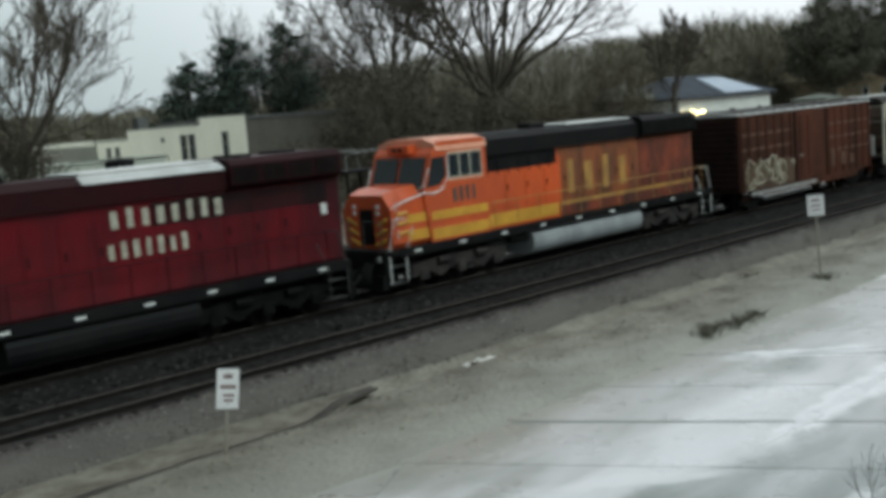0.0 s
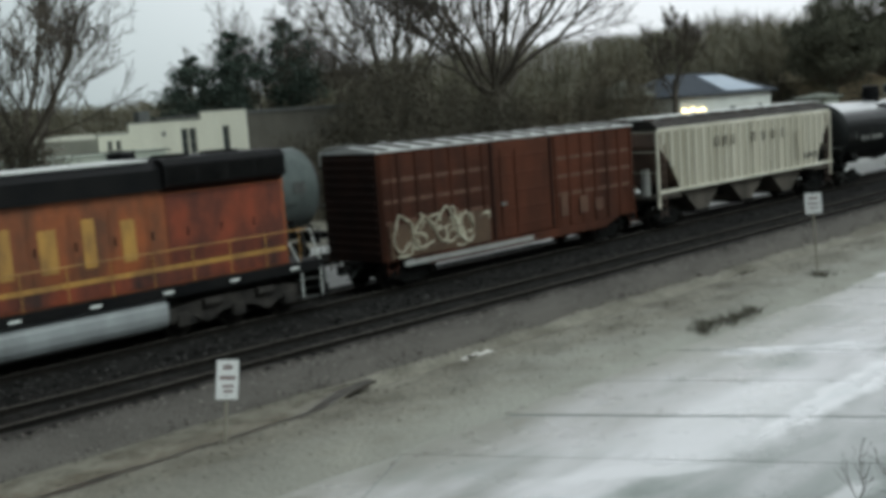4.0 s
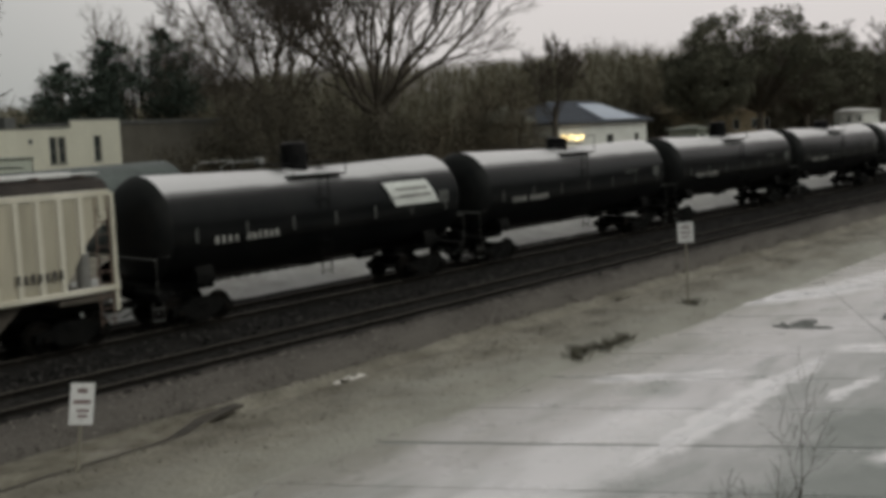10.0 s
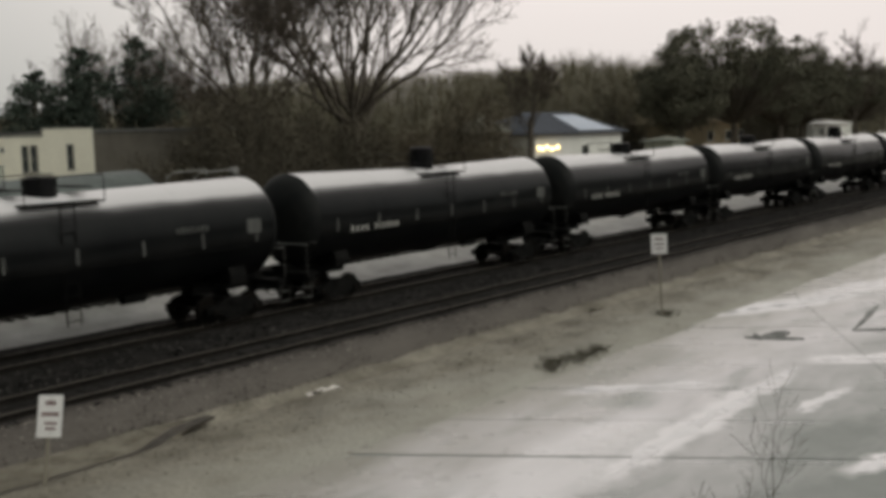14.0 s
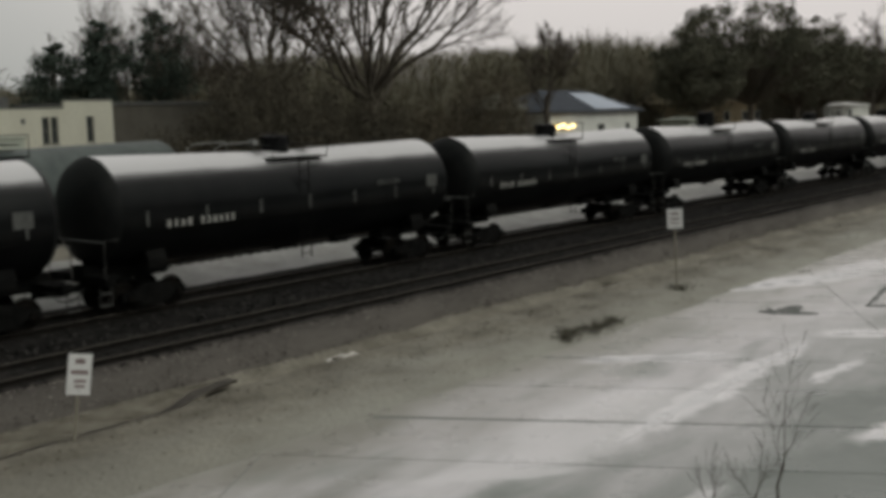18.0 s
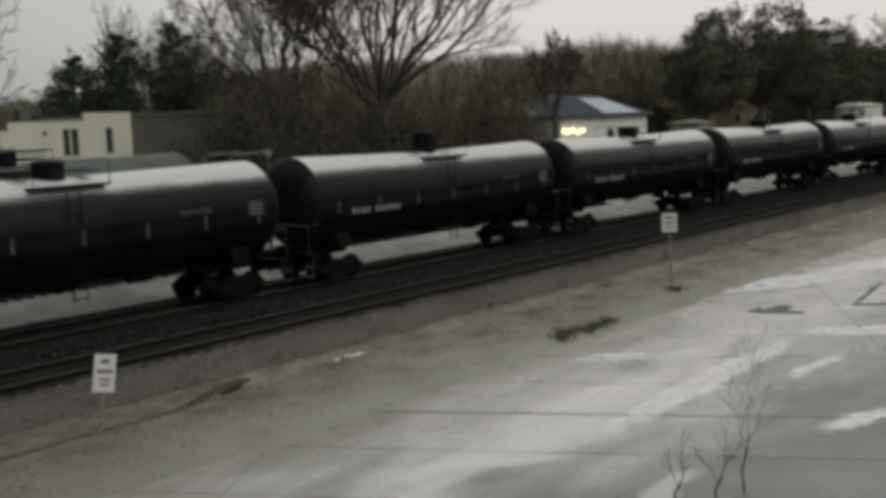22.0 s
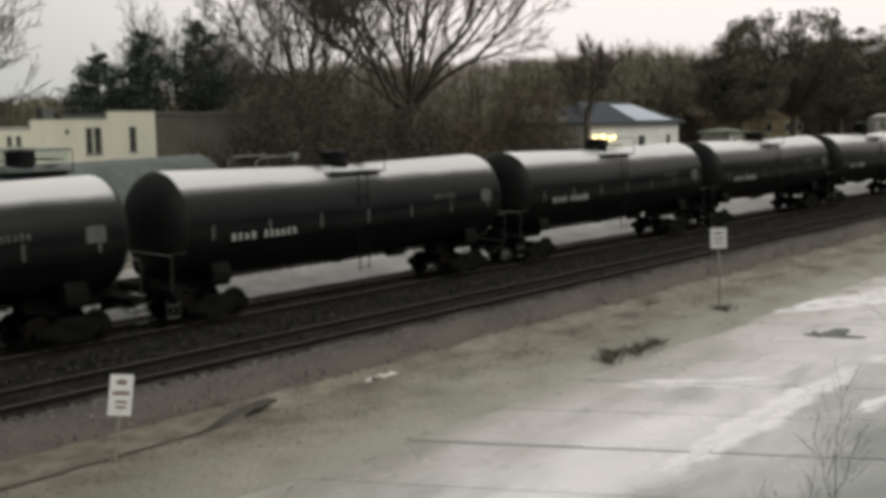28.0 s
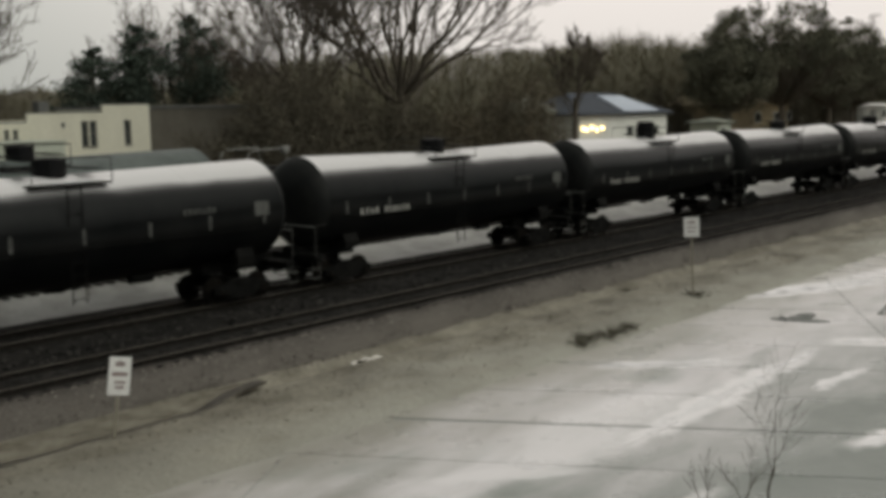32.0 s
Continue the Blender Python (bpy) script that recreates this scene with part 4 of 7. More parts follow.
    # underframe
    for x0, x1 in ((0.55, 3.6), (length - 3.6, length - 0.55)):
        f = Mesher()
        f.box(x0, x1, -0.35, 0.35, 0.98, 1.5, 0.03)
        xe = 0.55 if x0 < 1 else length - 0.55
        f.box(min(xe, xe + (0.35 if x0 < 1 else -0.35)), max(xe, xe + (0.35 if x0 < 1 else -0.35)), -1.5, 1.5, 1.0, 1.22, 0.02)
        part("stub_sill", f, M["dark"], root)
        pf = Mesher()
        pf.box(min(xe, xe + (0.6 if x0 < 1 else -0.6)), max(xe, xe + (0.6 if x0 < 1 else -0.6)), -1.5, 1.5, 1.225, 1.26, 0.01)
        part("end_platform", pf, M["dark"], root)
        for s in (-1, 1):
            grab(root, "end_rail", [(xe, s * 1.48, 1.2), (xe, s * 1.48, 2.35), (xe + (0.5 if x0 < 1 else -0.5), s * 1.48, 2.35)], 0.02, M["sooty_steel"])
            st = Mesher()
            for k in range(2):
                st.box(xe - 0.2, xe + 0.2, s * 1.46 - 0.05, s * 1.46 + 0.05, 0.42 + 0.36 * k, 0.46 + 0.36 * k, 0.008)
            st.cyl((xe - 0.2, s * 1.46, 0.42), (xe - 0.2, s * 1.46, 1.0), 0.018, n=5)
            st.cyl((xe + 0.2, s * 1.46, 0.42), (xe + 0.2, s * 1.46, 1.0), 0.018, n=5)
            part("sill_step", st, M["sooty_steel"], root)
        grab(root, "end_crossbar", [(xe, -1.45, 2.3), (xe, 1.45, 2.3)], 0.025)
        coupler(root, 0.06 if x0 < 1 else length - 0.06, -1 if x0 < 1 else 1)
    o = Mesher()
    o.cyl((length / 2, 0, 1.7), (length / 2, 0, 1.12), 0.32, 0.2, 12)
    o.box(length / 2 - 0.5, length / 2 + 0.5, -0.4, 0.4, 1.2, 1.3, 0.02)
    part("bottom_outlet", o, M["dark"], root)
    br = Mesher()
    br.cyl((length / 2 + 2.2, -0.5, 1.3), (length / 2 + 3.0, -0.5, 1.3), 0.2, n=12)
    br.tube([(3.6, -0.3, 1.38), (length / 2, -0.36, 1.32), (length - 3.6, -0.3, 1.38)], [0.035] * 3, 6)
    part("brake_gear", br, M["dark"], root)
    for xc in (2.5, length - 2.5):
        bogie(root, xc)
    return root


def loco(body, upper, stripe, label, length, orange, tail=1.9):
    """A six-axle wide-nosed diesel; the nose is at the small x."""
    root = thing("locomotive", label, "locomotive", "locomotives at the head of the train")
    L = length
    fr = Mesher()
    fr.box(0.9, L - 0.9, -1.5, 1.5, 1.42, 1.62, 0.02)
    fr.box(2.2, L - 2.2, -0.9, 0.9, 1.1, 1.44, 0.02)
    part("deck", fr, M["sooty"], root)
    for s in (-1, 1):
        sl = Mesher()
        y0, y1 = sorted((s * 1.5, s * 1.53))
        sl.box(1.4, L - 1.0, y0, y1, 1.33, 1.66, 0.006)
        sill = part("side_sill", sl, M["sooty"], root)
        for i in range(9):
            rf = Mesher()
            x = 2.2 + i * (L - 4.2) / 8
            rf.box(x - 0.16, x + 0.16, s * 1.535 - 0.006, s * 1.535 + 0.006, 1.45, 1.53, 0.002)
            part("reflector", rf, M["white"], sill, "white reflective strip")
    # nose and cab
    nz = Mesher()
    sec = [(-1.25, 1.62), (-1.42, 1.8), (-1.42, 3.2), (-0.95, 3.75), (0.95, 3.75), (1.42, 3.2), (1.42, 1.8), (1.25, 1.62)]
    n = len(sec)
    v = [(1.3, y * 0.9, z if z < 2 else z * 0.93) for y, z in sec] + [(1.85, y, z * (1.0 if z < 3.3 else 0.975)) for y, z in sec] + [(3.2, y, z) for y, z in sec]
    nz.add(v, [tuple(range(n))] + [(i * n + k, (i + 1) * n + k, (i + 1) * n + (k + 1) % n, i * n + (k + 1) % n) for i in (0, 1) for k in range(n)] + [tuple(range(2 * n, 3 * n))[::-1]])
    nose = part("nose", nz, body, root)
    dr = Mesher()
    dr.box(1.255, 1.31, -0.35, 0.35, 1.75, 3.0, 0.01)
    part("nose_door", dr, upper if not orange else M["sooty"], nose)
    cb = Mesher()
    cb.prism([(2.95, 1.62), (2.7, 3.3), (3.2, 4.75), (3.6, 5.15), (5.75, 5.15), (5.95, 5.0), (5.95, 1.62)], -1.5, 1.5)
    cab = part("cab", cb, body, root)
    rf = Mesher()
    rf.prism([(-1.55, 4.82), (-1.47, 5.08), (-0.9, 5.27), (0.9, 5.27), (1.47, 5.08), (1.55, 4.82)], 3.4, 6.0, "x")
    part("cab_roof", rf, M["pale_orange"] if orange else M["sooty"], cab)
    for s in (-1, 1):
        # glass wraps round the front corner of the cab; a pale line sweeps up below it from the nose
        y0, y1 = sorted((s * 1.49, s * 1.515))
        qg = Mesher().prism([(2.86, 3.58), (3.2, 4.6), (3.85, 4.62), (3.85, 3.95), (3.5, 3.62)], y0, y1)
        part("quarter_window", qg, M["glass"], cab)
        if orange:
            sw = Mesher()
            sw.tube([(1.36, s * 1.24, 3.02), (1.86, s * 1.44, 3.24), (2.7, s * 1.5, 3.42), (3.2, s * 1.535, 3.36), (3.62, s * 1.535, 3.5), (3.92, s * 1.535, 3.86), (3.96, s * 1.535, 4.66)], [0.03] * 7, 6)
            part("pale_line", sw, M["white"], cab, "white line sweeping up round the cab window")
            fs = Mesher().box(3.97, 5.75, min(s * 1.495, s * 1.508), max(s * 1.495, s * 1.508), 3.7, 4.78, 0.003)
            part("window_surround", fs, M["pale_orange"], cab, "pale orange window surround")
            for k in range(3):
                bw = Mesher()
                bw.tube([(1.28 + 0.02 * k, s * (0.42 + 0.06 * k), 1.75 + 0.34 * k), (1.3, s * (0.85 + 0.06 * k), 1.9 + 0.36 * k), (1.6, s * 1.34, 2.12 + 0.34 * k), (1.9, s * 1.44, 2.2 + 0.32 * k)], [0.07, 0.08, 0.08, 0.07], 6)
                part("nose_band", bw, stripe, nose, "yellow band bowed round the nose")
            for k in range(2):
                mk = Mesher().cyl((1.24, s * 0.62, 2.86 + 0.22 * k), (1.3, s * 0.62, 2.86 + 0.22 * k), 0.08, n=10)
                part("nose_lamp", mk, M["white"], nose)
    for s in (-1, 1):
        vs = Mesher()
        vs.tube([(2.66, 0, 3.36), (2.67, s * 0.85, 3.38), (2.72, s * 1.5, 3.62), (2.98, s * 1.53, 4.25)], [0.035] * 4, 6)
        part("windshield_trim", vs, M["white"] if orange else M["red_dark"], cab)
        for z in (2.0, 2.45, 2.9):
            gi = Mesher()
            gi.tube([(1.5, s * 1.3, z), (1.44, s * 1.42, z), (1.44, s * 1.42, z + 0.28), (1.5, s * 1.3, z + 0.28)], [0.018] * 4, 5)
            part("grab_iron", gi, M["white"] if orange else M["red_dark"], nose)
        for k in range(3):
            ho = Mesher()
            y = s * (0.45 + 0.2 * k)
            ho.tube([(0.72, y, 1.2), (0.55, y, 1.0), (0.5, y + 0.05, 0.7), (0.62, y + 0.1, 0.5)], [0.03] * 4, 6)
            part("air_hose", ho, M["rubber"], root)
    for s in (-1, 1):
        w = Mesher()
        y0, y1 = sorted((s * 0.08, s * 1.3))
        w.add([(2.7, y0, 3.5), (2.7, y1, 3.5), (3.1, y1, 4.62), (3.1, y0, 4.62), (2.8, y0, 3.5), (2.8, y1, 3.5), (3.2, y1, 4.62), (3.2, y0, 4.62)],
              [(0, 1, 2, 3), (4, 7, 6, 5), (0, 4, 5, 1), (2, 6, 7, 3), (1, 5, 6, 2), (0, 3, 7, 4)])
        part("windshield", w, M["glass"], cab)
        for x0, x1 in ((4.0, 4.5), (4.58, 5.06), (5.14, 5.66)):
            g = Mesher()
            g.box(x0, x1, s * 1.505 - 0.015, s * 1.505 + 0.015, 3.85, 4.65, 0.01)
            win = part("side_window", g, M["glass"], cab)
            fm = Mesher()
            for q0, q1, r0, r1 in ((x0 - 0.05, x1 + 0.05, 4.65, 4.7), (x0 - 0.05, x1 + 0.05, 3.8, 3.85), (x0 - 0.05, x0, 3.85, 4.65), (x1, x1 + 0.05, 3.85, 4.65)):
                fm.box(q0, q1, s * 1.51 - 0.02, s * 1.51 + 0.02, r0, r1, 0.006)
            part("window_frame", fm, M["faded_white"] if orange else M["frame"], win)
    nb = Mesher()
    nb.box(2.98, 3.5, -0.55, 0.55, 4.75, 5.08, 0.02)
    part("headlight_box", nb, body, cab)
    for y in (-0.15, 0.15):
        hl = Mesher()
        hl.cyl((2.94, y, 4.92), (3.0, y, 4.92), 0.09, n=12)
        part("headlight", hl, M["glass"], cab)
    # long hood: lower body colour, black top
    hd = Mesher()
    split = L - 11.6
    hd.prism([(-1.12, 1.62), (-1.12, 4.4), (1.12, 4.4), (1.12, 1.62)], 5.95, split, "x")
    hood = part("hood", hd, body, root)
    hd = Mesher().prism([(-1.12, 1.62), (-1.12, 4.4), (1.12, 4.4), (1.12, 1.62)], split + 0.002, L - tail, "x")
    part("rear_hood", hd, M["grimy_orange"] if orange else body, root, "grimy oil-streaked rear hood")
    tp = Mesher()
    tp.prism([(-1.3, 4.404), (-1.3, 5.0), (-0.95, 5.22), (0.95, 5.22), (1.3, 5.0), (1.3, 4.404)], 5.97, L - tail - 4.3, "x")
    part("hood_top", tp, upper, hood)
    if not orange:
        for s in (-1, 1):
            # the roof edge's bright reflection, painted as a pale strip
            ch = Mesher().add([(x, s * y, z) for x in (L - 9.6, L - tail - 4.35) for y, z in ((1.315, 5.0), (0.96, 5.225), (0.95, 5.2), (1.3, 4.98))],
                              [(0, 1, 5, 4), (1, 2, 6, 5), (2, 3, 7, 6), (3, 0, 4, 7), (0, 3, 2, 1), (4, 5, 6, 7)])
            part("frosted_edge", ch, M["pale_sheet"], hood, "pale roof edge with its bright reflection painted on")
            # black louvres: grilles, plus the shade below the radiator overhang as colour
            gr = Mesher()
            for k in range(7):
                gr.box(L - 7.6, L - tail - 0.5, s * 1.135 - 0.02, s * 1.135 + 0.02, 3.62 + k * 0.095, 3.68 + k * 0.095, 0.005)
            part("intake_grille", gr, M["sooty"], hood, "black intake louvres with the overhang's shade painted in")
    rd = Mesher()
    rd.prism([(-1.12, 4.3), (-1.5, 4.5), (-1.5, 5.1), (-1.3, 5.28), (1.3, 5.28), (1.5, 5.1), (1.5, 4.5), (1.12, 4.3)], L - tail - 4.3, L - tail - 0.1, "x")
    part("radiator_housing", rd, upper, hood, "dark overhanging radiator housing")
    pl = Mesher()
    pl.box(L - tail - 8.8, L - tail - 4.5, -1.0, 1.0, 5.22, 5.3, 0.02)
    part("roof_panel", pl, M["roof_pale"], hood, "pale roof panel")
    for i in range(2):
        fg = Mesher()
        x = L - tail - 3.2 + i * 1.7
        fg.cyl((x, 0, 5.27), (x, 0, 5.36), 0.6, 0.58, 18)
        part("radiator_fan", fg, M["dark"], hood)
    ex = Mesher()
    ex.box(L - 12.2, L - 11.3, -0.35, 0.35, 5.2, 5.42, 0.03)
    part("exhaust_stack", ex, M["sooty"], hood)
    for s in (-1, 1):
        y = s * 1.135
        if orange:
            bd = Mesher()
            bd.box(6.05, split - 0.1, y - 0.012, y + 0.012, 1.72, 2.2, 0.004)
            part("yellow_band", bd, stripe, hood, "yellow stripe along the sill")
            bd = Mesher().box(split, L - 2.0, y - 0.012, y + 0.012, 2.06, 2.2, 0.004)
            part("thin_band", bd, M["faded_yellow"], hood, "thin faded yellow stripe")
            bd = Mesher().box(split, L - 2.0, y - 0.012, y + 0.012, 1.66, 2.05, 0.004)
            part("oil_stain", bd, M["burnt_orange"], hood, "oil-dark lower hood")
            bd = Mesher()
            bd.box(6.05, split - 0.1, y - 0.014, y + 0.014, 3.78, 4.39, 0.004)
            part("upper_band", bd, M["sooty"], hood, "black painted band under the roof")
            for k in range(7):
                lt = Mesher().box(6.3 + k * 0.6, 6.36 + k * 0.6, y + s * 0.014 - 0.02, y + s * 0.014 + 0.02, 3.66, 4.2, 0.006)
                part("band_rib", lt, M["sooty"], hood)
        nd = 12
        for i in range(nd):
            x = 6.15 + i * (L - 8.25) / nd
            d = Mesher()
            d.box(x, x + (L - 8.25) / nd - 0.14, y - 0.008, y + 0.008, 2.25, 4.05, 0.006)
            door = part("hood_door", d, M["grimy_orange"] if orange and x > split - 0.3 else body, hood)
            ha = Mesher()
            ha.box(x + 0.1, x + 0.16, y + s * 0.012 - 0.012, y + s * 0.012 + 0.012, 3.0, 3.25, 0.004)
            part("door_handle", ha, M["dark"], door)
        for i in range(4):
            x = L - tail - 4.2 + i * 1.02
            gr = Mesher()
            for k in range(6):
                gr.box(x, x + 0.9, s * 1.51 - 0.02, s * 1.51 + 0.02, 4.55 + k * 0.085, 4.6 + k * 0.085, 0.005)
            part("radiator_grille", gr, M["dark"], hood)
        if orange:
            gq = Mesher()
            gq.box(L - 6.1, L - 2.0, y - 0.022, y + 0.022, 2.22, 4.25, 0.01)
            part("rear_panel", gq, M["burnt_orange"], hood, "dark orange-brown panel")
            for z0, z1 in ((1.74, 2.12), (2.42, 2.72)):
                ns = Mesher()
                ns.box(3.0, 5.9, s * 1.512 - 0.01, s * 1.512 + 0.01, z0, z1, 0.004)
                part("cab_stripe", ns, stripe, cab, "yellow stripe")
            for z0, z1 in ((1.85, 2.2), (2.45, 2.75)):
                ns = Mesher()
                ns.box(1.9, 2.95, s * 1.43 - 0.01, s * 1.43 + 0.01, z0, z1, 0.004)
                part("nose_stripe", ns, stripe, nose, "yellow stripe")
        else:
            bd = Mesher()
            bd.box(6.05, L - tail - 0.1, y - 0.012, y + 0.012, 1.64, 1.72, 0.004)
            part("sill_line", bd, M["red_dark"], hood)
    # handrails on posts
        hr = Mesher()
        hr.cyl((6.1, s * 1.46, 2.68), (L - 1.4, s * 1.46, 2.68), 0.02, n=6)
        for i in range(12):
            x = 6.3 + i * (L - 8.0) / 11
            hr.cyl((x, s * 1.46, 1.6), (x, s * 1.46, 2.68), 0.018, n=5)
        part("handrail", hr, M["faded_yellow"] if orange else M["red_dark"], root)
        for x, w in ((1.15, 1), (L - 1.15, -1)):
            er = Mesher()
            er.tube([(x - w * 0.2, s * 1.45, 0.5), (x - w * 0.2, s * 1.45, 1.6), (x + w * 0.1, s * 1.45, 2.65), (x + w * 0.65, s * 1.42, 2.65)], [0.024] * 4, 6)
            er.tube([(x + w * 0.55, s * 1.45, 0.5), (x + w * 0.55, s * 1.45, 1.5), (x + w * 0.95, s * 1.45, 2.3)], [0.024] * 3, 6)
            part("step_rail", er, M["white"] if orange else M["sooty_steel"], root)
            for k in range(4):
                sp = Mesher()
                sp.box(x - 0.2 if w > 0 else x - 0.55, x + 0.55 if w > 0 else x + 0.2, s * 1.2 - 0.22, s * 1.2 + 0.22, 0.42 + 0.3 * k, 0.46 + 0.3 * k, 0.008)
                part("step", sp, M["sooty_steel"] if k % 2 == 0 else M["dark"], root)
    # end sheets, pilot, couplers
    for x, w in ((0.75, 1), (L - 0.75, -1)):
        p = Mesher()
        x0, x1 = sorted((x, x + w * 0.18))
        p.box(x0, x1, -1.45, 1.45, 0.75, 1.62, 0.03)
        p.prism([(-1.35, 0.3), (1.35, 0.3), (1.4, 0.8), (-1.4, 0.8)], x - w * 0.12, x + w * 0.15, "x")
        part("pilot", p, M["sooty"], root)
        for y in (-1.15, 1.15):
            dl = Mesher()
            dl.cyl((x - w * 0.1, y, 1.35), (x + w * 0.02, y, 1.35), 0.1, n=10)
            part("ditch_light", dl, M["pale_steel"], root)
        if w < 0 and tail < 1:
            coupler(root, L - 0.06, 1)
            continue
        er = Mesher()
        er.tube([(x, -1.3, 1.62), (x, -1.3, 2.65), (x, -0.4, 2.65), (x, -0.4, 1.7), (x, 0.4, 1.7), (x, 0.4, 2.65), (x, 1.3, 2.65), (x, 1.3, 1.62)], [0.022] * 8, 6)
        part("end_rail", er, M["sooty_steel"], root)
        coupler(root, 0.06 if w > 0 else L - 0.06, -1 if w > 0 else 1)
    re = Mesher()
    re.box(L - tail - 0.05, L - tail + 0.04, -1.05, 1.05, 1.7, 4.3, 0.02)
    part("rear_sheet", re, M["burnt_orange"] if orange else body, root)
    # fuel tank
    ft = Mesher()
    ft.prism([(-1.3, 0.5), (-1.42, 0.66), (-1.47, 0.86), (-1.45, 1.08), (-1.36, 1.25), (-1.2, 1.36), (1.2, 1.36), (1.36, 1.25), (1.45, 1.08), (1.47, 0.86), (1.42, 0.66), (1.3, 0.5), (1.05, 0.4), (-1.05, 0.4)], 8.4, L - 6.5, "x")
    part("fuel_tank", ft, M["fuel"] if orange else M["sooty"], root, "grey fuel tank between the trucks" if orange else "")
    for s in (-1, 1):
        ar = Mesher()
        ar.cyl((7.2, s * 1.2, 1.15), (8.2, s * 1.2, 1.15), 0.16, n=12)
        part("air_reservoir", ar, M["dark"], root)
    # three-axle trucks
    casting = M["truck_dust"] if orange else M["dark"]
    for xc in (4.6, L - 4.0):
        tb = Mesher()
        tb.box(xc - 2.3, xc + 2.3, -0.3, 0.3, 0.6, 1.0, 0.04)
        t = part("truck", tb, M["dark"], root)
        for s in (-1, 1):
            y0, y1 = sorted((s * 0.98, s * 1.2))
            f = Mesher()
            f.prism([(xc - 2.45, 0.5), (xc - 2.45, 0.95), (xc - 1.2, 1.05), (xc + 1.2, 1.05), (xc + 2.45, 0.95), (xc + 2.45, 0.5), (xc + 1.6, 0.62), (xc + 1.1, 0.36),
                     (xc + 0.5, 0.62), (xc - 0.5, 0.62), (xc - 1.1, 0.36), (xc - 1.6, 0.62)], y0, y1)
            sf = part("side_frame", f, casting, t)
            for dx in (-1.9, 0.0, 1.9):
                j = Mesher()
                j.box(xc + dx - 0.22, xc + dx + 0.22, s * 1.12 - 0.16, s * 1.12 + 0.16, 0.36, 0.76, 0.04)
                part("axle_box", j, casting, sf)
            for dx in (-0.95, 0.95):
                bc = Mesher()
                bc.cyl((xc + dx - 0.3, s * 1.3, 0.95), (xc + dx + 0.3, s * 1.3, 0.95), 0.13, n=10)
                part("brake_cylinder", bc, casting, sf)
        for dx in (-1.9, 0.0, 1.9):
            wheelset(t, xc + dx, 0.52)
    return root


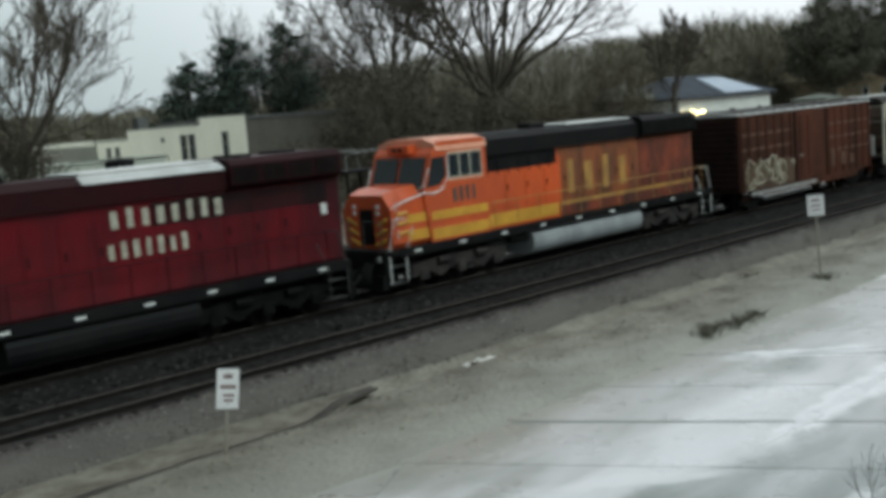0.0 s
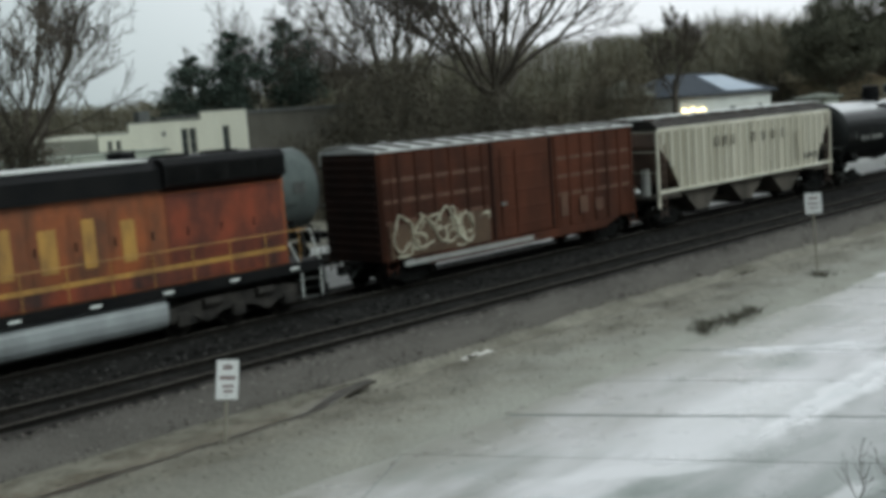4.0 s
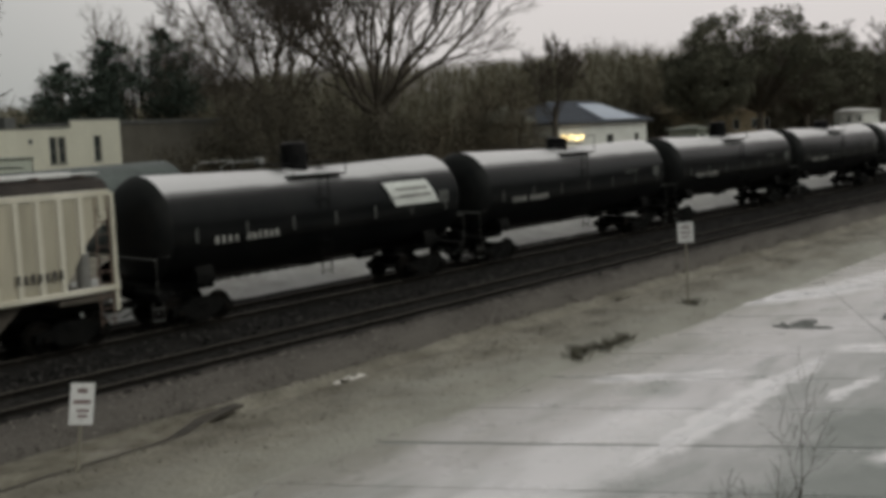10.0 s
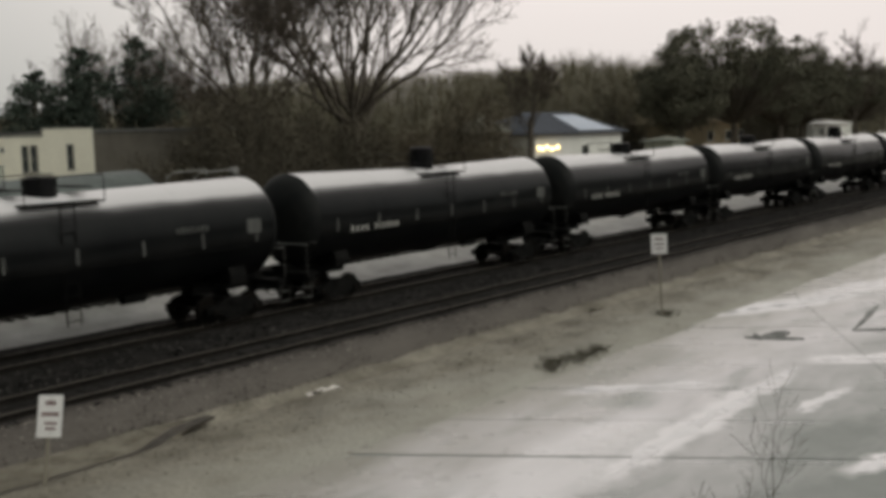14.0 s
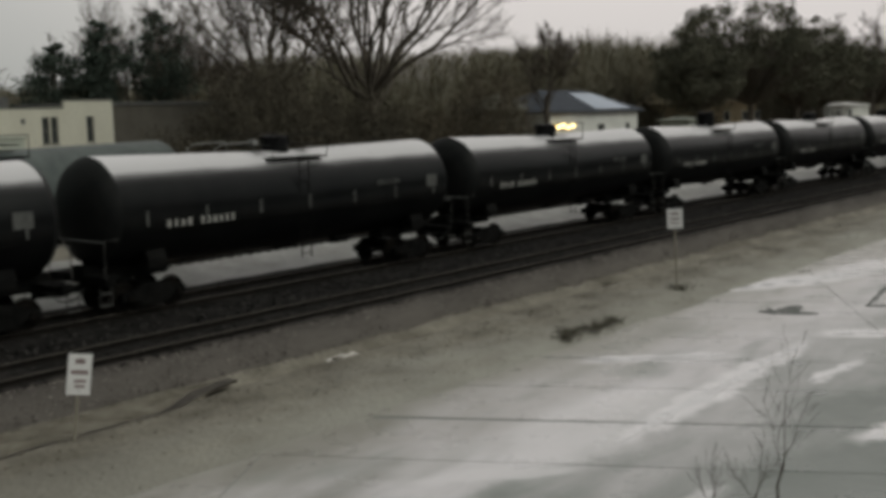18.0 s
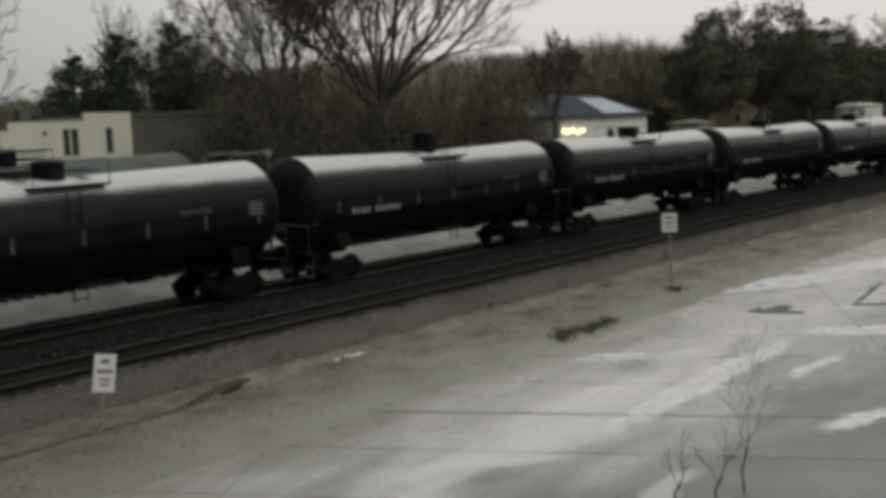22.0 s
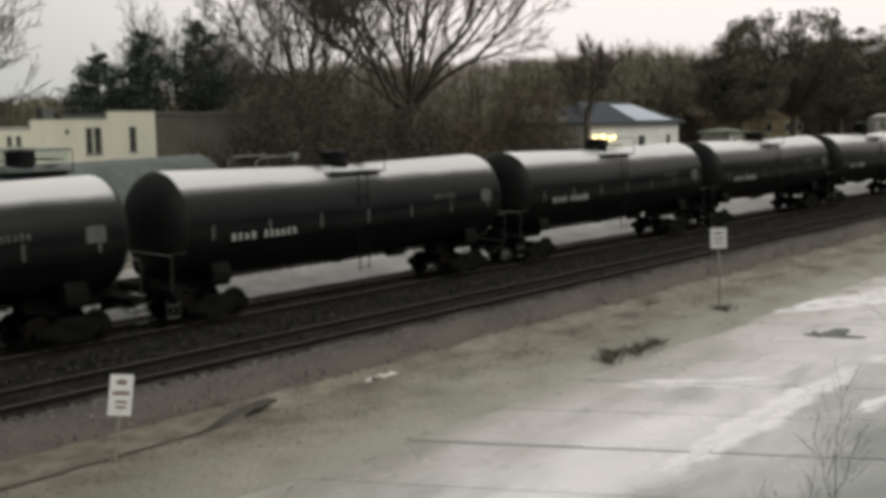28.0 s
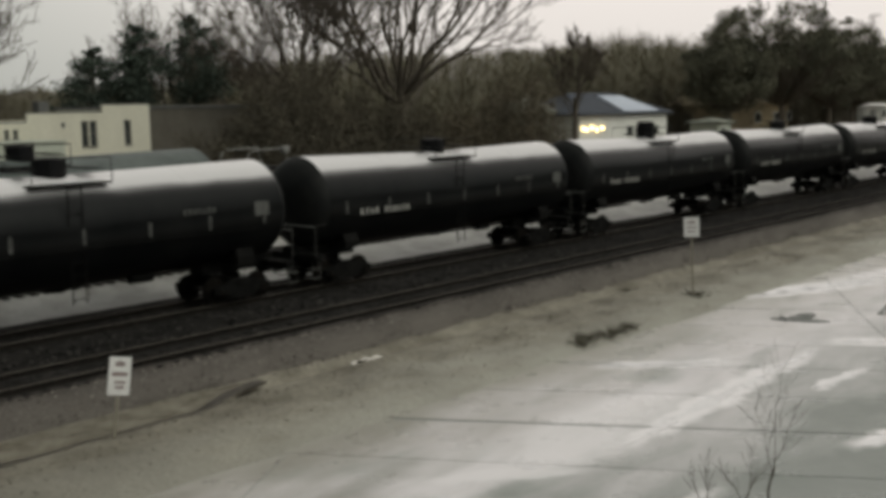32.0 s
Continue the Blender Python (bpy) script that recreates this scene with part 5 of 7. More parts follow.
def boxcar(L):
    root = thing("boxcar", "weathered oxide-red boxcar with ribbed sides and pale graffiti", "boxcar")
    x0, x1, w, zb, zt = 0.8, L - 0.8, 1.45, 1.05, 4.82
    b = Mesher()
    b.box(x0, x1, -w, w, zb, zt, 0.03)
    body = part("body", b, M["box_red"], root)
    # the ends' shade is put into a darker brown than the sides
    for e, s in ((x0, -1), (x1, 1)):
        eb = Mesher()
        a0, a1 = sorted((e, e + s * 0.03))
        eb.box(a0, a1, -w + 0.02, w - 0.02, zb + 0.02, zt - 0.02, 0.005)
        end = part("end_wall", eb, M["box_end"], body, "corrugated end wall with its shade painted in dark brown")
        for k in range(12):
            rb = Mesher()
            z = zb + 0.25 + k * 0.29
            a0, a1 = sorted((e + s * 0.02, e + s * 0.1))
            rb.box(a0, a1, -w + 0.12, w - 0.12, z, z + 0.13, 0.03)
            part("end_rib", rb, M["box_end"], end)
    door0, door1 = 6.45, 9.7
    for s in (-1, 1):
        y = s * w
        for i in range(18):
            x = x0 + 0.12 + i * (x1 - x0 - 0.3) / 17
            if door0 - 0.2 < x < door1 + 0.2:
                continue
            p = Mesher()
            p.prism([(x - 0.09, y), (x - 0.045, y + s * 0.07), (x + 0.045, y + s * 0.07), (x + 0.09, y)], zb + 0.05, zt - 0.1, "z")
            part("side_post", p, M["box_red"], body)
        for k in range(6):
            for a, c in ((x0 + 0.2, door0 - 0.3), (door1 + 0.3, x1 - 0.2)):
                p = Mesher()
                z = zb + 1.25 + k * 0.36
                p.box(a, c, y - 0.012, y + 0.012, z, z + 0.14, 0.01)
                part("faded_rib", p, M["rust_pale"] if (k % 2 == 0) else M["box_red"], body)
        d = Mesher()
        d.box(door0, door1, y - 0.05, y + 0.05, zb + 0.08, zt - 0.18, 0.015)
        door = part("sliding_door", d, M["box_red"], body, "closed sliding door")
        for k in range(5):
            r = Mesher()
            z = zb + 0.4 + k * 0.66
            r.box(door0 + 0.1, door1 - 0.1, y + s * 0.05 - 0.02, y + s * 0.05 + 0.02, z, z + 0.1, 0.02)
            part("door_rib", r, M["box_red"], door)
        for x in (door0 - 0.12, door1 + 0.05):
            r = Mesher()
            r.box(x, x + 0.1, y - 0.08, y + 0.08, zb + 0.05, zt - 0.1, 0.02)
            part("door_post", r, M["box_end"], body)
        for x in (door0 + 0.35, door0 + 1.2):
            r = Mesher()
            r.cyl((x, y + s * 0.1, zb + 0.2), (x, y + s * 0.1, zt - 0.4), 0.025, n=6)
            part("lock_rod", r, M["box_red"], door)
        hd = Mesher()
        hd.box(door0 + 0.3, door0 + 0.6, y + s * 0.1 - 0.03, y + s * 0.1 + 0.03, 2.35, 2.45, 0.01)
        part("door_handle", hd, M["pale_steel"], door)
        # side sill and spray paint
        sl = Mesher()
        sl.prism([(x0 + 1.2, zb + 0.02), (x0 + 2.2, zb - 0.32), (x1 - 2.2, zb - 0.32), (x1 - 1.2, zb + 0.02)], y - 0.06 if s < 0 else y - 0.04, y + 0.04 if s < 0 else y + 0.06)
        part("side_sill", sl, M["box_red"], body)
        ps = Mesher()
        ps.box(x0 + 0.9, door1 - 1.2, y + s * 0.075 - 0.012, y + s * 0.075 + 0.012, zb - 0.24, zb - 0.06, 0.005)
        part("pale_sill_strip", ps, M["grey_panel"], body, "pale scuffed lower sill strip")
        gp = Mesher()
        gp.box(x0 + 0.3, door0 - 0.35, y + s * 0.074 - 0.003, y + s * 0.074 + 0.003, zb + 0.08, zb + 1.25, 0.001)
        part("painted_panel", gp, M["spray_ground"], body, "brownish painted-over patch")
        rnd = random.Random(7)
        for i in range(16):
            q = Mesher()
            cx, cz = x0 + 0.7 + rnd.random() * 4.6, zb + 0.3 + rnd.random() * 1.05
            pts = []
            a = rnd.random() * 6.3
            for k in range(6):
                pts.append((cx, y + s * (0.085 + 0.001 * i), cz))
                cx += 0.24 * math.cos(a)
                cz += 0.2 * math.sin(a)
                a += rnd.uniform(-1.2, 1.2)
                cx, cz = min(max(cx, x0 + 0.25), door0 - 0.4), min(max(cz, zb + 0.12), zb + 1.6)
            verts, faces = [], []
            for k, pt in enumerate(pts):
                ww = 0.055 * (1 - abs(k - 2.5) / 5)
                verts += [(pt[0] - ww, pt[1], pt[2] - ww), (pt[0] + ww, pt[1], pt[2] + ww), (pt[0] - ww, pt[1] - s * 0.006, pt[2] - ww), (pt[0] + ww, pt[1] - s * 0.006, pt[2] + ww)]
            for k in range(5):
                o = 4 * k
                faces += [(o, o + 1, o + 5, o + 4), (o + 2, o + 6, o + 7, o + 3), (o, o + 4, o + 6, o + 2), (o + 1, o + 3, o + 7, o + 5)]
            q.add(verts, faces)
            part("spray_stroke", q, M["graffiti"], body)
        for i, (cx, cz, ra, rb) in enumerate(((1.5, 0.95, 0.42, 0.6), (2.55, 0.85, 0.5, 0.5), (3.6, 0.95, 0.46, 0.62), (4.55, 0.8, 0.42, 0.5), (3.05, 1.2, 0.3, 0.26))):
            lp = Mesher()
            ring = [(x0 + cx - 0.6 + ra * math.cos(a) * (1 + 0.22 * math.sin(2 * a + i)), y + s * 0.1, zb + cz - 0.05 + rb * math.sin(a) * (1 + 0.18 * math.cos(3 * a + i))) for a in [2 * math.pi * k / 20 for k in range(19)]]
            lp.tube(ring, [0.045] * len(ring), 5)
            part("spray_loop", lp, M["graffiti"], body)
        for x in (x0 + 0.3, x1 - 0.3):
            ladder(root, x, y + s * 0.11, 0.6, 2.4 if x > L / 2 else zt - 0.1, 0.42, M["box_red"])
        for k, (a, c) in enumerate(((door1 + 0.6, door1 + 1.0), (door1 + 1.8, door1 + 2.3), (door1 + 2.8, door1 + 3.3))):
            q = Mesher()
            q.box(a, c, y + s * 0.075 - 0.004, y + s * 0.075 + 0.004, 1.5, 2.4 - 0.2 * k, 0.002)
            part("rust_streak", q, M["rust_pale"], body)
    rf = Mesher()
    rf.prism([(-w - 0.05, zt - 0.03), (-w - 0.05, zt + 0.04), (0, zt + 0.2), (w + 0.05, zt + 0.04), (w + 0.05, zt - 0.03)], x0 - 0.05, x1 + 0.05, "x")
    roof = part("roof", rf, M["pale_sheet"], root, "pale roof sheets")
    for i in range(14):
        x = x0 + 0.4 + i * (x1 - x0 - 0.8) / 13
        r = Mesher()
        r.prism([(-w - 0.05, zt + 0.03), (-w - 0.05, zt + 0.1), (0, zt + 0.26), (w + 0.05, zt + 0.1), (w + 0.05, zt + 0.03), (0, zt + 0.18)], x - 0.13, x + 0.13, "x")
        part("roof_seam", r, M["box_roof"], roof)
    u = Mesher()
    u.box(0.5, L - 0.5, -0.4, 0.4, 0.8, 1.06, 0.03)
    part("centre_sill", u, M["dark"], root)
    for x, wy in ((0.06, -1), (L - 0.06, 1)):
        coupler(root, x, wy)
    for xc in (2.4, L - 2.4):
        bogie(root, xc)
    return root


def hopper(L):
    root = thing("covered_hopper", "dirty cream covered hopper car with ribbed sides", "hopper car")
    w = 1.48
    zt = 4.45
    a, b = 0.7, L - 0.7
    # carbody with sloping end sheets
    bd = Mesher()
    bd.prism([(a + 0.15, 3.8), (a + 0.15, zt), (b - 0.15, zt), (b - 0.15, 3.8), (b - 2.2, 1.9), (a + 2.2, 1.9)], -w, w)
    body = part("body", bd, M["cream"], root)
    for s in (-1, 1):
        y = s * w
        pn = Mesher()
        pn.prism([(a + 0.3, 4.05), (a + 0.2, zt - 0.1), (b - 0.2, zt - 0.1), (b - 0.3, 4.05), (b - 1.75, 1.76), (a + 1.75, 1.76)], y - 0.02, y + 0.02)
        part("side_sheet", pn, M["cream_bay"], body)
        n = 25
        for i in range(n):
            x = a + 0.45 + i * (b - a - 0.9) / (n - 1)
            z0 = 1.76 + max(0.0, 1.75 - min(x - a, b - x)) * 1.58
            r = Mesher()
            r.prism([(x - 0.11, y), (x - 0.07, y + s * 0.1), (x + 0.07, y + s * 0.1), (x + 0.11, y)], z0, zt - 0.08, "z")
            part("side_rib", r, M["cream"], body)
        tc = Mesher()
        tc.box(a + 0.1, b - 0.1, y - 0.06, y + 0.12, zt - 0.1, zt + 0.1, 0.02)
        part("top_chord", tc, M["cream"], body)
        ss = Mesher()
        ss.box(a, b, y - 0.08 if s > 0 else y - 0.12, y + 0.12 if s > 0 else y + 0.08, 1.62, 1.78, 0.02)
        part("side_sill", ss, M["cream"], root)
        # end posts, ladders
        for x in (a + 0.06, b - 0.06):
            p = Mesher()
            p.box(x - 0.07, x + 0.07, y - 0.06, y + 0.06, 1.0, zt, 0.015)
            part("end_post", p, M["cream"], root)
            ladder(root, x + (0.35 if x < L / 2 else -0.35), y + s * 0.02, 0.6, zt, 0.42, M["hop_brown"])
        letters(body, "road_name", 5.35, 7.5, 3.4, 3.95, y + s * 0.112, 3, M["faded_letter"], 0.4, 3, "row of dark letter-sized bars")
        letters(body, "road_name", 8.7, 12.5, 3.4, 3.95, y + s * 0.112, 4, M["faded_letter"], 0.55, 5, "row of dark letter-sized bars")
        letters(body, "data_stencil", b - 3.2, b - 1.7, 2.15, 2.42, y + s * 0.112, 7, M["letter"], 0.3, 8)
        letters(body, "car_number", b - 4.2, b - 3.5, 2.2, 3.7, y + s * 0.112, 2, M["cream_bay"], 0.3, 9)
    for e, s in ((a, 1), (b, -1)):
        sh = Mesher()
        sh.prism([(e + s * 0.12, 3.8), (e + s * 0.12, 3.9), (e + s * 2.15, 1.86), (e + s * 2.15, 1.76)], -w + 0.03, w - 0.03)
        sh.box(min(e + s * 0.1, e + s * 0.14), max(e + s * 0.1, e + s * 0.14), -w + 0.03, w - 0.03, 3.75, zt - 0.1, 0.005)
        part("end_sheet", sh, M["hop_brown"], body, "dark brown sloping end sheet")
    # roof with trough hatches and running boards
    rf = Mesher()
    rf.prism([(-w - 0.02, zt + 0.1), (-1.25, zt + 0.34), (-0.9, zt + 0.46), (0.9, zt + 0.46), (1.25, zt + 0.34), (w + 0.02, zt + 0.1), (w + 0.02, zt), (-w - 0.02, zt)], a + 0.1, b - 0.1, "x")
    roof = part("roof", rf, M["hop_roof"], root, "dark sooty roof")
    for i in range(6):
        h = Mesher()
        x = a + 0.5 + i * (b - a - 1.0) / 6
        h.prism([(-0.32, zt + 0.46), (-0.28, zt + 0.56), (0.28, zt + 0.56), (0.32, zt + 0.46)], x + 0.08, x + (b - a - 1.0) / 6 - 0.08, "x")
        part("hatch_cover", h, M["roof_pale"], roof, "pale trough hatch cover")
    for s in (-1, 1):
        rb = Mesher()
        y0, y1 = sorted((s * 0.42, s * 1.0))
        rb.box(a + 0.1, b - 0.1, y0, y1, zt + 0.53, zt + 0.57, 0.008)
        part("running_board", rb, M["roof_pale"], roof, "pale steel running board")
        for i in range(12):
            bk = Mesher()
            x = a + 0.6 + i * (b - a - 1.2) / 11
            bk.box(x - 0.02, x + 0.02, y0, y1, zt + 0.4, zt + 0.53, 0.004)
            part("board_bracket", bk, M["hop_brown"], roof)
    # three discharge bays
    for i in range(3):
        xc = a + 4.0 + i * (b - a - 8.4) / 2
        c = Mesher()
        c.prism([(xc - 2.0, 1.9), (xc - 0.45, 0.55), (xc + 0.45, 0.55), (xc + 2.0, 1.9)], -1.2, 1.2)
        ch = part("discharge_bay", c, M["hop_chute"], root)
        g = Mesher()
        g.box(xc - 0.55, xc + 0.55, -1.25, 1.25, 0.45, 0.57, 0.02)
        part("outlet_gate", g, M["dark"], ch)
    for e, s in ((a, 1), (b, -1)):
        ep = Mesher()
        x0, x1 = sorted((e, e + s * 1.9))
        ep.box(x0, x1, -w, w, 1.36, 1.5, 0.02)
        part("end_platform", ep, M["hop_chute"], root)
        br = Mesher()
        br.cyl((e + s * 0.5, -0.5, 1.5), (e + s * 0.5, -0.5, 2.7), 0.2, n=12)
        part("brake_reservoir", br, M["grey_panel"], root)
        bw = Mesher()
        bw.cyl((e + s * 0.3, 0.6, 1.5), (e + s * 0.3, 0.6, 3.0), 0.05, n=8)
        part("brake_staff", bw, M["grey_panel"], root)
        cr = Mesher()
        cr.cyl((e + s * 0.02, -w, 2.6), (e + s * 0.02, w, 2.6), 0.025, n=6)
        cr.cyl((e + s * 0.02, -w, 3.5), (e + s * 0.02, w, 3.5), 0.025, n=6)
        part("end_bar", cr, M["cream"], root)
    u = Mesher()
    u.box(0.5, L - 0.5, -0.38, 0.38, 0.9, 1.35, 0.03)
    part("centre_sill", u, M["dark"], root)
    for x, wy in ((0.06, -1), (L - 0.06, 1)):
        coupler(root, x, wy)
    for xc in (2.0, L - 2.0):
        bogie(root, xc)
    return root


TRAIN = []
lead = loco(M["red"], M["red_dark"], M["white"], "dark red diesel locomotive with white lettering bars", 20.65, False, 0.75)
for side in (-1, 1):
    letters(lead, "name_bars", 11.75, 15.6, 3.68, 4.24, side * 1.155, 8, M["faded_white"], 0.36, 11, "row of white letter-sized bars")
    letters(lead, "name_bars", 11.6, 14.3, 2.83, 3.32, side * 1.155, 7, M["faded_white"], 0.36, 12, "row of white letter-sized bars")
    letters(lead, "rear_mark", 19.05, 19.4, 3.2, 3.6, side * 1.155, 1, M["white"], 0.1, 13)
TRAIN.append((lead, 3.55))
second = loco(M["orange"], M["sooty"], M["yellow"], "orange diesel locomotive with yellow stripes and black roof", 22.1, True)
for side in (-1, 1):
    letters(second, "number_bars", 4.1, 5.4, 2.95, 3.5, side * 1.515, 4, M["letter"], 0.25, 21, "dark number-sized bars below the cab window")
    letters(second, "name_bars", 10.9, 15.6, 2.5, 3.85, side * 1.155, 4, M["faded_yellow"], 0.42, 22, "large faded yellow letter-sized bars")
TRAIN.append((second, 24.2))
TRAIN.append((boxcar(16.1), 47.25))
TRAIN.append((hopper(17.9), 63.6))
TRAIN.append((tank_car(16.05, "black tank car with a white panel on its shoulder", "tank cars of the train", True, 31, -0.3, 0.8), 81.6))
first = tank_car(17.4, "glossy black tank car with the sky's sheen painted on top", "tank cars of the train", False, 41, 0.0, 0.4)
other = tank_car(17.4, "glossy black tank car with a tall valve housing", "tank cars of the train", False, 47, 0.2, 0.72)
TRAIN.append((first, 97.65))
for i in range(1, 15):
    TRAIN.append((other if i == 1 else copy_thing(other if i in (4, 9, 12) else first, Matrix.Identity(4)), 97.65 + 17.4 * i))
# cars left standing on the siding
dull = tank_car(17.4, "dull grey-black tank car standing on the siding", "tank cars on the siding", False, 53, 0.0, 0.4, "dull_black")
for i in range(1, 3):
    copy_thing(dull, pose(10.2 - 17.6 * i, TRACK_SIDE, SIDE_LIFT))
dull.location = (10.2, TRACK_SIDE, SIDE_LIFT)


def ran(t):
    """How far the train has come after t seconds; it gathers speed slowly."""
    late = 1.5 - 0.8 * t if t < 0.5 else max(0.0, 1.1 - 1.9 * (t - 0.5)) if t < 1 else max(0.0, 0.15 - 0.15 * (t - 1))
    return 6.1119 * t + 0.01532 * t * t + 3.38e-5 * t ** 3 + late


# ---- trees and brush ----
def leaves(mb, centre, rad, count, size, rnd, squash=1.0):
    """A clump of small leaves or needle tufts."""
    for _ in range(count):
        d = Vector((rnd.gauss(0, 1), rnd.gauss(0, 1), rnd.gauss(0, 1))).normalized() * (rnd.random() ** 0.45)
        c = Vector(centre) + Vector((d.x * rad, d.y * rad, d.z * rad * squash))
        u = Vector((rnd.uniform(-1, 1), rnd.uniform(-1, 1), rnd.uniform(-0.7, 0.7))).normalized() * size * rnd.uniform(0.6, 1.3)
        w = u.cross(Vector((rnd.uniform(-1, 1), rnd.uniform(-1, 1), rnd.uniform(-1, 1)))).normalized() * size * 0.42
        mb.add([tuple(c - u), tuple(c + w), tuple(c + u), tuple(c - w)], [(0, 1, 2, 3)])


def limbed(wood, twigs, height, fork, limbs, reach, seed, r0=0.35, levels=3, lean=0.0, thin=0.02):
    """A bare tree whose limbs leave the trunk at the fork, bow outwards and turn up, and split into finer and finer branches."""
    rnd = random.Random(seed)

    def curve(p, out, up, length, n):
        pts = [p]
        for i in range(n):
            f = (i + 1) / n
            d = (out * (1.0 - 0.55 * f) + up * (0.45 + 0.55 * f) + Vector((rnd.gauss(0, 1), rnd.gauss(0, 1), rnd.gauss(0, 0.7))) * 0.2).normalized()
            p = p + d * (length / n)
            pts.append(p)
        return pts

    def sprout(pts, r, level):
        n = len(pts) - 1
        rad = [max(thin, r * (1 - 0.72 * i / n)) for i in range(n + 1)]
        (wood if level < 2 else twigs).tube(pts, rad, 7 if level == 0 else 5 if level == 1 else 3, level < 2)
        if level >= levels:
            return
        total = sum((b - a).length for a, b in zip(pts, pts[1:]))
        kids = (0, 9, 7, 6)[level] if level else 0
        for i in range(kids):
            f = 0.28 + 0.72 * (i + rnd.random()) / kids
            k = min(n - 1, int(f * n))
            q = pts[k].lerp(pts[k + 1], f * n - k)
            d = (pts[k + 1] - pts[k]).normalized()
            az = rnd.uniform(0, 2 * math.pi)
            side = d.cross(Vector((math.cos(az), math.sin(az), 0.2))).normalized()
            out = (d * 0.75 + side * rnd.uniform(0.6, 1.25)).normalized()
            grown = total * (1.0 - 0.5 * f) * rnd.uniform(0.42, 0.68)
            sprout(curve(q, out, (d * 0.75 + side * 0.35 + Vector((0, 0, 0.45))).normalized(), grown, 4 if level < 2 else 3), max(thin, r * (1 - 0.7 * f) * 0.55), level + 1)

    top = Vector((lean * fork, 0, fork))
    wood.tube([(0, 0, -0.4), (lean * fork * 0.4, 0.1, fork * 0.5), tuple(top)], [r0 * 1.25, r0, r0 * 0.85], 9)
    for i in range(limbs):
        az = 2 * math.pi * (i + rnd.uniform(-0.25, 0.25)) / limbs
        o = reach * (rnd.uniform(0.15, 0.45) if i % 3 == 0 else rnd.uniform(0.7, 1.1))
        h = (height - fork) * rnd.uniform(0.8, 1.05) * (1.1 - 0.5 * min(1.0, o / reach))
        length = math.hypot(o, h) * 1.05
        out = Vector((math.cos(az) * o * 1.35, math.sin(az) * o * 1.35, h * 0.75)).normalized()
        start = top + Vector((0, 0, -fork * rnd.uniform(0.0, 0.3)))
        sprout(curve(start, out, Vector((math.cos(az) * o * 0.4, math.sin(az) * o * 0.4, h)).normalized(), length, 7), r0 * rnd.uniform(0.3, 0.5), 1)


def bare_tree(x, y, height, seed, label, fork=4.0, limbs=6, reach=4.0, r0=0.28, levels=4, lean=0.0, z=None, group="bare winter trees"):
    root = thing("bare_tree", label, "tree", group, x, y, land(x, y) if z is None else z)
    wood, twigs = Mesher(), Mesher()
    limbed(wood, twigs, height, fork, limbs, reach, seed, r0, levels, lean)
    part("trunk", wood, M["bark"], root, smooth=50)
    part("crown", twigs, M["twig"], root)
    return root


def pine(x, y, height, seed, wide=2.6, z=None, conical=False):
    rnd = random.Random(seed)
    root = thing("pine_tree", "dark green pine with clumped needles and a bare lower trunk" if not conical else "dark dense conical evergreen", "tree", "evergreens", x, y, land(x, y) if z is None else z)
    t = Mesher()
    t.tube([(0, 0, -0.3), (0.1, 0, height * 0.5), (0, 0.1, height)], [0.28, 0.2, 0.05], 7)
    c = Mesher()
    tiers = 13
    for i in range(tiers):
        f = i / (tiers - 1)
        zc = height * ((0.46 + 0.52 * f) if not conical else (0.08 + 0.9 * f))
        r = wide * ((0.16 + 0.95 * (1 - f) ** 0.6) * rnd.uniform(0.55, 1.15) * (0.6 + 0.4 * smoothstep(0, 0.3, f)) if not conical else (1.15 - f))
        k = max(4, int(12 * r / wide)) if not conical else 8
        for j in range(k):
            az = rnd.uniform(0, 6.28)
            out = rnd.uniform(0.3, 0.9)
            q = Vector((math.cos(az) * r * out, math.sin(az) * r * out, zc + rnd.uniform(-0.3, 0.3)))
            t.tube([(0, 0, zc - 0.5), tuple(q)], [0.05, 0.02], 4)
            leaves(c, q, r * 0.22 + 0.4, 62, 0.2, rnd, 0.6)
    part("trunk", t, M["bark"], root)
    part("crown", c, M["needle"], root)
    return root


def brush(name, label, x, y, rx, ry, h, seed, material, count=2600, size=0.26, clumps=60):
    """A thicket: stems with clumps of fine twigs and leaves over an uneven outline."""
    rnd = random.Random(seed)
    root = thing(name, label, "bush", "brush beside the yard", x, y, land(x, y))
    st, lv = Mesher(), Mesher()
    for i in range(clumps):
        az, rr = rnd.uniform(0, 6.28), rnd.random() ** 0.5
        cx, cy = rx * rr * math.cos(az), ry * rr * math.sin(az)
        top = h * math.sqrt(max(0.05, 1 - rr * rr)) * rnd.uniform(0.78, 1.06)
        st.tube([(cx * 0.6, cy * 0.6, -0.2), (cx * 0.85, cy * 0.85, top * 0.5), (cx, cy, top * 0.95)], [0.06, 0.04, 0.015], 4)
        zz = 0.4
        while zz < top:
            leaves(lv, (cx + rnd.uniform(-0.4, 0.4), cy + rnd.uniform(-0.4, 0.4), zz), 0.95, max(4, count // (clumps * 7)), size, rnd, 0.8)
            zz += 0.95
    tagged(part("stem", st, M["bark"], root), kind="stuff")
    part("foliage", lv, material, root)
    return root


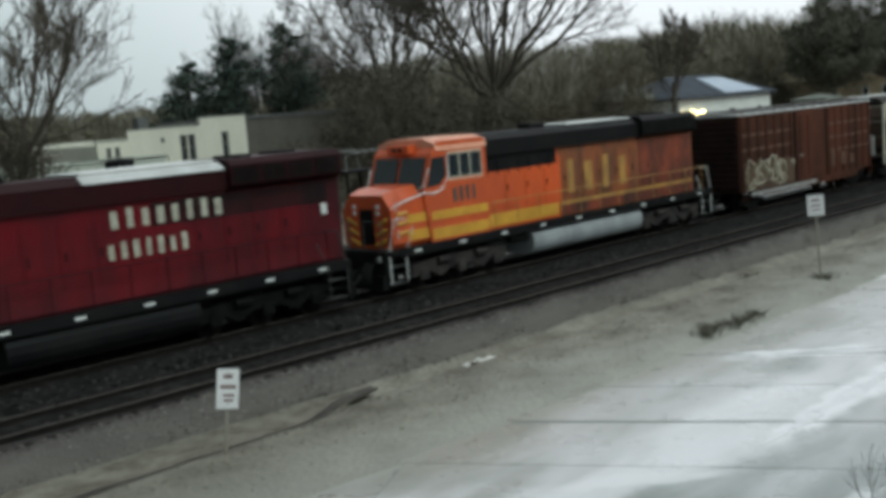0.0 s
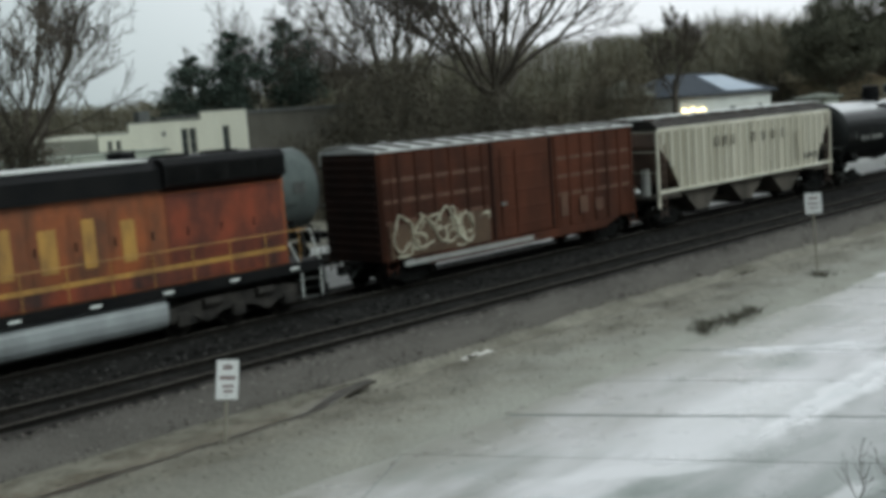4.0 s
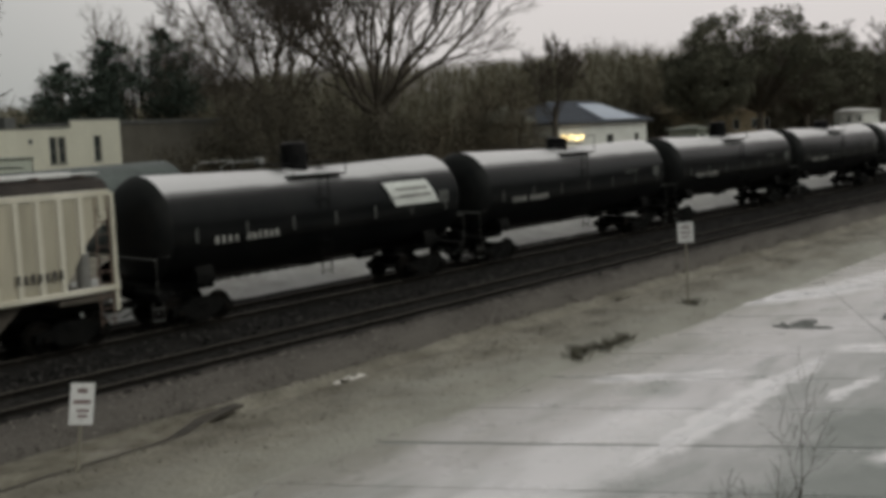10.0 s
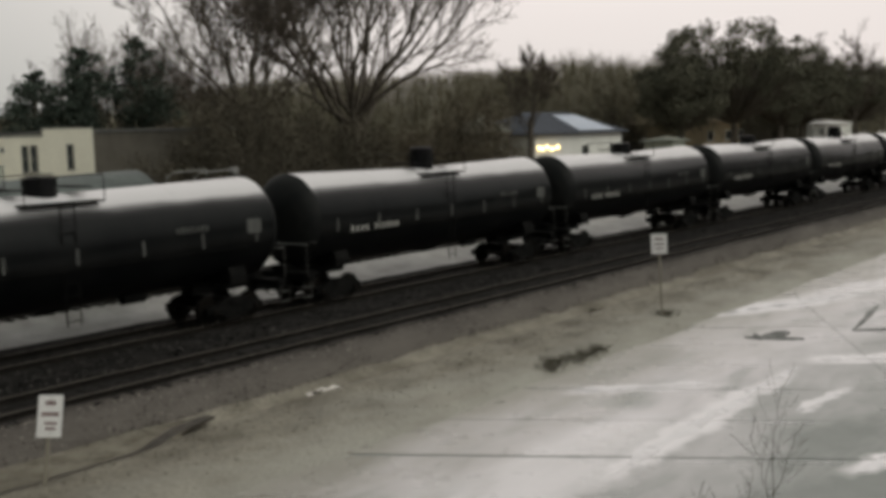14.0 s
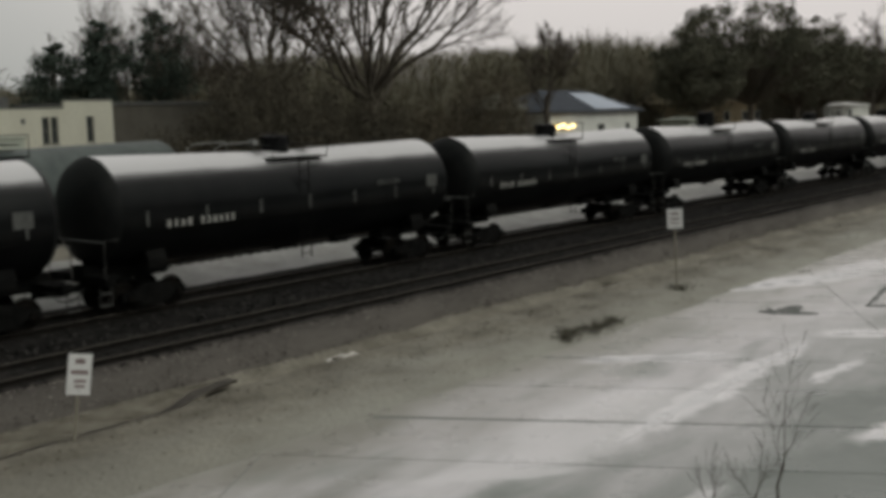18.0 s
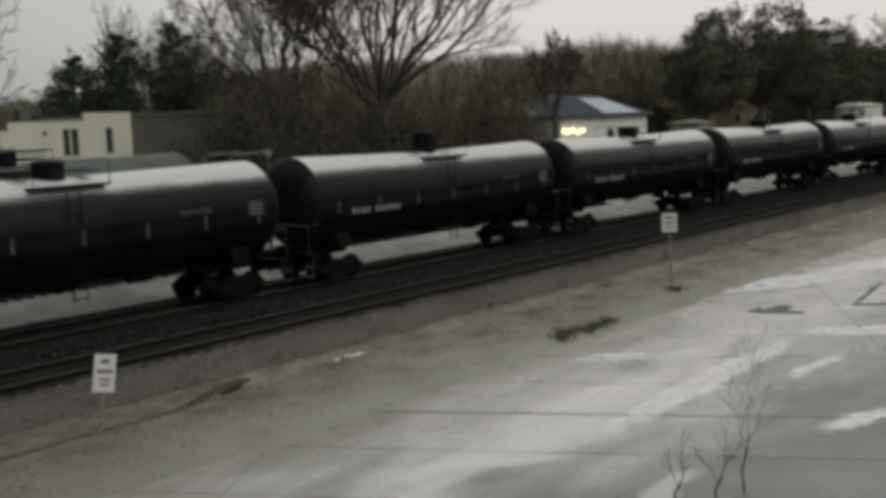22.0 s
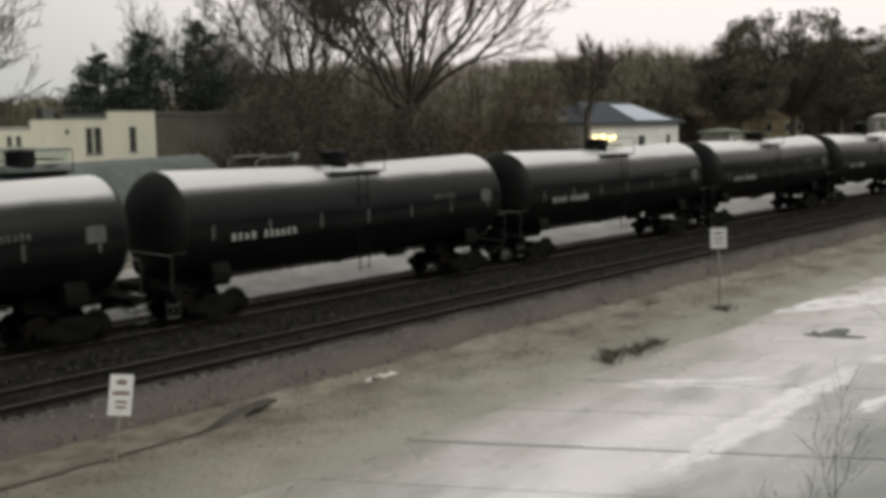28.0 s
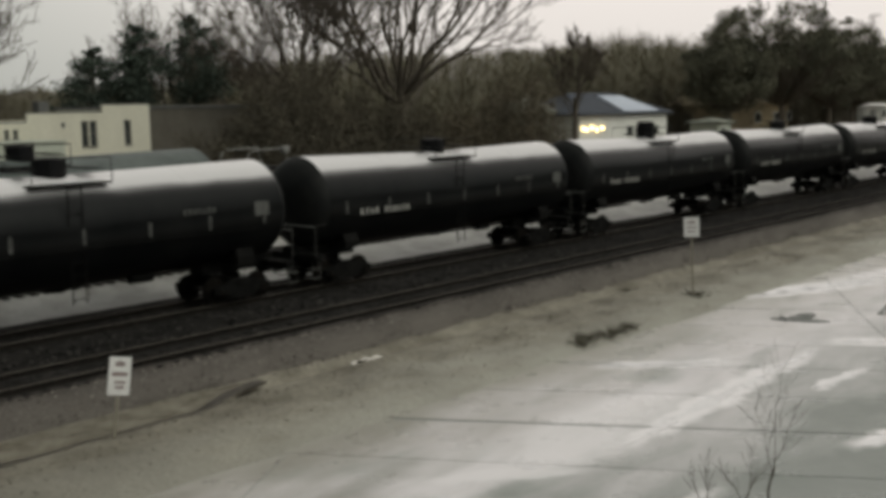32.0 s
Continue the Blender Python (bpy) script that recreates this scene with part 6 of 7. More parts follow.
bare_tree(66.8, 32.8, 26, 5, "tall wide-crowned bare tree with bowed limbs and fine twigs", 7.6, 20, 14.0, 0.5)
bare_tree(56.8, 34.0, 22, 11, "bare tree with upright branches behind the yard", 7.0, 13, 8.0, 0.4)
bare_tree(23.2, 27, 17, 21, "large bare tree with hanging fine twigs", 4.0, 9, 7.5, 0.4)
bare_tree(84.6, 27, 14.2, 31, "slim bare tree with a straight dark trunk", 7.0, 6, 2.6, 0.27)
for x, y, h, seed in ((60.2, 60, 16.0, 41), (64.4, 61, 15.4, 42), (67.0, 60, 16.2, 43), (69.6, 62, 14.8, 44), (55.0, 61, 11.8, 45), (72.0, 60, 15.0, 46)):
    bare_tree(x, y, h, seed, "slender bare tree behind the pines", 6.5, 7, 3.2, 0.2, 3)
bare_tree(222, 40, 20, 33, "bare tree at the edge of the far woods", 7.0, 7, 6.0, 0.35)
bare_tree(205, 44, 20.5, 34, "bare tree at the edge of the far woods", 7.0, 7, 6.5, 0.35)
for i, (x, y, h) in enumerate(((59.5, 60, 15.8), (63.5, 62, 14.5), (67.5, 58, 15.8), (72.0, 59, 15.0), (75.5, 60, 14.2), (69.5, 50, 12.5), (64.5, 47, 11.0), (86, 52, 13.0))):
    bare_tree(x, y, h, 50 + i, "slender bare tree behind the buildings", h * 0.42, 5, h * 0.13, 0.18, 3)
pine(62.6, 56, 15.0, 3, 4.6)
pine(57.0, 57, 13.8, 4, 4.2)
pine(52.4, 57, 11.6, 6, 4.2)
pine(54.6, 54, 10.6, 8, 3.0, conical=True)
brush("evergreen_thicket", "dark dense evergreen thicket beside the yard", 49.5, 27, 5.0, 3.8, 10.6, 61, M["brush"], 32000, 0.11, 70)
brush("evergreen_thicket", "dark dense evergreen thicket beside the yard", 56.5, 30, 6.0, 3.8, 10.8, 62, M["brush"], 32000, 0.11, 70)
brush("evergreen_thicket", "dark dense evergreen thicket beside the yard", 63.5, 30, 5.6, 3.4, 7.6, 67, M["brush"], 32000, 0.11, 70)
brush("rounded_bush", "large rounded brown winter bush", 75.5, 27, 5.4, 4.6, 9.6, 63, M["brush_brown"], 40000, 0.105, 110)
brush("rounded_bush", "large rounded brown winter bush", 68.5, 29.4, 5.2, 3.2, 6.6, 64, M["brush_brown"], 30000, 0.11, 80)
brush("low_thicket", "dark low thicket under the bare tree", 20.6, 27, 6.0, 3.4, 9.6, 65, M["brush"], 32000, 0.11, 70)
brush("low_thicket", "dark low thicket against the brown building", 45.5, 32, 2.8, 1.8, 5.2, 66, M["brush"], 12000, 0.11, 36)
brush("low_thicket", "dark low thicket against the brown building", 50.0, 34, 2.6, 1.8, 6.0, 70, M["brush"], 12000, 0.11, 36)
brush("low_thicket", "dark low thicket at the foot of the bare tree", 61.5, 24.0, 6.0, 1.8, 4.4, 69, M["brush"], 15000, 0.11, 44)
brush("low_thicket", "dark low thicket behind the loading platform", 40.0, 24, 3.2, 1.8, 4.6, 68, M["brush"], 15000, 0.11, 40)


brush("low_thicket", "dark low thicket behind the cream building", 57.0, 52, 9.0, 3.0, 7.0, 76, M["brush"], 24000, 0.14, 60)
brush("low_thicket", "dark undergrowth below the oaks", 143.0, 50, 9.0, 4.0, 8.0, 77, M["brush"], 16000, 0.2, 44)
brush("low_thicket", "dark undergrowth below the oaks", 186.0, 49, 12.0, 4.0, 8.5, 78, M["brush"], 18000, 0.22, 50)
brush("low_thicket", "dark undergrowth below the oaks", 212.0, 52, 12.0, 4.0, 9.0, 79, M["brush"], 18000, 0.22, 50)


def oak(x, y, height, rad, seed):
    rnd = random.Random(seed)
    root = thing("oak_tree", "broad dark oak still holding dull leaves", "tree", "oaks by the far houses", x, y, land(x, y))
    wood, lv = Mesher(), Mesher()
    wood.tube([(0, 0, -0.3), (0.2, 0, height * 0.22), (0.1, 0.3, height * 0.5)], [0.6, 0.45, 0.25], 8)
    for i in range(230):
        d = Vector((rnd.gauss(0, 1), rnd.gauss(0, 1), rnd.gauss(0, 0.8))).normalized() * rnd.uniform(0.45, 1.0)
        c = Vector((d.x * rad, d.y * rad, height * 0.62 + d.z * height * 0.36))
        w = noise.noise((c.x * 0.12, c.y * 0.12, c.z * 0.2 + seed))
        if w < -0.18:
            continue
        wood.tube([(0, 0, height * 0.25), tuple(c * 0.55 + Vector((0, 0, height * 0.12))), tuple(c)], [0.16, 0.09, 0.03], 4, False)
        leaves(lv, c, rnd.uniform(0.9, 2.3), 130, 0.25, rnd, 0.7)
    part("trunk", wood, M["bark"], root)
    part("crown", lv, M["oak_leaf"], root)


oak(157, 38, 21.4, 13, 71)
oak(143, 40, 17.5, 6.5, 74)
oak(176, 38, 19.6, 11.0, 72)
oak(200, 43, 18.0, 11.5, 75)
oak(236, 44, 19, 12.0, 73)


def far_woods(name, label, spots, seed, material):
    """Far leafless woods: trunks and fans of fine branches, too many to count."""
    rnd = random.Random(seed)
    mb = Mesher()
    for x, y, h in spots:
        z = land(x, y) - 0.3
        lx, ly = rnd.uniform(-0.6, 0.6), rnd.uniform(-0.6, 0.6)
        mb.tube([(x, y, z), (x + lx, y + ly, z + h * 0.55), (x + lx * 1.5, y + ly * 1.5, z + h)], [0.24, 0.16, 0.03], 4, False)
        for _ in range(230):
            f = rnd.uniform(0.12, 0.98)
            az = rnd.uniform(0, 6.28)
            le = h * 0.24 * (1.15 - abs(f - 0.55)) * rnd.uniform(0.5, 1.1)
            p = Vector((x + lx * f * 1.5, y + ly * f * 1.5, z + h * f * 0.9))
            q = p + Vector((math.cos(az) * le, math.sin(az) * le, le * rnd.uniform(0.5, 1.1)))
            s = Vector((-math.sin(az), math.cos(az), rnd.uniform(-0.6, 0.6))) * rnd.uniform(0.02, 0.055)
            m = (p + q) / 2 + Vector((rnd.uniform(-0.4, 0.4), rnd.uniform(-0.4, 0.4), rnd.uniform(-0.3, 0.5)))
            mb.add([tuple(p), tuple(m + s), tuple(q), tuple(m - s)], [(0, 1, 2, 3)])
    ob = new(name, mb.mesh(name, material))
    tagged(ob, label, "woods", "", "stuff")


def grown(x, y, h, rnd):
    """Caps a tree's height by its bearing, to fit the skyline in the camera's view."""
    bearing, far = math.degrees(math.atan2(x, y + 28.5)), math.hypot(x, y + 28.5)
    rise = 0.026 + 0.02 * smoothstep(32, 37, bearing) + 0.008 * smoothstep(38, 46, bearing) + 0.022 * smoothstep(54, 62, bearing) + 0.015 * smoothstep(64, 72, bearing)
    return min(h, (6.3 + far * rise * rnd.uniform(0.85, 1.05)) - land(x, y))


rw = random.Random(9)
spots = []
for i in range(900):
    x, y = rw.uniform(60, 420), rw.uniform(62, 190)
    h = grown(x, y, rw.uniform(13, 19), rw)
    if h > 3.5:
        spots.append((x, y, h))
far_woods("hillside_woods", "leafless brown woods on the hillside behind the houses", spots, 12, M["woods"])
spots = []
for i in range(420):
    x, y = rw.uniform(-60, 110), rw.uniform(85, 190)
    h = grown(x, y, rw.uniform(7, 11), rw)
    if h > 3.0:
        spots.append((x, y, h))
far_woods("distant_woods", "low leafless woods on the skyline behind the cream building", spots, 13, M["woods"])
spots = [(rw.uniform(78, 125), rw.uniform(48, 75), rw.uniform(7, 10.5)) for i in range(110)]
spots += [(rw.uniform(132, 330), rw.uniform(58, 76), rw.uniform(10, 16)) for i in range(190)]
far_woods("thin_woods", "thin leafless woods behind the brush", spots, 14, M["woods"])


# ---- buildings ----
def wall_with_windows(mb, x0, x1, y, z0, z1, holes, t=0.25):
    """A wall along x, in one piece, with openings right through it; holes are (x0, x1, z0, z1)."""
    xs = sorted({x0, x1, *[h[0] for h in holes], *[h[1] for h in holes]})
    zs = sorted({z0, z1, *[h[2] for h in holes], *[h[3] for h in holes]})
    nx, nz = len(xs), len(zs)

    def solid(i, k):
        if not (0 <= i < nx - 1 and 0 <= k < nz - 1):
            return False
        cx, cz = (xs[i] + xs[i + 1]) / 2, (zs[k] + zs[k + 1]) / 2
        return not any(h[0] < cx < h[1] and h[2] < cz < h[3] for h in holes)

    verts = [(x, yy, z) for yy in (y, y + t) for z in zs for x in xs]
    n = nx * nz
    faces = []
    for k in range(nz - 1):
        for i in range(nx - 1):
            if not solid(i, k):
                continue
            p, q, r, w = k * nx + i, k * nx + i + 1, (k + 1) * nx + i + 1, (k + 1) * nx + i
            faces += [(p, q, r, w), (p + n, w + n, r + n, q + n)]
            for gone, (u, v) in ((not solid(i, k - 1), (p, q)), (not solid(i + 1, k), (q, r)), (not solid(i, k + 1), (r, w)), (not solid(i - 1, k), (w, p))):
                if gone:
                    faces.append((u, u + n, v + n, v))
    mb.add(verts, faces)


def window(root, x0, x1, y, z0, z1, bars=1):
    g = Mesher()
    g.box(x0, x1, y + 0.1, y + 0.13, z0, z1, 0.004)
    w = part("window", g, M["window"], root)
    f = Mesher()
    for q in ((x0, x1, z1 - 0.07, z1), (x0, x1, z0, z0 + 0.07), (x0, x0 + 0.07, z0 + 0.07, z1 - 0.07), (x1 - 0.07, x1, z0 + 0.07, z1 - 0.07), (x0 + 0.07, x1 - 0.07, (z0 + z1) / 2 - 0.03, (z0 + z1) / 2 + 0.03)):
        f.box(q[0], q[1], y + 0.06, y + 0.15, q[2], q[3], 0.004)
    part("window_frame", f, M["frame"], w)
    s = Mesher()
    s.box(x0 - 0.08, x1 + 0.08, y - 0.06, y + 0.1, z0 - 0.08, z0 - 0.002, 0.01)
    part("sill", s, M["frame"], w)


def cream_building():
    root = thing("cream_building", "cream flat-roofed masonry building with a stepped parapet", "building", "", 0, 0, 0)
    y, zb = 36.0, 0.0
    holes = [(38.45, 38.98, 4.2, 5.95), (39.08, 39.62, 4.2, 5.95), (41.75, 42.3, 4.25, 5.95), (33.0, 33.35, 4.9, 5.5), (33.6, 33.95, 4.9, 5.5)]
    mb = Mesher()
    for a, b, top in ((40.1, 43.85, 7.0), (34.6, 40.1, 6.5), (32.4, 34.6, 5.9)):
        wall_with_windows(mb, a, b, y, zb, top, [h for h in holes if a <= h[0] < b])
    part("front_wall", mb, M["cream_wall"], root)
    mb = Mesher()
    mb.box(43.6, 43.85, y + 0.252, y + 12, zb, 6.7, 0.01)
    part("side_wall", mb, M["cream_wall"], root)
    mb = Mesher()
    mb.box(32.4, 32.65, y + 0.252, y + 12, zb, 5.7, 0.01)
    part("side_wall", mb, M["cream_wall"], root)
    mb = Mesher()
    mb.box(32.652, 43.598, y + 11.7, y + 11.95, zb, 6.0, 0.01)
    part("back_wall", mb, M["cream_wall"], root)
    mb = Mesher()
    mb.box(32.66, 43.59, y + 0.26, y + 11.69, 5.35, 5.6, 0.01)
    part("roof", mb, M["roof_dark"], root)
    for a, b, top in ((40.05, 43.92, 7.0), (34.55, 40.04, 6.5), (32.33, 34.54, 5.9)):
        c = Mesher()
        c.box(a, b, y - 0.06, y + 0.31, top + 0.002, top + 0.09, 0.02)
        part("parapet_cap", c, M["frame"], root)
    for h in holes:
        window(root, h[0], h[1], y, h[2], h[3])
    v = Mesher()
    v.box(37.0, 37.25, y - 0.05, y - 0.001, 5.55, 5.85, 0.01)
    part("wall_vent", v, M["roof_dark"], root)
    ch = Mesher()
    ch.box(36.0, 36.8, y + 1.0, y + 1.8, 5.6, 7.3, 0.03)
    part("chimney", ch, M["roof_dark"], root, "dark square roof stack")


def annex():
    root = thing("annex", "low pale green flat-roofed annex", "building")
    mb = Mesher()
    mb.box(4, 35.0, 32.2, 35.7, -0.2, 4.7, 0.03)
    part("wall", mb, M["green_wall"], root)
    mb = Mesher()
    mb.box(3.9, 35.1, 32.1, 35.8, 4.702, 4.82, 0.02)
    part("roof", mb, M["green_wall"], root)


def brown_building():
    root = thing("brown_building", "low dull brown flat-roofed building", "building")
    mb = Mesher()
    mb.box(44.6, 62, 40, 50, 0, 6.7, 0.05)
    part("wall", mb, M["brown_wall"], root)
    mb = Mesher()
    mb.box(44.5, 62.1, 39.9, 50.1, 6.702, 6.95, 0.03)
    part("roof", mb, M["roof_dark"], root)


def hip_roof(root, name, x0, x1, y0, y1, z0, z1, inset, material, label=""):
    ym = (y0 + y1) / 2
    mb = Mesher()
    mb.add([(x0, y0, z0), (x1, y0, z0), (x1, y1, z0), (x0, y1, z0), (x0 + inset, ym, z1), (x1 - inset, ym, z1),
            (x0, y0, z0 - 0.18), (x1, y0, z0 - 0.18), (x1, y1, z0 - 0.18), (x0, y1, z0 - 0.18)],
           [(0, 1, 5, 4), (2, 3, 4, 5), (1, 2, 5), (3, 0, 4), (6, 9, 8, 7), (0, 6, 7, 1), (1, 7, 8, 2), (2, 8, 9, 3), (3, 9, 6, 0)])
    return part(name, mb, material, root, label)


def white_house():
    root = thing("white_house", "white house with a blue-grey hipped roof and warm wall lamps", "house")
    x0, x1, y0, y1 = 94.0, 112.2, 32.0, 41.0
    zb = 0.2
    mb = Mesher()
    holes = [(103.4, 104.8, 3.0, 4.0), (109.5, 110.4, 3.0, 4.0)]
    wall_with_windows(mb, x0, x1, y0, zb, 5.3, holes)
    mb.box(x0, x0 + 0.25, y0 + 0.252, y1, zb, 5.3, 0.01)
    mb.box(x1 - 0.25, x1, y0 + 0.252, y1, zb, 5.3, 0.01)
    mb.box(x0 + 0.252, x1 - 0.252, y1 - 0.25, y1, zb, 5.3, 0.01)
    part("wall", mb, M["house_white"], root)
    for h in holes:
        window(root, h[0], h[1], y0, h[2], h[3])
    hip_roof(root, "roof", 93.4, 112.8, 31.4, 41.6, 5.5, 7.75, 5.2, M["slate"])
    g = Mesher()
    g.add([(102.4, 31.6, 5.66), (110.0, 31.6, 5.66), (107.8, 35.4, 7.42), (102.9, 35.4, 7.42), (102.4, 31.75, 5.6), (110.0, 31.75, 5.6), (107.8, 35.5, 7.35), (102.9, 35.5, 7.35)],
          [(0, 1, 2, 3), (4, 7, 6, 5), (0, 4, 5, 1), (1, 5, 6, 2), (2, 6, 7, 3), (3, 7, 4, 0)])
    part("dormer_roof", g, M["metal_roof"], root, "pale blue metal roof panel")
    root.location = (-1.2, 0, 0)
    for x, z in ((94.6, 4.0), (95.3, 3.85), (96.2, 4.05), (97.2, 3.8), (98.2, 3.95)):
        l = Mesher()
        l.lathe([(x - 0.16, 0.02), (x - 0.12, 0.12), (x, 0.17), (x + 0.12, 0.12), (x + 0.16, 0.02)], 31.86, z, 10)
        part("wall_lamp", l, M["porch_lamp"], root, "small warm wall lamp", 40)


def simple_house(name, label, x0, x1, y0, y1, zb, zt, zr, wall, roof, wins, lit=False):
    root = thing(name, label, "house")
    mb = Mesher()
    mb.box(x0, x1, y0, y1, zb, zt, 0.03)
    part("wall", mb, wall, root)
    hip_roof(root, "roof", x0 - 0.5, x1 + 0.5, y0 - 0.5, y1 + 0.5, zt + 0.2, zr, (y1 - y0) * 0.4, roof)
    for a, b, c, d in wins:
        g = Mesher()
        g.box(a, b, y0 - 0.05, y0 - 0.002, c, d, 0.01)
        w = part("window", g, M["window"], root)
        f = Mesher()
        for q in ((a - 0.12, b + 0.12, d, d + 0.12), (a - 0.12, b + 0.12, c - 0.12, c), (a - 0.12, a, c, d), (b, b + 0.12, c, d)):
            f.box(q[0], q[1], y0 - 0.09, y0 - 0.004, q[2], q[3], 0.01)
        part("window_frame", f, M["house_white"], w)


# unseen walls, added so that the tank sides reflect something dark
reflected_wall = Mesher().box(20, 460, -66, -65, -1.2, 14.5, 0.05)
reflected_wall_east = Mesher().box(125, 126, -64.9, -14, -1.2, 22, 0.05)
structure("wall_east", reflected_wall_east, M["brown_wall"], "unseen dark wall added east for reflections in the tank cars")
structure("wall_south", reflected_wall, M["brown_wall"], "unseen dark wall added south for reflections in the tank cars")
cream_building()
annex()
brown_building()
white_house()
simple_house("pale_shed", "small pale shed beside the white house", 88.4, 92.0, 35, 39, 0.2, 5.6, 7.4, M["dim_shed"], M["dim_shed"], [(89.6, 90.4, 3.6, 4.6)])
simple_house("tan_house", "tan house with a broad hipped roof and pale windows", 152, 174, 44, 54, 0.0, 5.9, 9.6, M["tan"], M["tan"], [(161, 163, 3.2, 4.6), (168, 170, 3.2, 4.6), (173, 175, 3.2, 4.6)])
simple_house("pale_garage", "low pale garage near the utility pole", 130, 134, 35, 39, 0.0, 3.7, 4.4, M["green_wall"], M["dim_shed"], [(131, 132, 2.6, 3.2)])
simple_house("distant_white_house", "distant white low house", 232, 258, 52, 60, -0.4, 4.8, 5.6, M["house_white"], M["roof_pale"], [(236, 239, 2.6, 4.2), (243, 246, 2.6, 4.2)])


def utility_pole(x, y, h, lean):
    root = thing("utility_pole", "weathered grey timber utility pole with a crossarm", "pole", "", x, y, land(x, y))
    p = Mesher()
    p.tube([(0, 0, -0.4), (lean * 0.5, 0, h * 0.5), (lean, 0, h)], [0.17, 0.15, 0.11], 10)
    pole = part("pole", p, M["wood_pole"], root, smooth=40)
    c = Mesher()
    c.box(lean - 1.1, lean + 1.1, -0.2, -0.08, h - 0.7, h - 0.58, 0.01)
    part("crossarm", c, M["wood_pole"], root)
    for dx in (-0.95, -0.4, 0.4, 0.95):
        i = Mesher()
        i.cyl((lean + dx, -0.14, h - 0.58), (lean + dx, -0.14, h - 0.4), 0.05, 0.03, 8)
        part("insulator", i, M["grey_panel"], root)


utility_pole(148.4, 42, 10.0, -0.5)
utility_pole(24.4, 26.5, 6.0, 0.1)


def loading_platform():
    root = thing("loading_platform", "steel loading platform with pale railings", "platform", "", 0, 0, -0.5)
    d = Mesher()
    d.box(33.0, 35.8, 12.0, 14.2, 4.0, 4.12, 0.02)
    part("deck", d, M["dark"], root)
    for x in (33.2, 35.6):
        for y in (12.15, 14.05):
            q = Mesher()
            q.cyl((x, y, 0), (x, y, 4.0), 0.07, n=8)
            part("leg", q, M["dark"], root)
    for y in (12.05, 14.15):
        grab(root, "railing", [(33.1, y, 4.12), (33.1, y, 4.8), (33.5, y, 5.0), (35.5, y, 5.05), (35.7, y, 4.12)], 0.04, M["pale_steel"])
    t = Mesher()
    t.box(35.35, 35.75, 11.9, 12.3, 4.8, 5.15, 0.05)
    part("lamp_housing", t, M["pale_steel"], root, "pale lamp housing at the corner")


loading_platform()


# ---- trackside signs, litter, plants ----
def trackside_sign(x, y, bottom, top, width, face, lean, label, rows):
    root = thing("trackside_sign", label, "sign", "trackside signs", x, y, land(x, y))
    root.rotation_euler = Euler((0, radians(lean), radians(face)))
    g = -land(x, y)
    p = Mesher()
    p.box(-0.035, 0.035, -0.03, 0.0, -0.3, top + g - 0.05, 0.008)
    part("post", p, M["post"], root)
    s = Mesher()
    b, t = bottom + g, top + g
    s.prism([(-width / 2, b), (width / 2, b), (width / 2, t), (-width / 2, t)], -0.05, -0.032)
    plate = part("plate", s, M["sign"], root, "white rectangular plate")
    for f0, f1, w, dx in rows:
        k = Mesher()
        k.box(-width * w / 2 + dx, width * w / 2 + dx, -0.055, -0.0485, b + (t - b) * f0, b + (t - b) * f1, 0.001)
        part("print_bar", k, M["sign_red"], plate)
    for f in (0.1, 0.9):
        k = Mesher()
        k.cyl((0, -0.058, b + (t - b) * f), (0, -0.048, b + (t - b) * f), 0.016, n=8)
        part("bolt", k, M["pale_steel"], plate)


trackside_sign(11.82, -9.1, 0.29, 1.15, 0.47, -28, 7.5, "white notice with dark print bars on a thin post", [(0.76, 0.87, 0.42, 0.0), (0.5, 0.6, 0.72, 0.0), (0.3, 0.37, 0.5, 0.02), (0.17, 0.24, 0.42, 0.02)])
trackside_sign(35.3, -11.0, 1.53, 2.25, 0.56, -60, -1.8, "pale notice on a tall thin post at the lot's edge", [(0.7, 0.8, 0.5, 0.0), (0.45, 0.53, 0.6, 0.0), (0.25, 0.31, 0.5, 0.0)])


def ditch_water():
    mb = Mesher()
    outline = []
    for i in range(61):
        x = -30 + 47.3 * i / 60
        outline.append((x, -8.75 + 0.12 * noise.noise((x * 0.8, 2, 0)) + 1.3 * smoothstep(14.5, 17.4, x)))
    for i in range(61):
        x = 17.3 - 47.3 * i / 60
        outline.append((x, -6.5 + 0.12 * noise.noise((x * 1.1, 5, 0)) - 0.8 * smoothstep(15, 17.4, x)))
    mb.prism(outline, -0.92, -0.84, "z")
    structure("water", mb, M["water"], "shallow brown water standing in the ditch")


ditch_water()


def wet_rim():
    """A dark wet line where the puddle meets the gravel."""
    mb = Mesher()
    n = 90
    for i in range(n + 1):
        x = -6 + 23.5 * i / n
        y = -8.62 + 0.14 * noise.noise((x * 0.8, 2, 0)) + 1.25 * smoothstep(14.0, 17.4, x)
        w = 0.21 + 0.08 * noise.noise((x * 1.7, 8, 0))
        for v in (-w, w):
            mb.v.append((x, y + v, max(land(x, y + v), -0.838) + 0.012))
        for v in (-w, w):
            mb.v.append((x, y + v, max(land(x, y + v), -0.838) - 0.05))
    for i in range(n):
        o = 4 * i
        mb.f += [(o, o + 4, o + 5, o + 1), (o + 2, o + 3, o + 7, o + 6), (o, o + 2, o + 6, o + 4), (o + 1, o + 5, o + 7, o + 3)]
    structure("trim", mb, M["mud"], "dark wet mud along the edge of the puddle")


wet_rim()


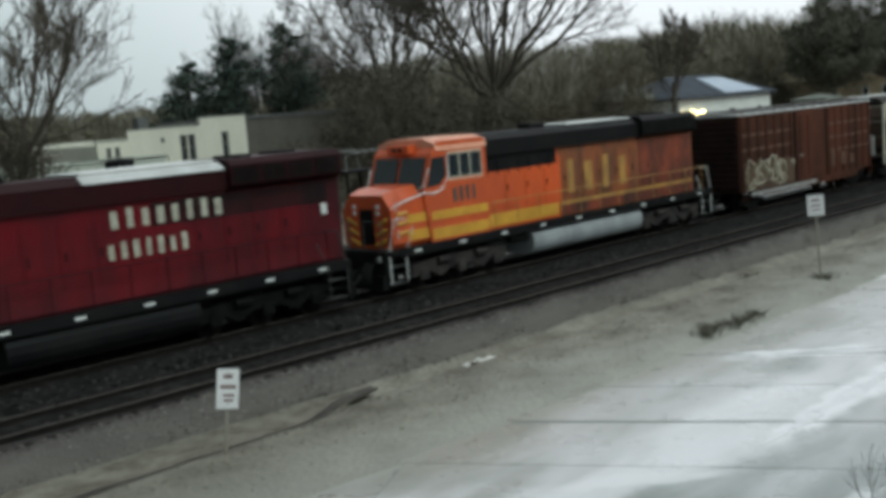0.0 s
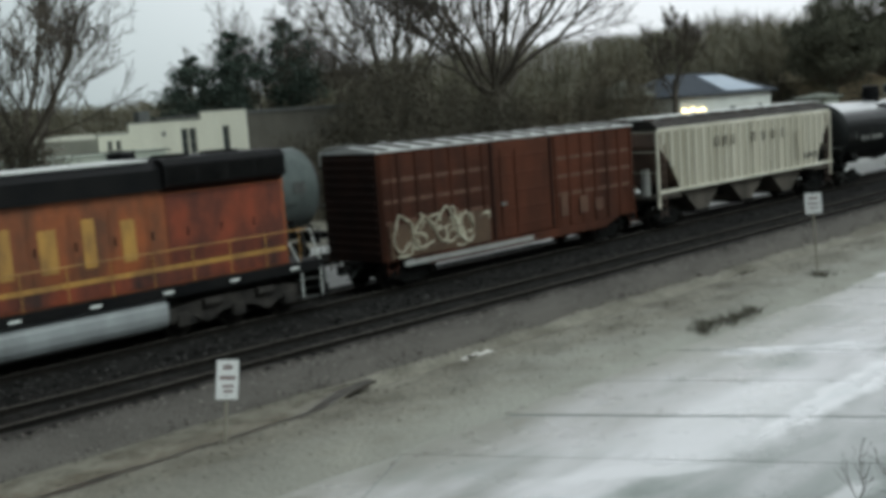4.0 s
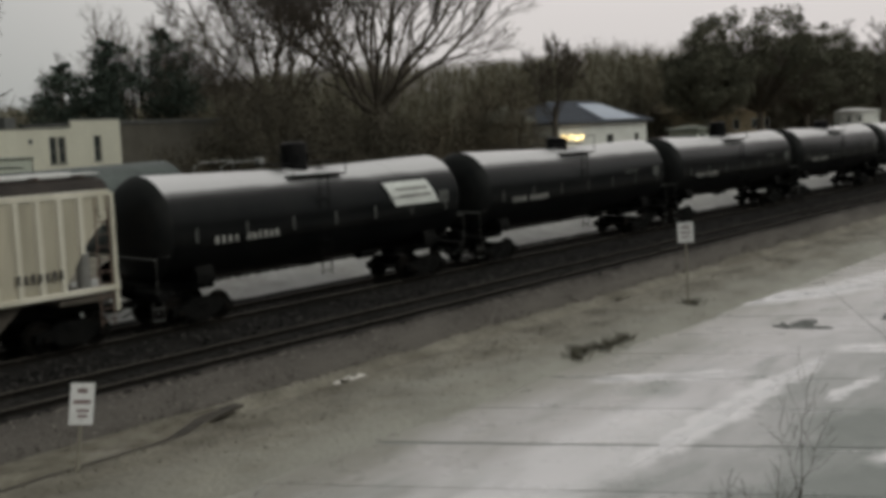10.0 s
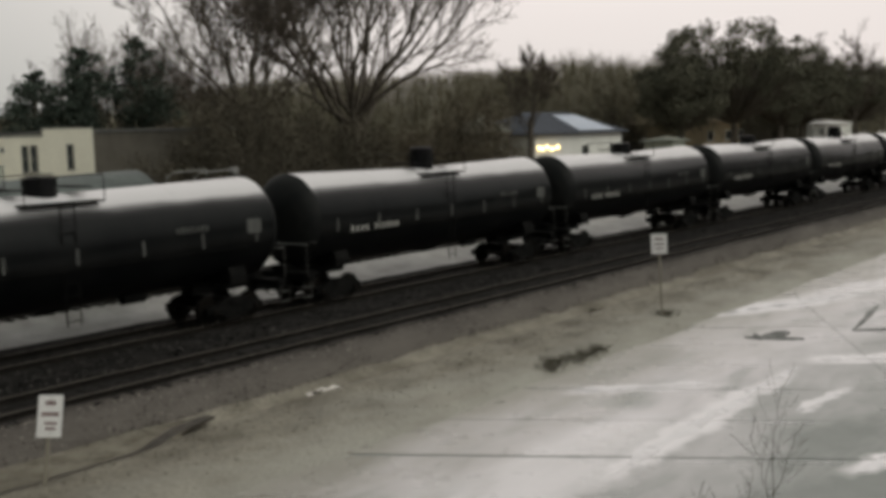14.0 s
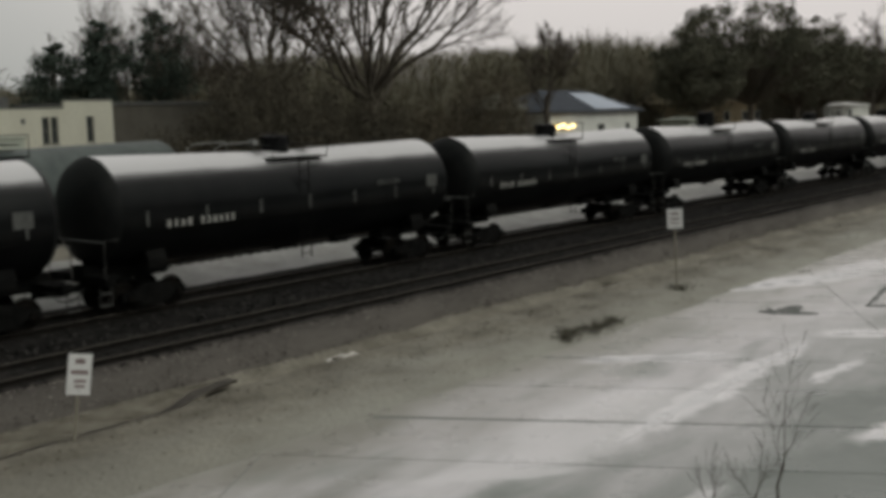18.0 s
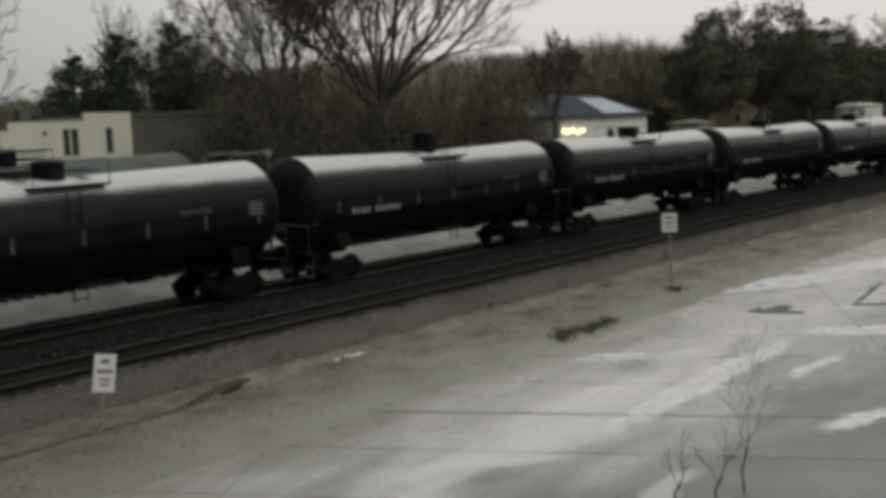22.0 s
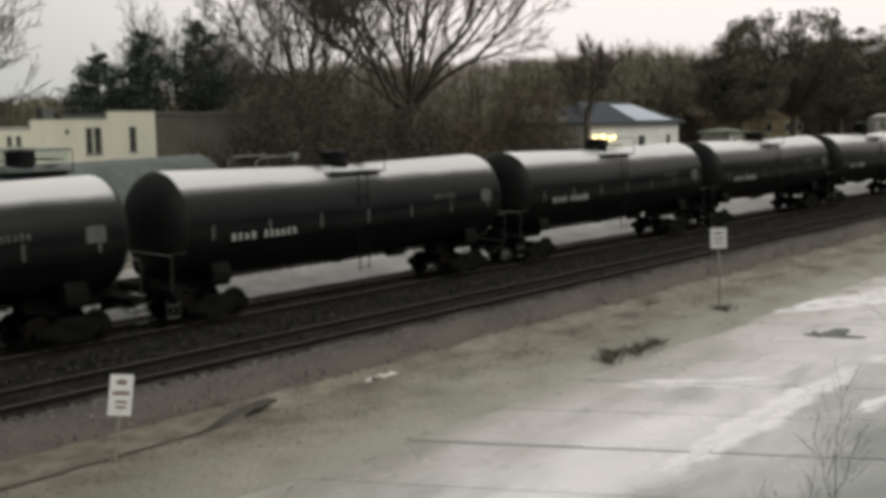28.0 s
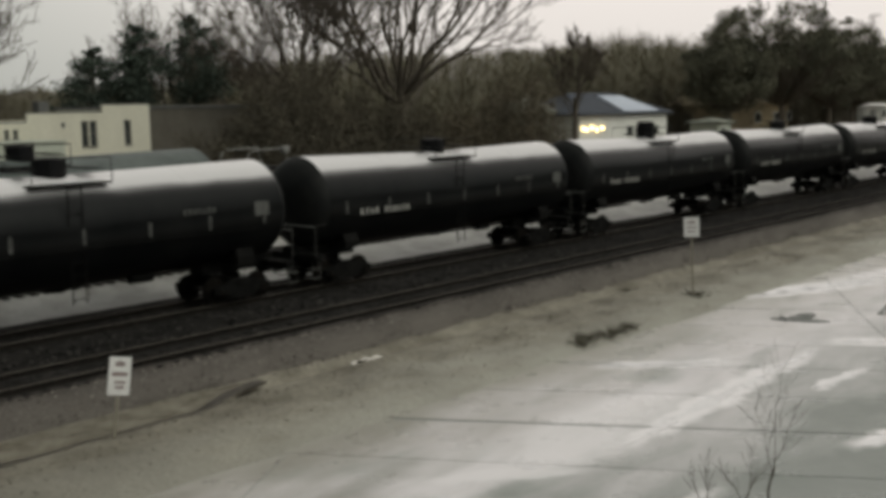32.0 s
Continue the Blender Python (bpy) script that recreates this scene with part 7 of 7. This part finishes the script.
def stones(name, label, count, place, material, seed, lo, hi):
    rnd = random.Random(seed)
    mb = Mesher()
    for _ in range(count):
        x, y, z = place(rnd)
        r = rnd.uniform(lo, hi)
        v = [Vector((sx * r * rnd.uniform(0.7, 1.2), sy * r * rnd.uniform(0.7, 1.2), sz * r * rnd.uniform(0.5, 0.9))) for sx, sy, sz in ((1, 0, 0), (-1, 0, 0), (0, 1, 0), (0, -1, 0), (0, 0, 1), (0, 0, -1))]
        q = Matrix.Rotation(rnd.uniform(0, 6.28), 3, "Z")
        mb.add([tuple(Vector((x, y, z)) + q @ p) for p in v], [(0, 2, 4), (2, 1, 4), (1, 3, 4), (3, 0, 4), (2, 0, 5), (1, 2, 5), (3, 1, 5), (0, 3, 5)])
    ob = new(name, mb.mesh(name, material))
    tagged(ob, label, "stones", "", "stuff")


def on_bed(rnd):
    x = rnd.uniform(-2, 40) if rnd.random() < 0.6 else rnd.uniform(35, 90)
    y = rnd.uniform(-6.15, 1.9)
    for yr in (-5.65, -4.15, -0.75, 0.75):
        if abs(y - yr) < 0.1:
            y += 0.25
    z = -0.19 if y > -6.2 else -0.25 - (-6.2 - y) * 0.88
    return x, y, z + 0.01


stones("ballast_stones", "loose dark ballast stones between the rails", 9000, on_bed, M["stone"], 81, 0.035, 0.085)
stones("shoulder_stones", "scattered pale stones and pebbles along the ditch", 900, lambda r: (lambda x, y: (x, y, land(x, y) + 0.01))(r.uniform(2, 60), -8.7 - abs(r.gauss(0, 1.6))), M["bank"], 82, 0.02, 0.06)
stones("bank_rubble", "paler rubble on the slope above the ditch", 5200, lambda r: (lambda x, y: (x, y, -0.19 - (-6.3 - y) * 1.12 if y < -6.3 else -0.17))(r.uniform(2, 60), r.uniform(-7.0, -6.1)), M["rubble"], 83, 0.02, 0.055)


def weed_clump(x, y, seed, w=0.5, h=0.3):
    rnd = random.Random(seed)
    root = thing("weed_clump", "low dry weed clump on the gravel", "plant", "weed clumps", x, y, land(x, y))
    mb = Mesher()
    for _ in range(60):
        px, py = rnd.gauss(0, w * 0.5), rnd.gauss(0, w * 0.5)
        a, hh = rnd.uniform(0, 6.28), h * rnd.uniform(0.4, 1.2)
        mb.tube([(px, py, -0.03), (px + 0.1 * math.cos(a), py + 0.1 * math.sin(a), hh * 0.6), (px + 0.28 * math.cos(a), py + 0.28 * math.sin(a), hh)], [0.012, 0.009, 0.003], 3, False)
    tagged(part("tuft", mb, M["weed"], root), kind="stuff")


for i, (x, y) in enumerate(((26.3, -11.9), (26.9, -11.7), (27.6, -11.9), (28.4, -11.9), (29.2, -11.8), (35.4, -11.1), (36.2, -7.75))):
    weed_clump(x, y, 100 + i, 0.36, 0.2)


def litter_heap(x, y, seed):
    rnd = random.Random(seed)
    root = thing("litter", "crumpled pale litter on the gravel", "litter", "", x, y, land(x, y))
    for i in range(3):
        mb = Mesher()
        n = 5
        v = [(0.22 * (a - 2) + rnd.uniform(-0.05, 0.05) + i * 0.18, 0.12 * (b - 2) + rnd.uniform(-0.04, 0.04), 0.02 + abs(rnd.gauss(0, 0.05))) for a in range(n) for b in range(n)]
        v += [(p[0], p[1], p[2] - 0.012) for p in v]
        f = [(a * n + b, (a + 1) * n + b, (a + 1) * n + b + 1, a * n + b + 1) for a in range(n - 1) for b in range(n - 1)]
        f += [tuple(k + n * n for k in q)[::-1] for q in f]
        mb.add(v, f)
        part("scrap", mb, M["litter"] if i != 1 else M["weed"], root)


litter_heap(20.9, -7.95, 3)


def sapling(x, y, h, seed, limbs, reach):
    root = thing("bare_sapling", "thin bare sapling at the lot's near edge", "shrub", "bare saplings", x, y, -0.92)
    wood, twigs = Mesher(), Mesher()
    limbed(wood, twigs, h, h * 0.3, limbs, reach, seed, 0.022, 2, 0.05, 0.004)
    tagged(part("stem", wood, M["bark"], root), kind="stuff")
    tagged(part("fine_branching", twigs, M["twig"], root), kind="stuff")


sapling(17.0, -22.15, 3.0, 4, 3, 0.35)
sapling(16.2, -22.0, 1.7, 9, 3, 0.5)
sapling(15.8, -21.4, 1.3, 10, 3, 0.4)


# ---- what lies on the lot ----
TOP = -0.9
# glare off the wet lot, painted as white strips: (centre, half lengths, seed, turn)
GLARE = [(24.6, -17.85, 6.0, 0.2, 1, 0.02), (26.0, -15.2, 2.0, 0.14, 2, -0.8), (32.6, -19.2, 1.6, 0.2, 4, -0.9), (27.2, -19.6, 1.5, 0.13, 7, -0.14), (22.8, -22.3, 1.0, 0.18, 8, -0.25), (40.4, -13.5, 3.6, 0.24, 3, -0.38)]


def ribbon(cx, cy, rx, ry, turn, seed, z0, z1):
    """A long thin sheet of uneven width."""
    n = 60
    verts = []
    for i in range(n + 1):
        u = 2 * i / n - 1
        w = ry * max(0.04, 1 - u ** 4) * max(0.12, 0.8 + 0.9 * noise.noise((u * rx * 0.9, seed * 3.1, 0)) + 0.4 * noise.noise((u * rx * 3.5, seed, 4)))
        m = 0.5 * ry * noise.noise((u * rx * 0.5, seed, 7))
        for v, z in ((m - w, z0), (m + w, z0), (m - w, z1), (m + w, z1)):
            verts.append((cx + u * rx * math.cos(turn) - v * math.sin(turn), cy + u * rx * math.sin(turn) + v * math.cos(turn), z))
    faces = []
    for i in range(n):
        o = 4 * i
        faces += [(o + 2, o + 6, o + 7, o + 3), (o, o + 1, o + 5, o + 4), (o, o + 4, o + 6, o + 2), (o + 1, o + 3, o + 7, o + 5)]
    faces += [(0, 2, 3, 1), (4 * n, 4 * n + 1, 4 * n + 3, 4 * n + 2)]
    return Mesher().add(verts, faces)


for i, (cx, cy, rx, ry, sd, turn) in enumerate(GLARE):
    tagged(new("ice_patch", ribbon(cx, cy, rx, ry, turn, sd, TOP + 0.002, TOP + 0.008 + 0.0016 * i).mesh("ice_patch", M["ice"])), "white strip painting the sky's glare on wet concrete", "ice", "ice films on the lot")
for cx, cy, rx, ry, turn, sd in ((34.06, -15.64, 0.95, 0.2, -1.16, 21), (34.6, -15.5, 0.8, 0.34, 0.1, 22), (34.0, -15.1, 0.5, 0.16, 0.6, 25), (39.4, -17.0, 2.6, 0.09, 0.14, 23), (37.0, -17.9, 0.7, 0.1, -0.9, 24)):
    tagged(new("asphalt_patch", ribbon(cx, cy, rx, ry, turn, sd, TOP + 0.002, TOP + 0.03 + 0.002 * (sd - 20)).mesh("asphalt_patch", M["asphalt"])), "dark asphalt repair patch in the concrete", "patch", "repair patches in the lot")


# ---- pieces: slabs of the lot and ties of the tracks ----
def lay_slabs():
    """Slabs laid askew to the tracks and cut off along the lot's edge."""
    w, d, turn = 15.0, 3.0, radians(-60)
    ca, sa = math.cos(turn), math.sin(turn)
    rnd = random.Random(4)
    whole = Mesher().box(0.009, w - 0.009, 0.009, d - 0.009, -0.2, 0, 0.015).mesh("slab", M["concrete"])
    for i in range(-8, 8):
        for j in range(-26, 32):
            ox, oy = 24.02 + i * w * ca - j * d * sa, -24 + i * w * sa + j * d * ca
            lift = TOP + rnd.uniform(-0.006, 0.0)
            poly = [(0.014, 0.014), (w - 0.014, 0.014), (w - 0.014, d - 0.014), (0.014, d - 0.014)]
            place = [(ox + x * ca - y * sa, oy + x * sa + y * ca) for x, y in poly]
            if max(p[0] for p in place) < -25 or min(p[0] for p in place) > 85 or max(p[1] for p in place) < -48 or min(p[1] for p in place) > LOT_EDGE:
                continue
            if max(p[1] for p in place) <= LOT_EDGE:
                piece("slab", whole, LOT, pose(ox, oy, lift, 0, 0, -60))
                continue
            cut = []
            for p, q in zip(place, place[1:] + place[:1]):
                if p[1] <= LOT_EDGE:
                    cut.append(p)
                if (p[1] <= LOT_EDGE) != (q[1] <= LOT_EDGE):
                    f = (LOT_EDGE - p[1]) / (q[1] - p[1])
                    cut.append((p[0] + (q[0] - p[0]) * f, LOT_EDGE - 0.25 + 0.5 * noise.noise((p[0] * 0.9, p[1], 2))))
            if len(cut) > 2:
                piece("slab", Mesher().prism([(x - ox, y - oy) for x, y in cut], -0.2, 0, "z").mesh("slab", M["concrete"]), LOT, pose(ox, oy, lift))


lay_slabs()


def lay_ties():
    mb = Mesher()
    mb.box(-0.11, 0.11, -1.2, 1.2, -0.33, -0.165, 0.015)
    me = mb.mesh("tie", M["tie"])
    rnd = random.Random(6)
    for root, y, x0, x1 in ((TRACK_1, TRACK_NEAR, -6, 92), (TRACK_2, TRACK_MAIN, -6, 92), (TRACK_3, TRACK_SIDE, 0, 60)):
        x = x0
        while x < x1:
            piece("tie", me, root, pose(x + rnd.uniform(-0.03, 0.03), y + rnd.uniform(-0.04, 0.04), rnd.uniform(-0.006, 0.006), 0, 0, rnd.uniform(-0.8, 0.8)))
            x += 0.53


lay_ties()


# ---- motion of the train ----
def motions():
    for car, start in TRAIN:
        walk(car, [(t, pose(start - ran(t), TRACK_MAIN, 0)) for t in (0, 0.5, 1, 1.5, 2, *range(4, 33, 2))])


motions()
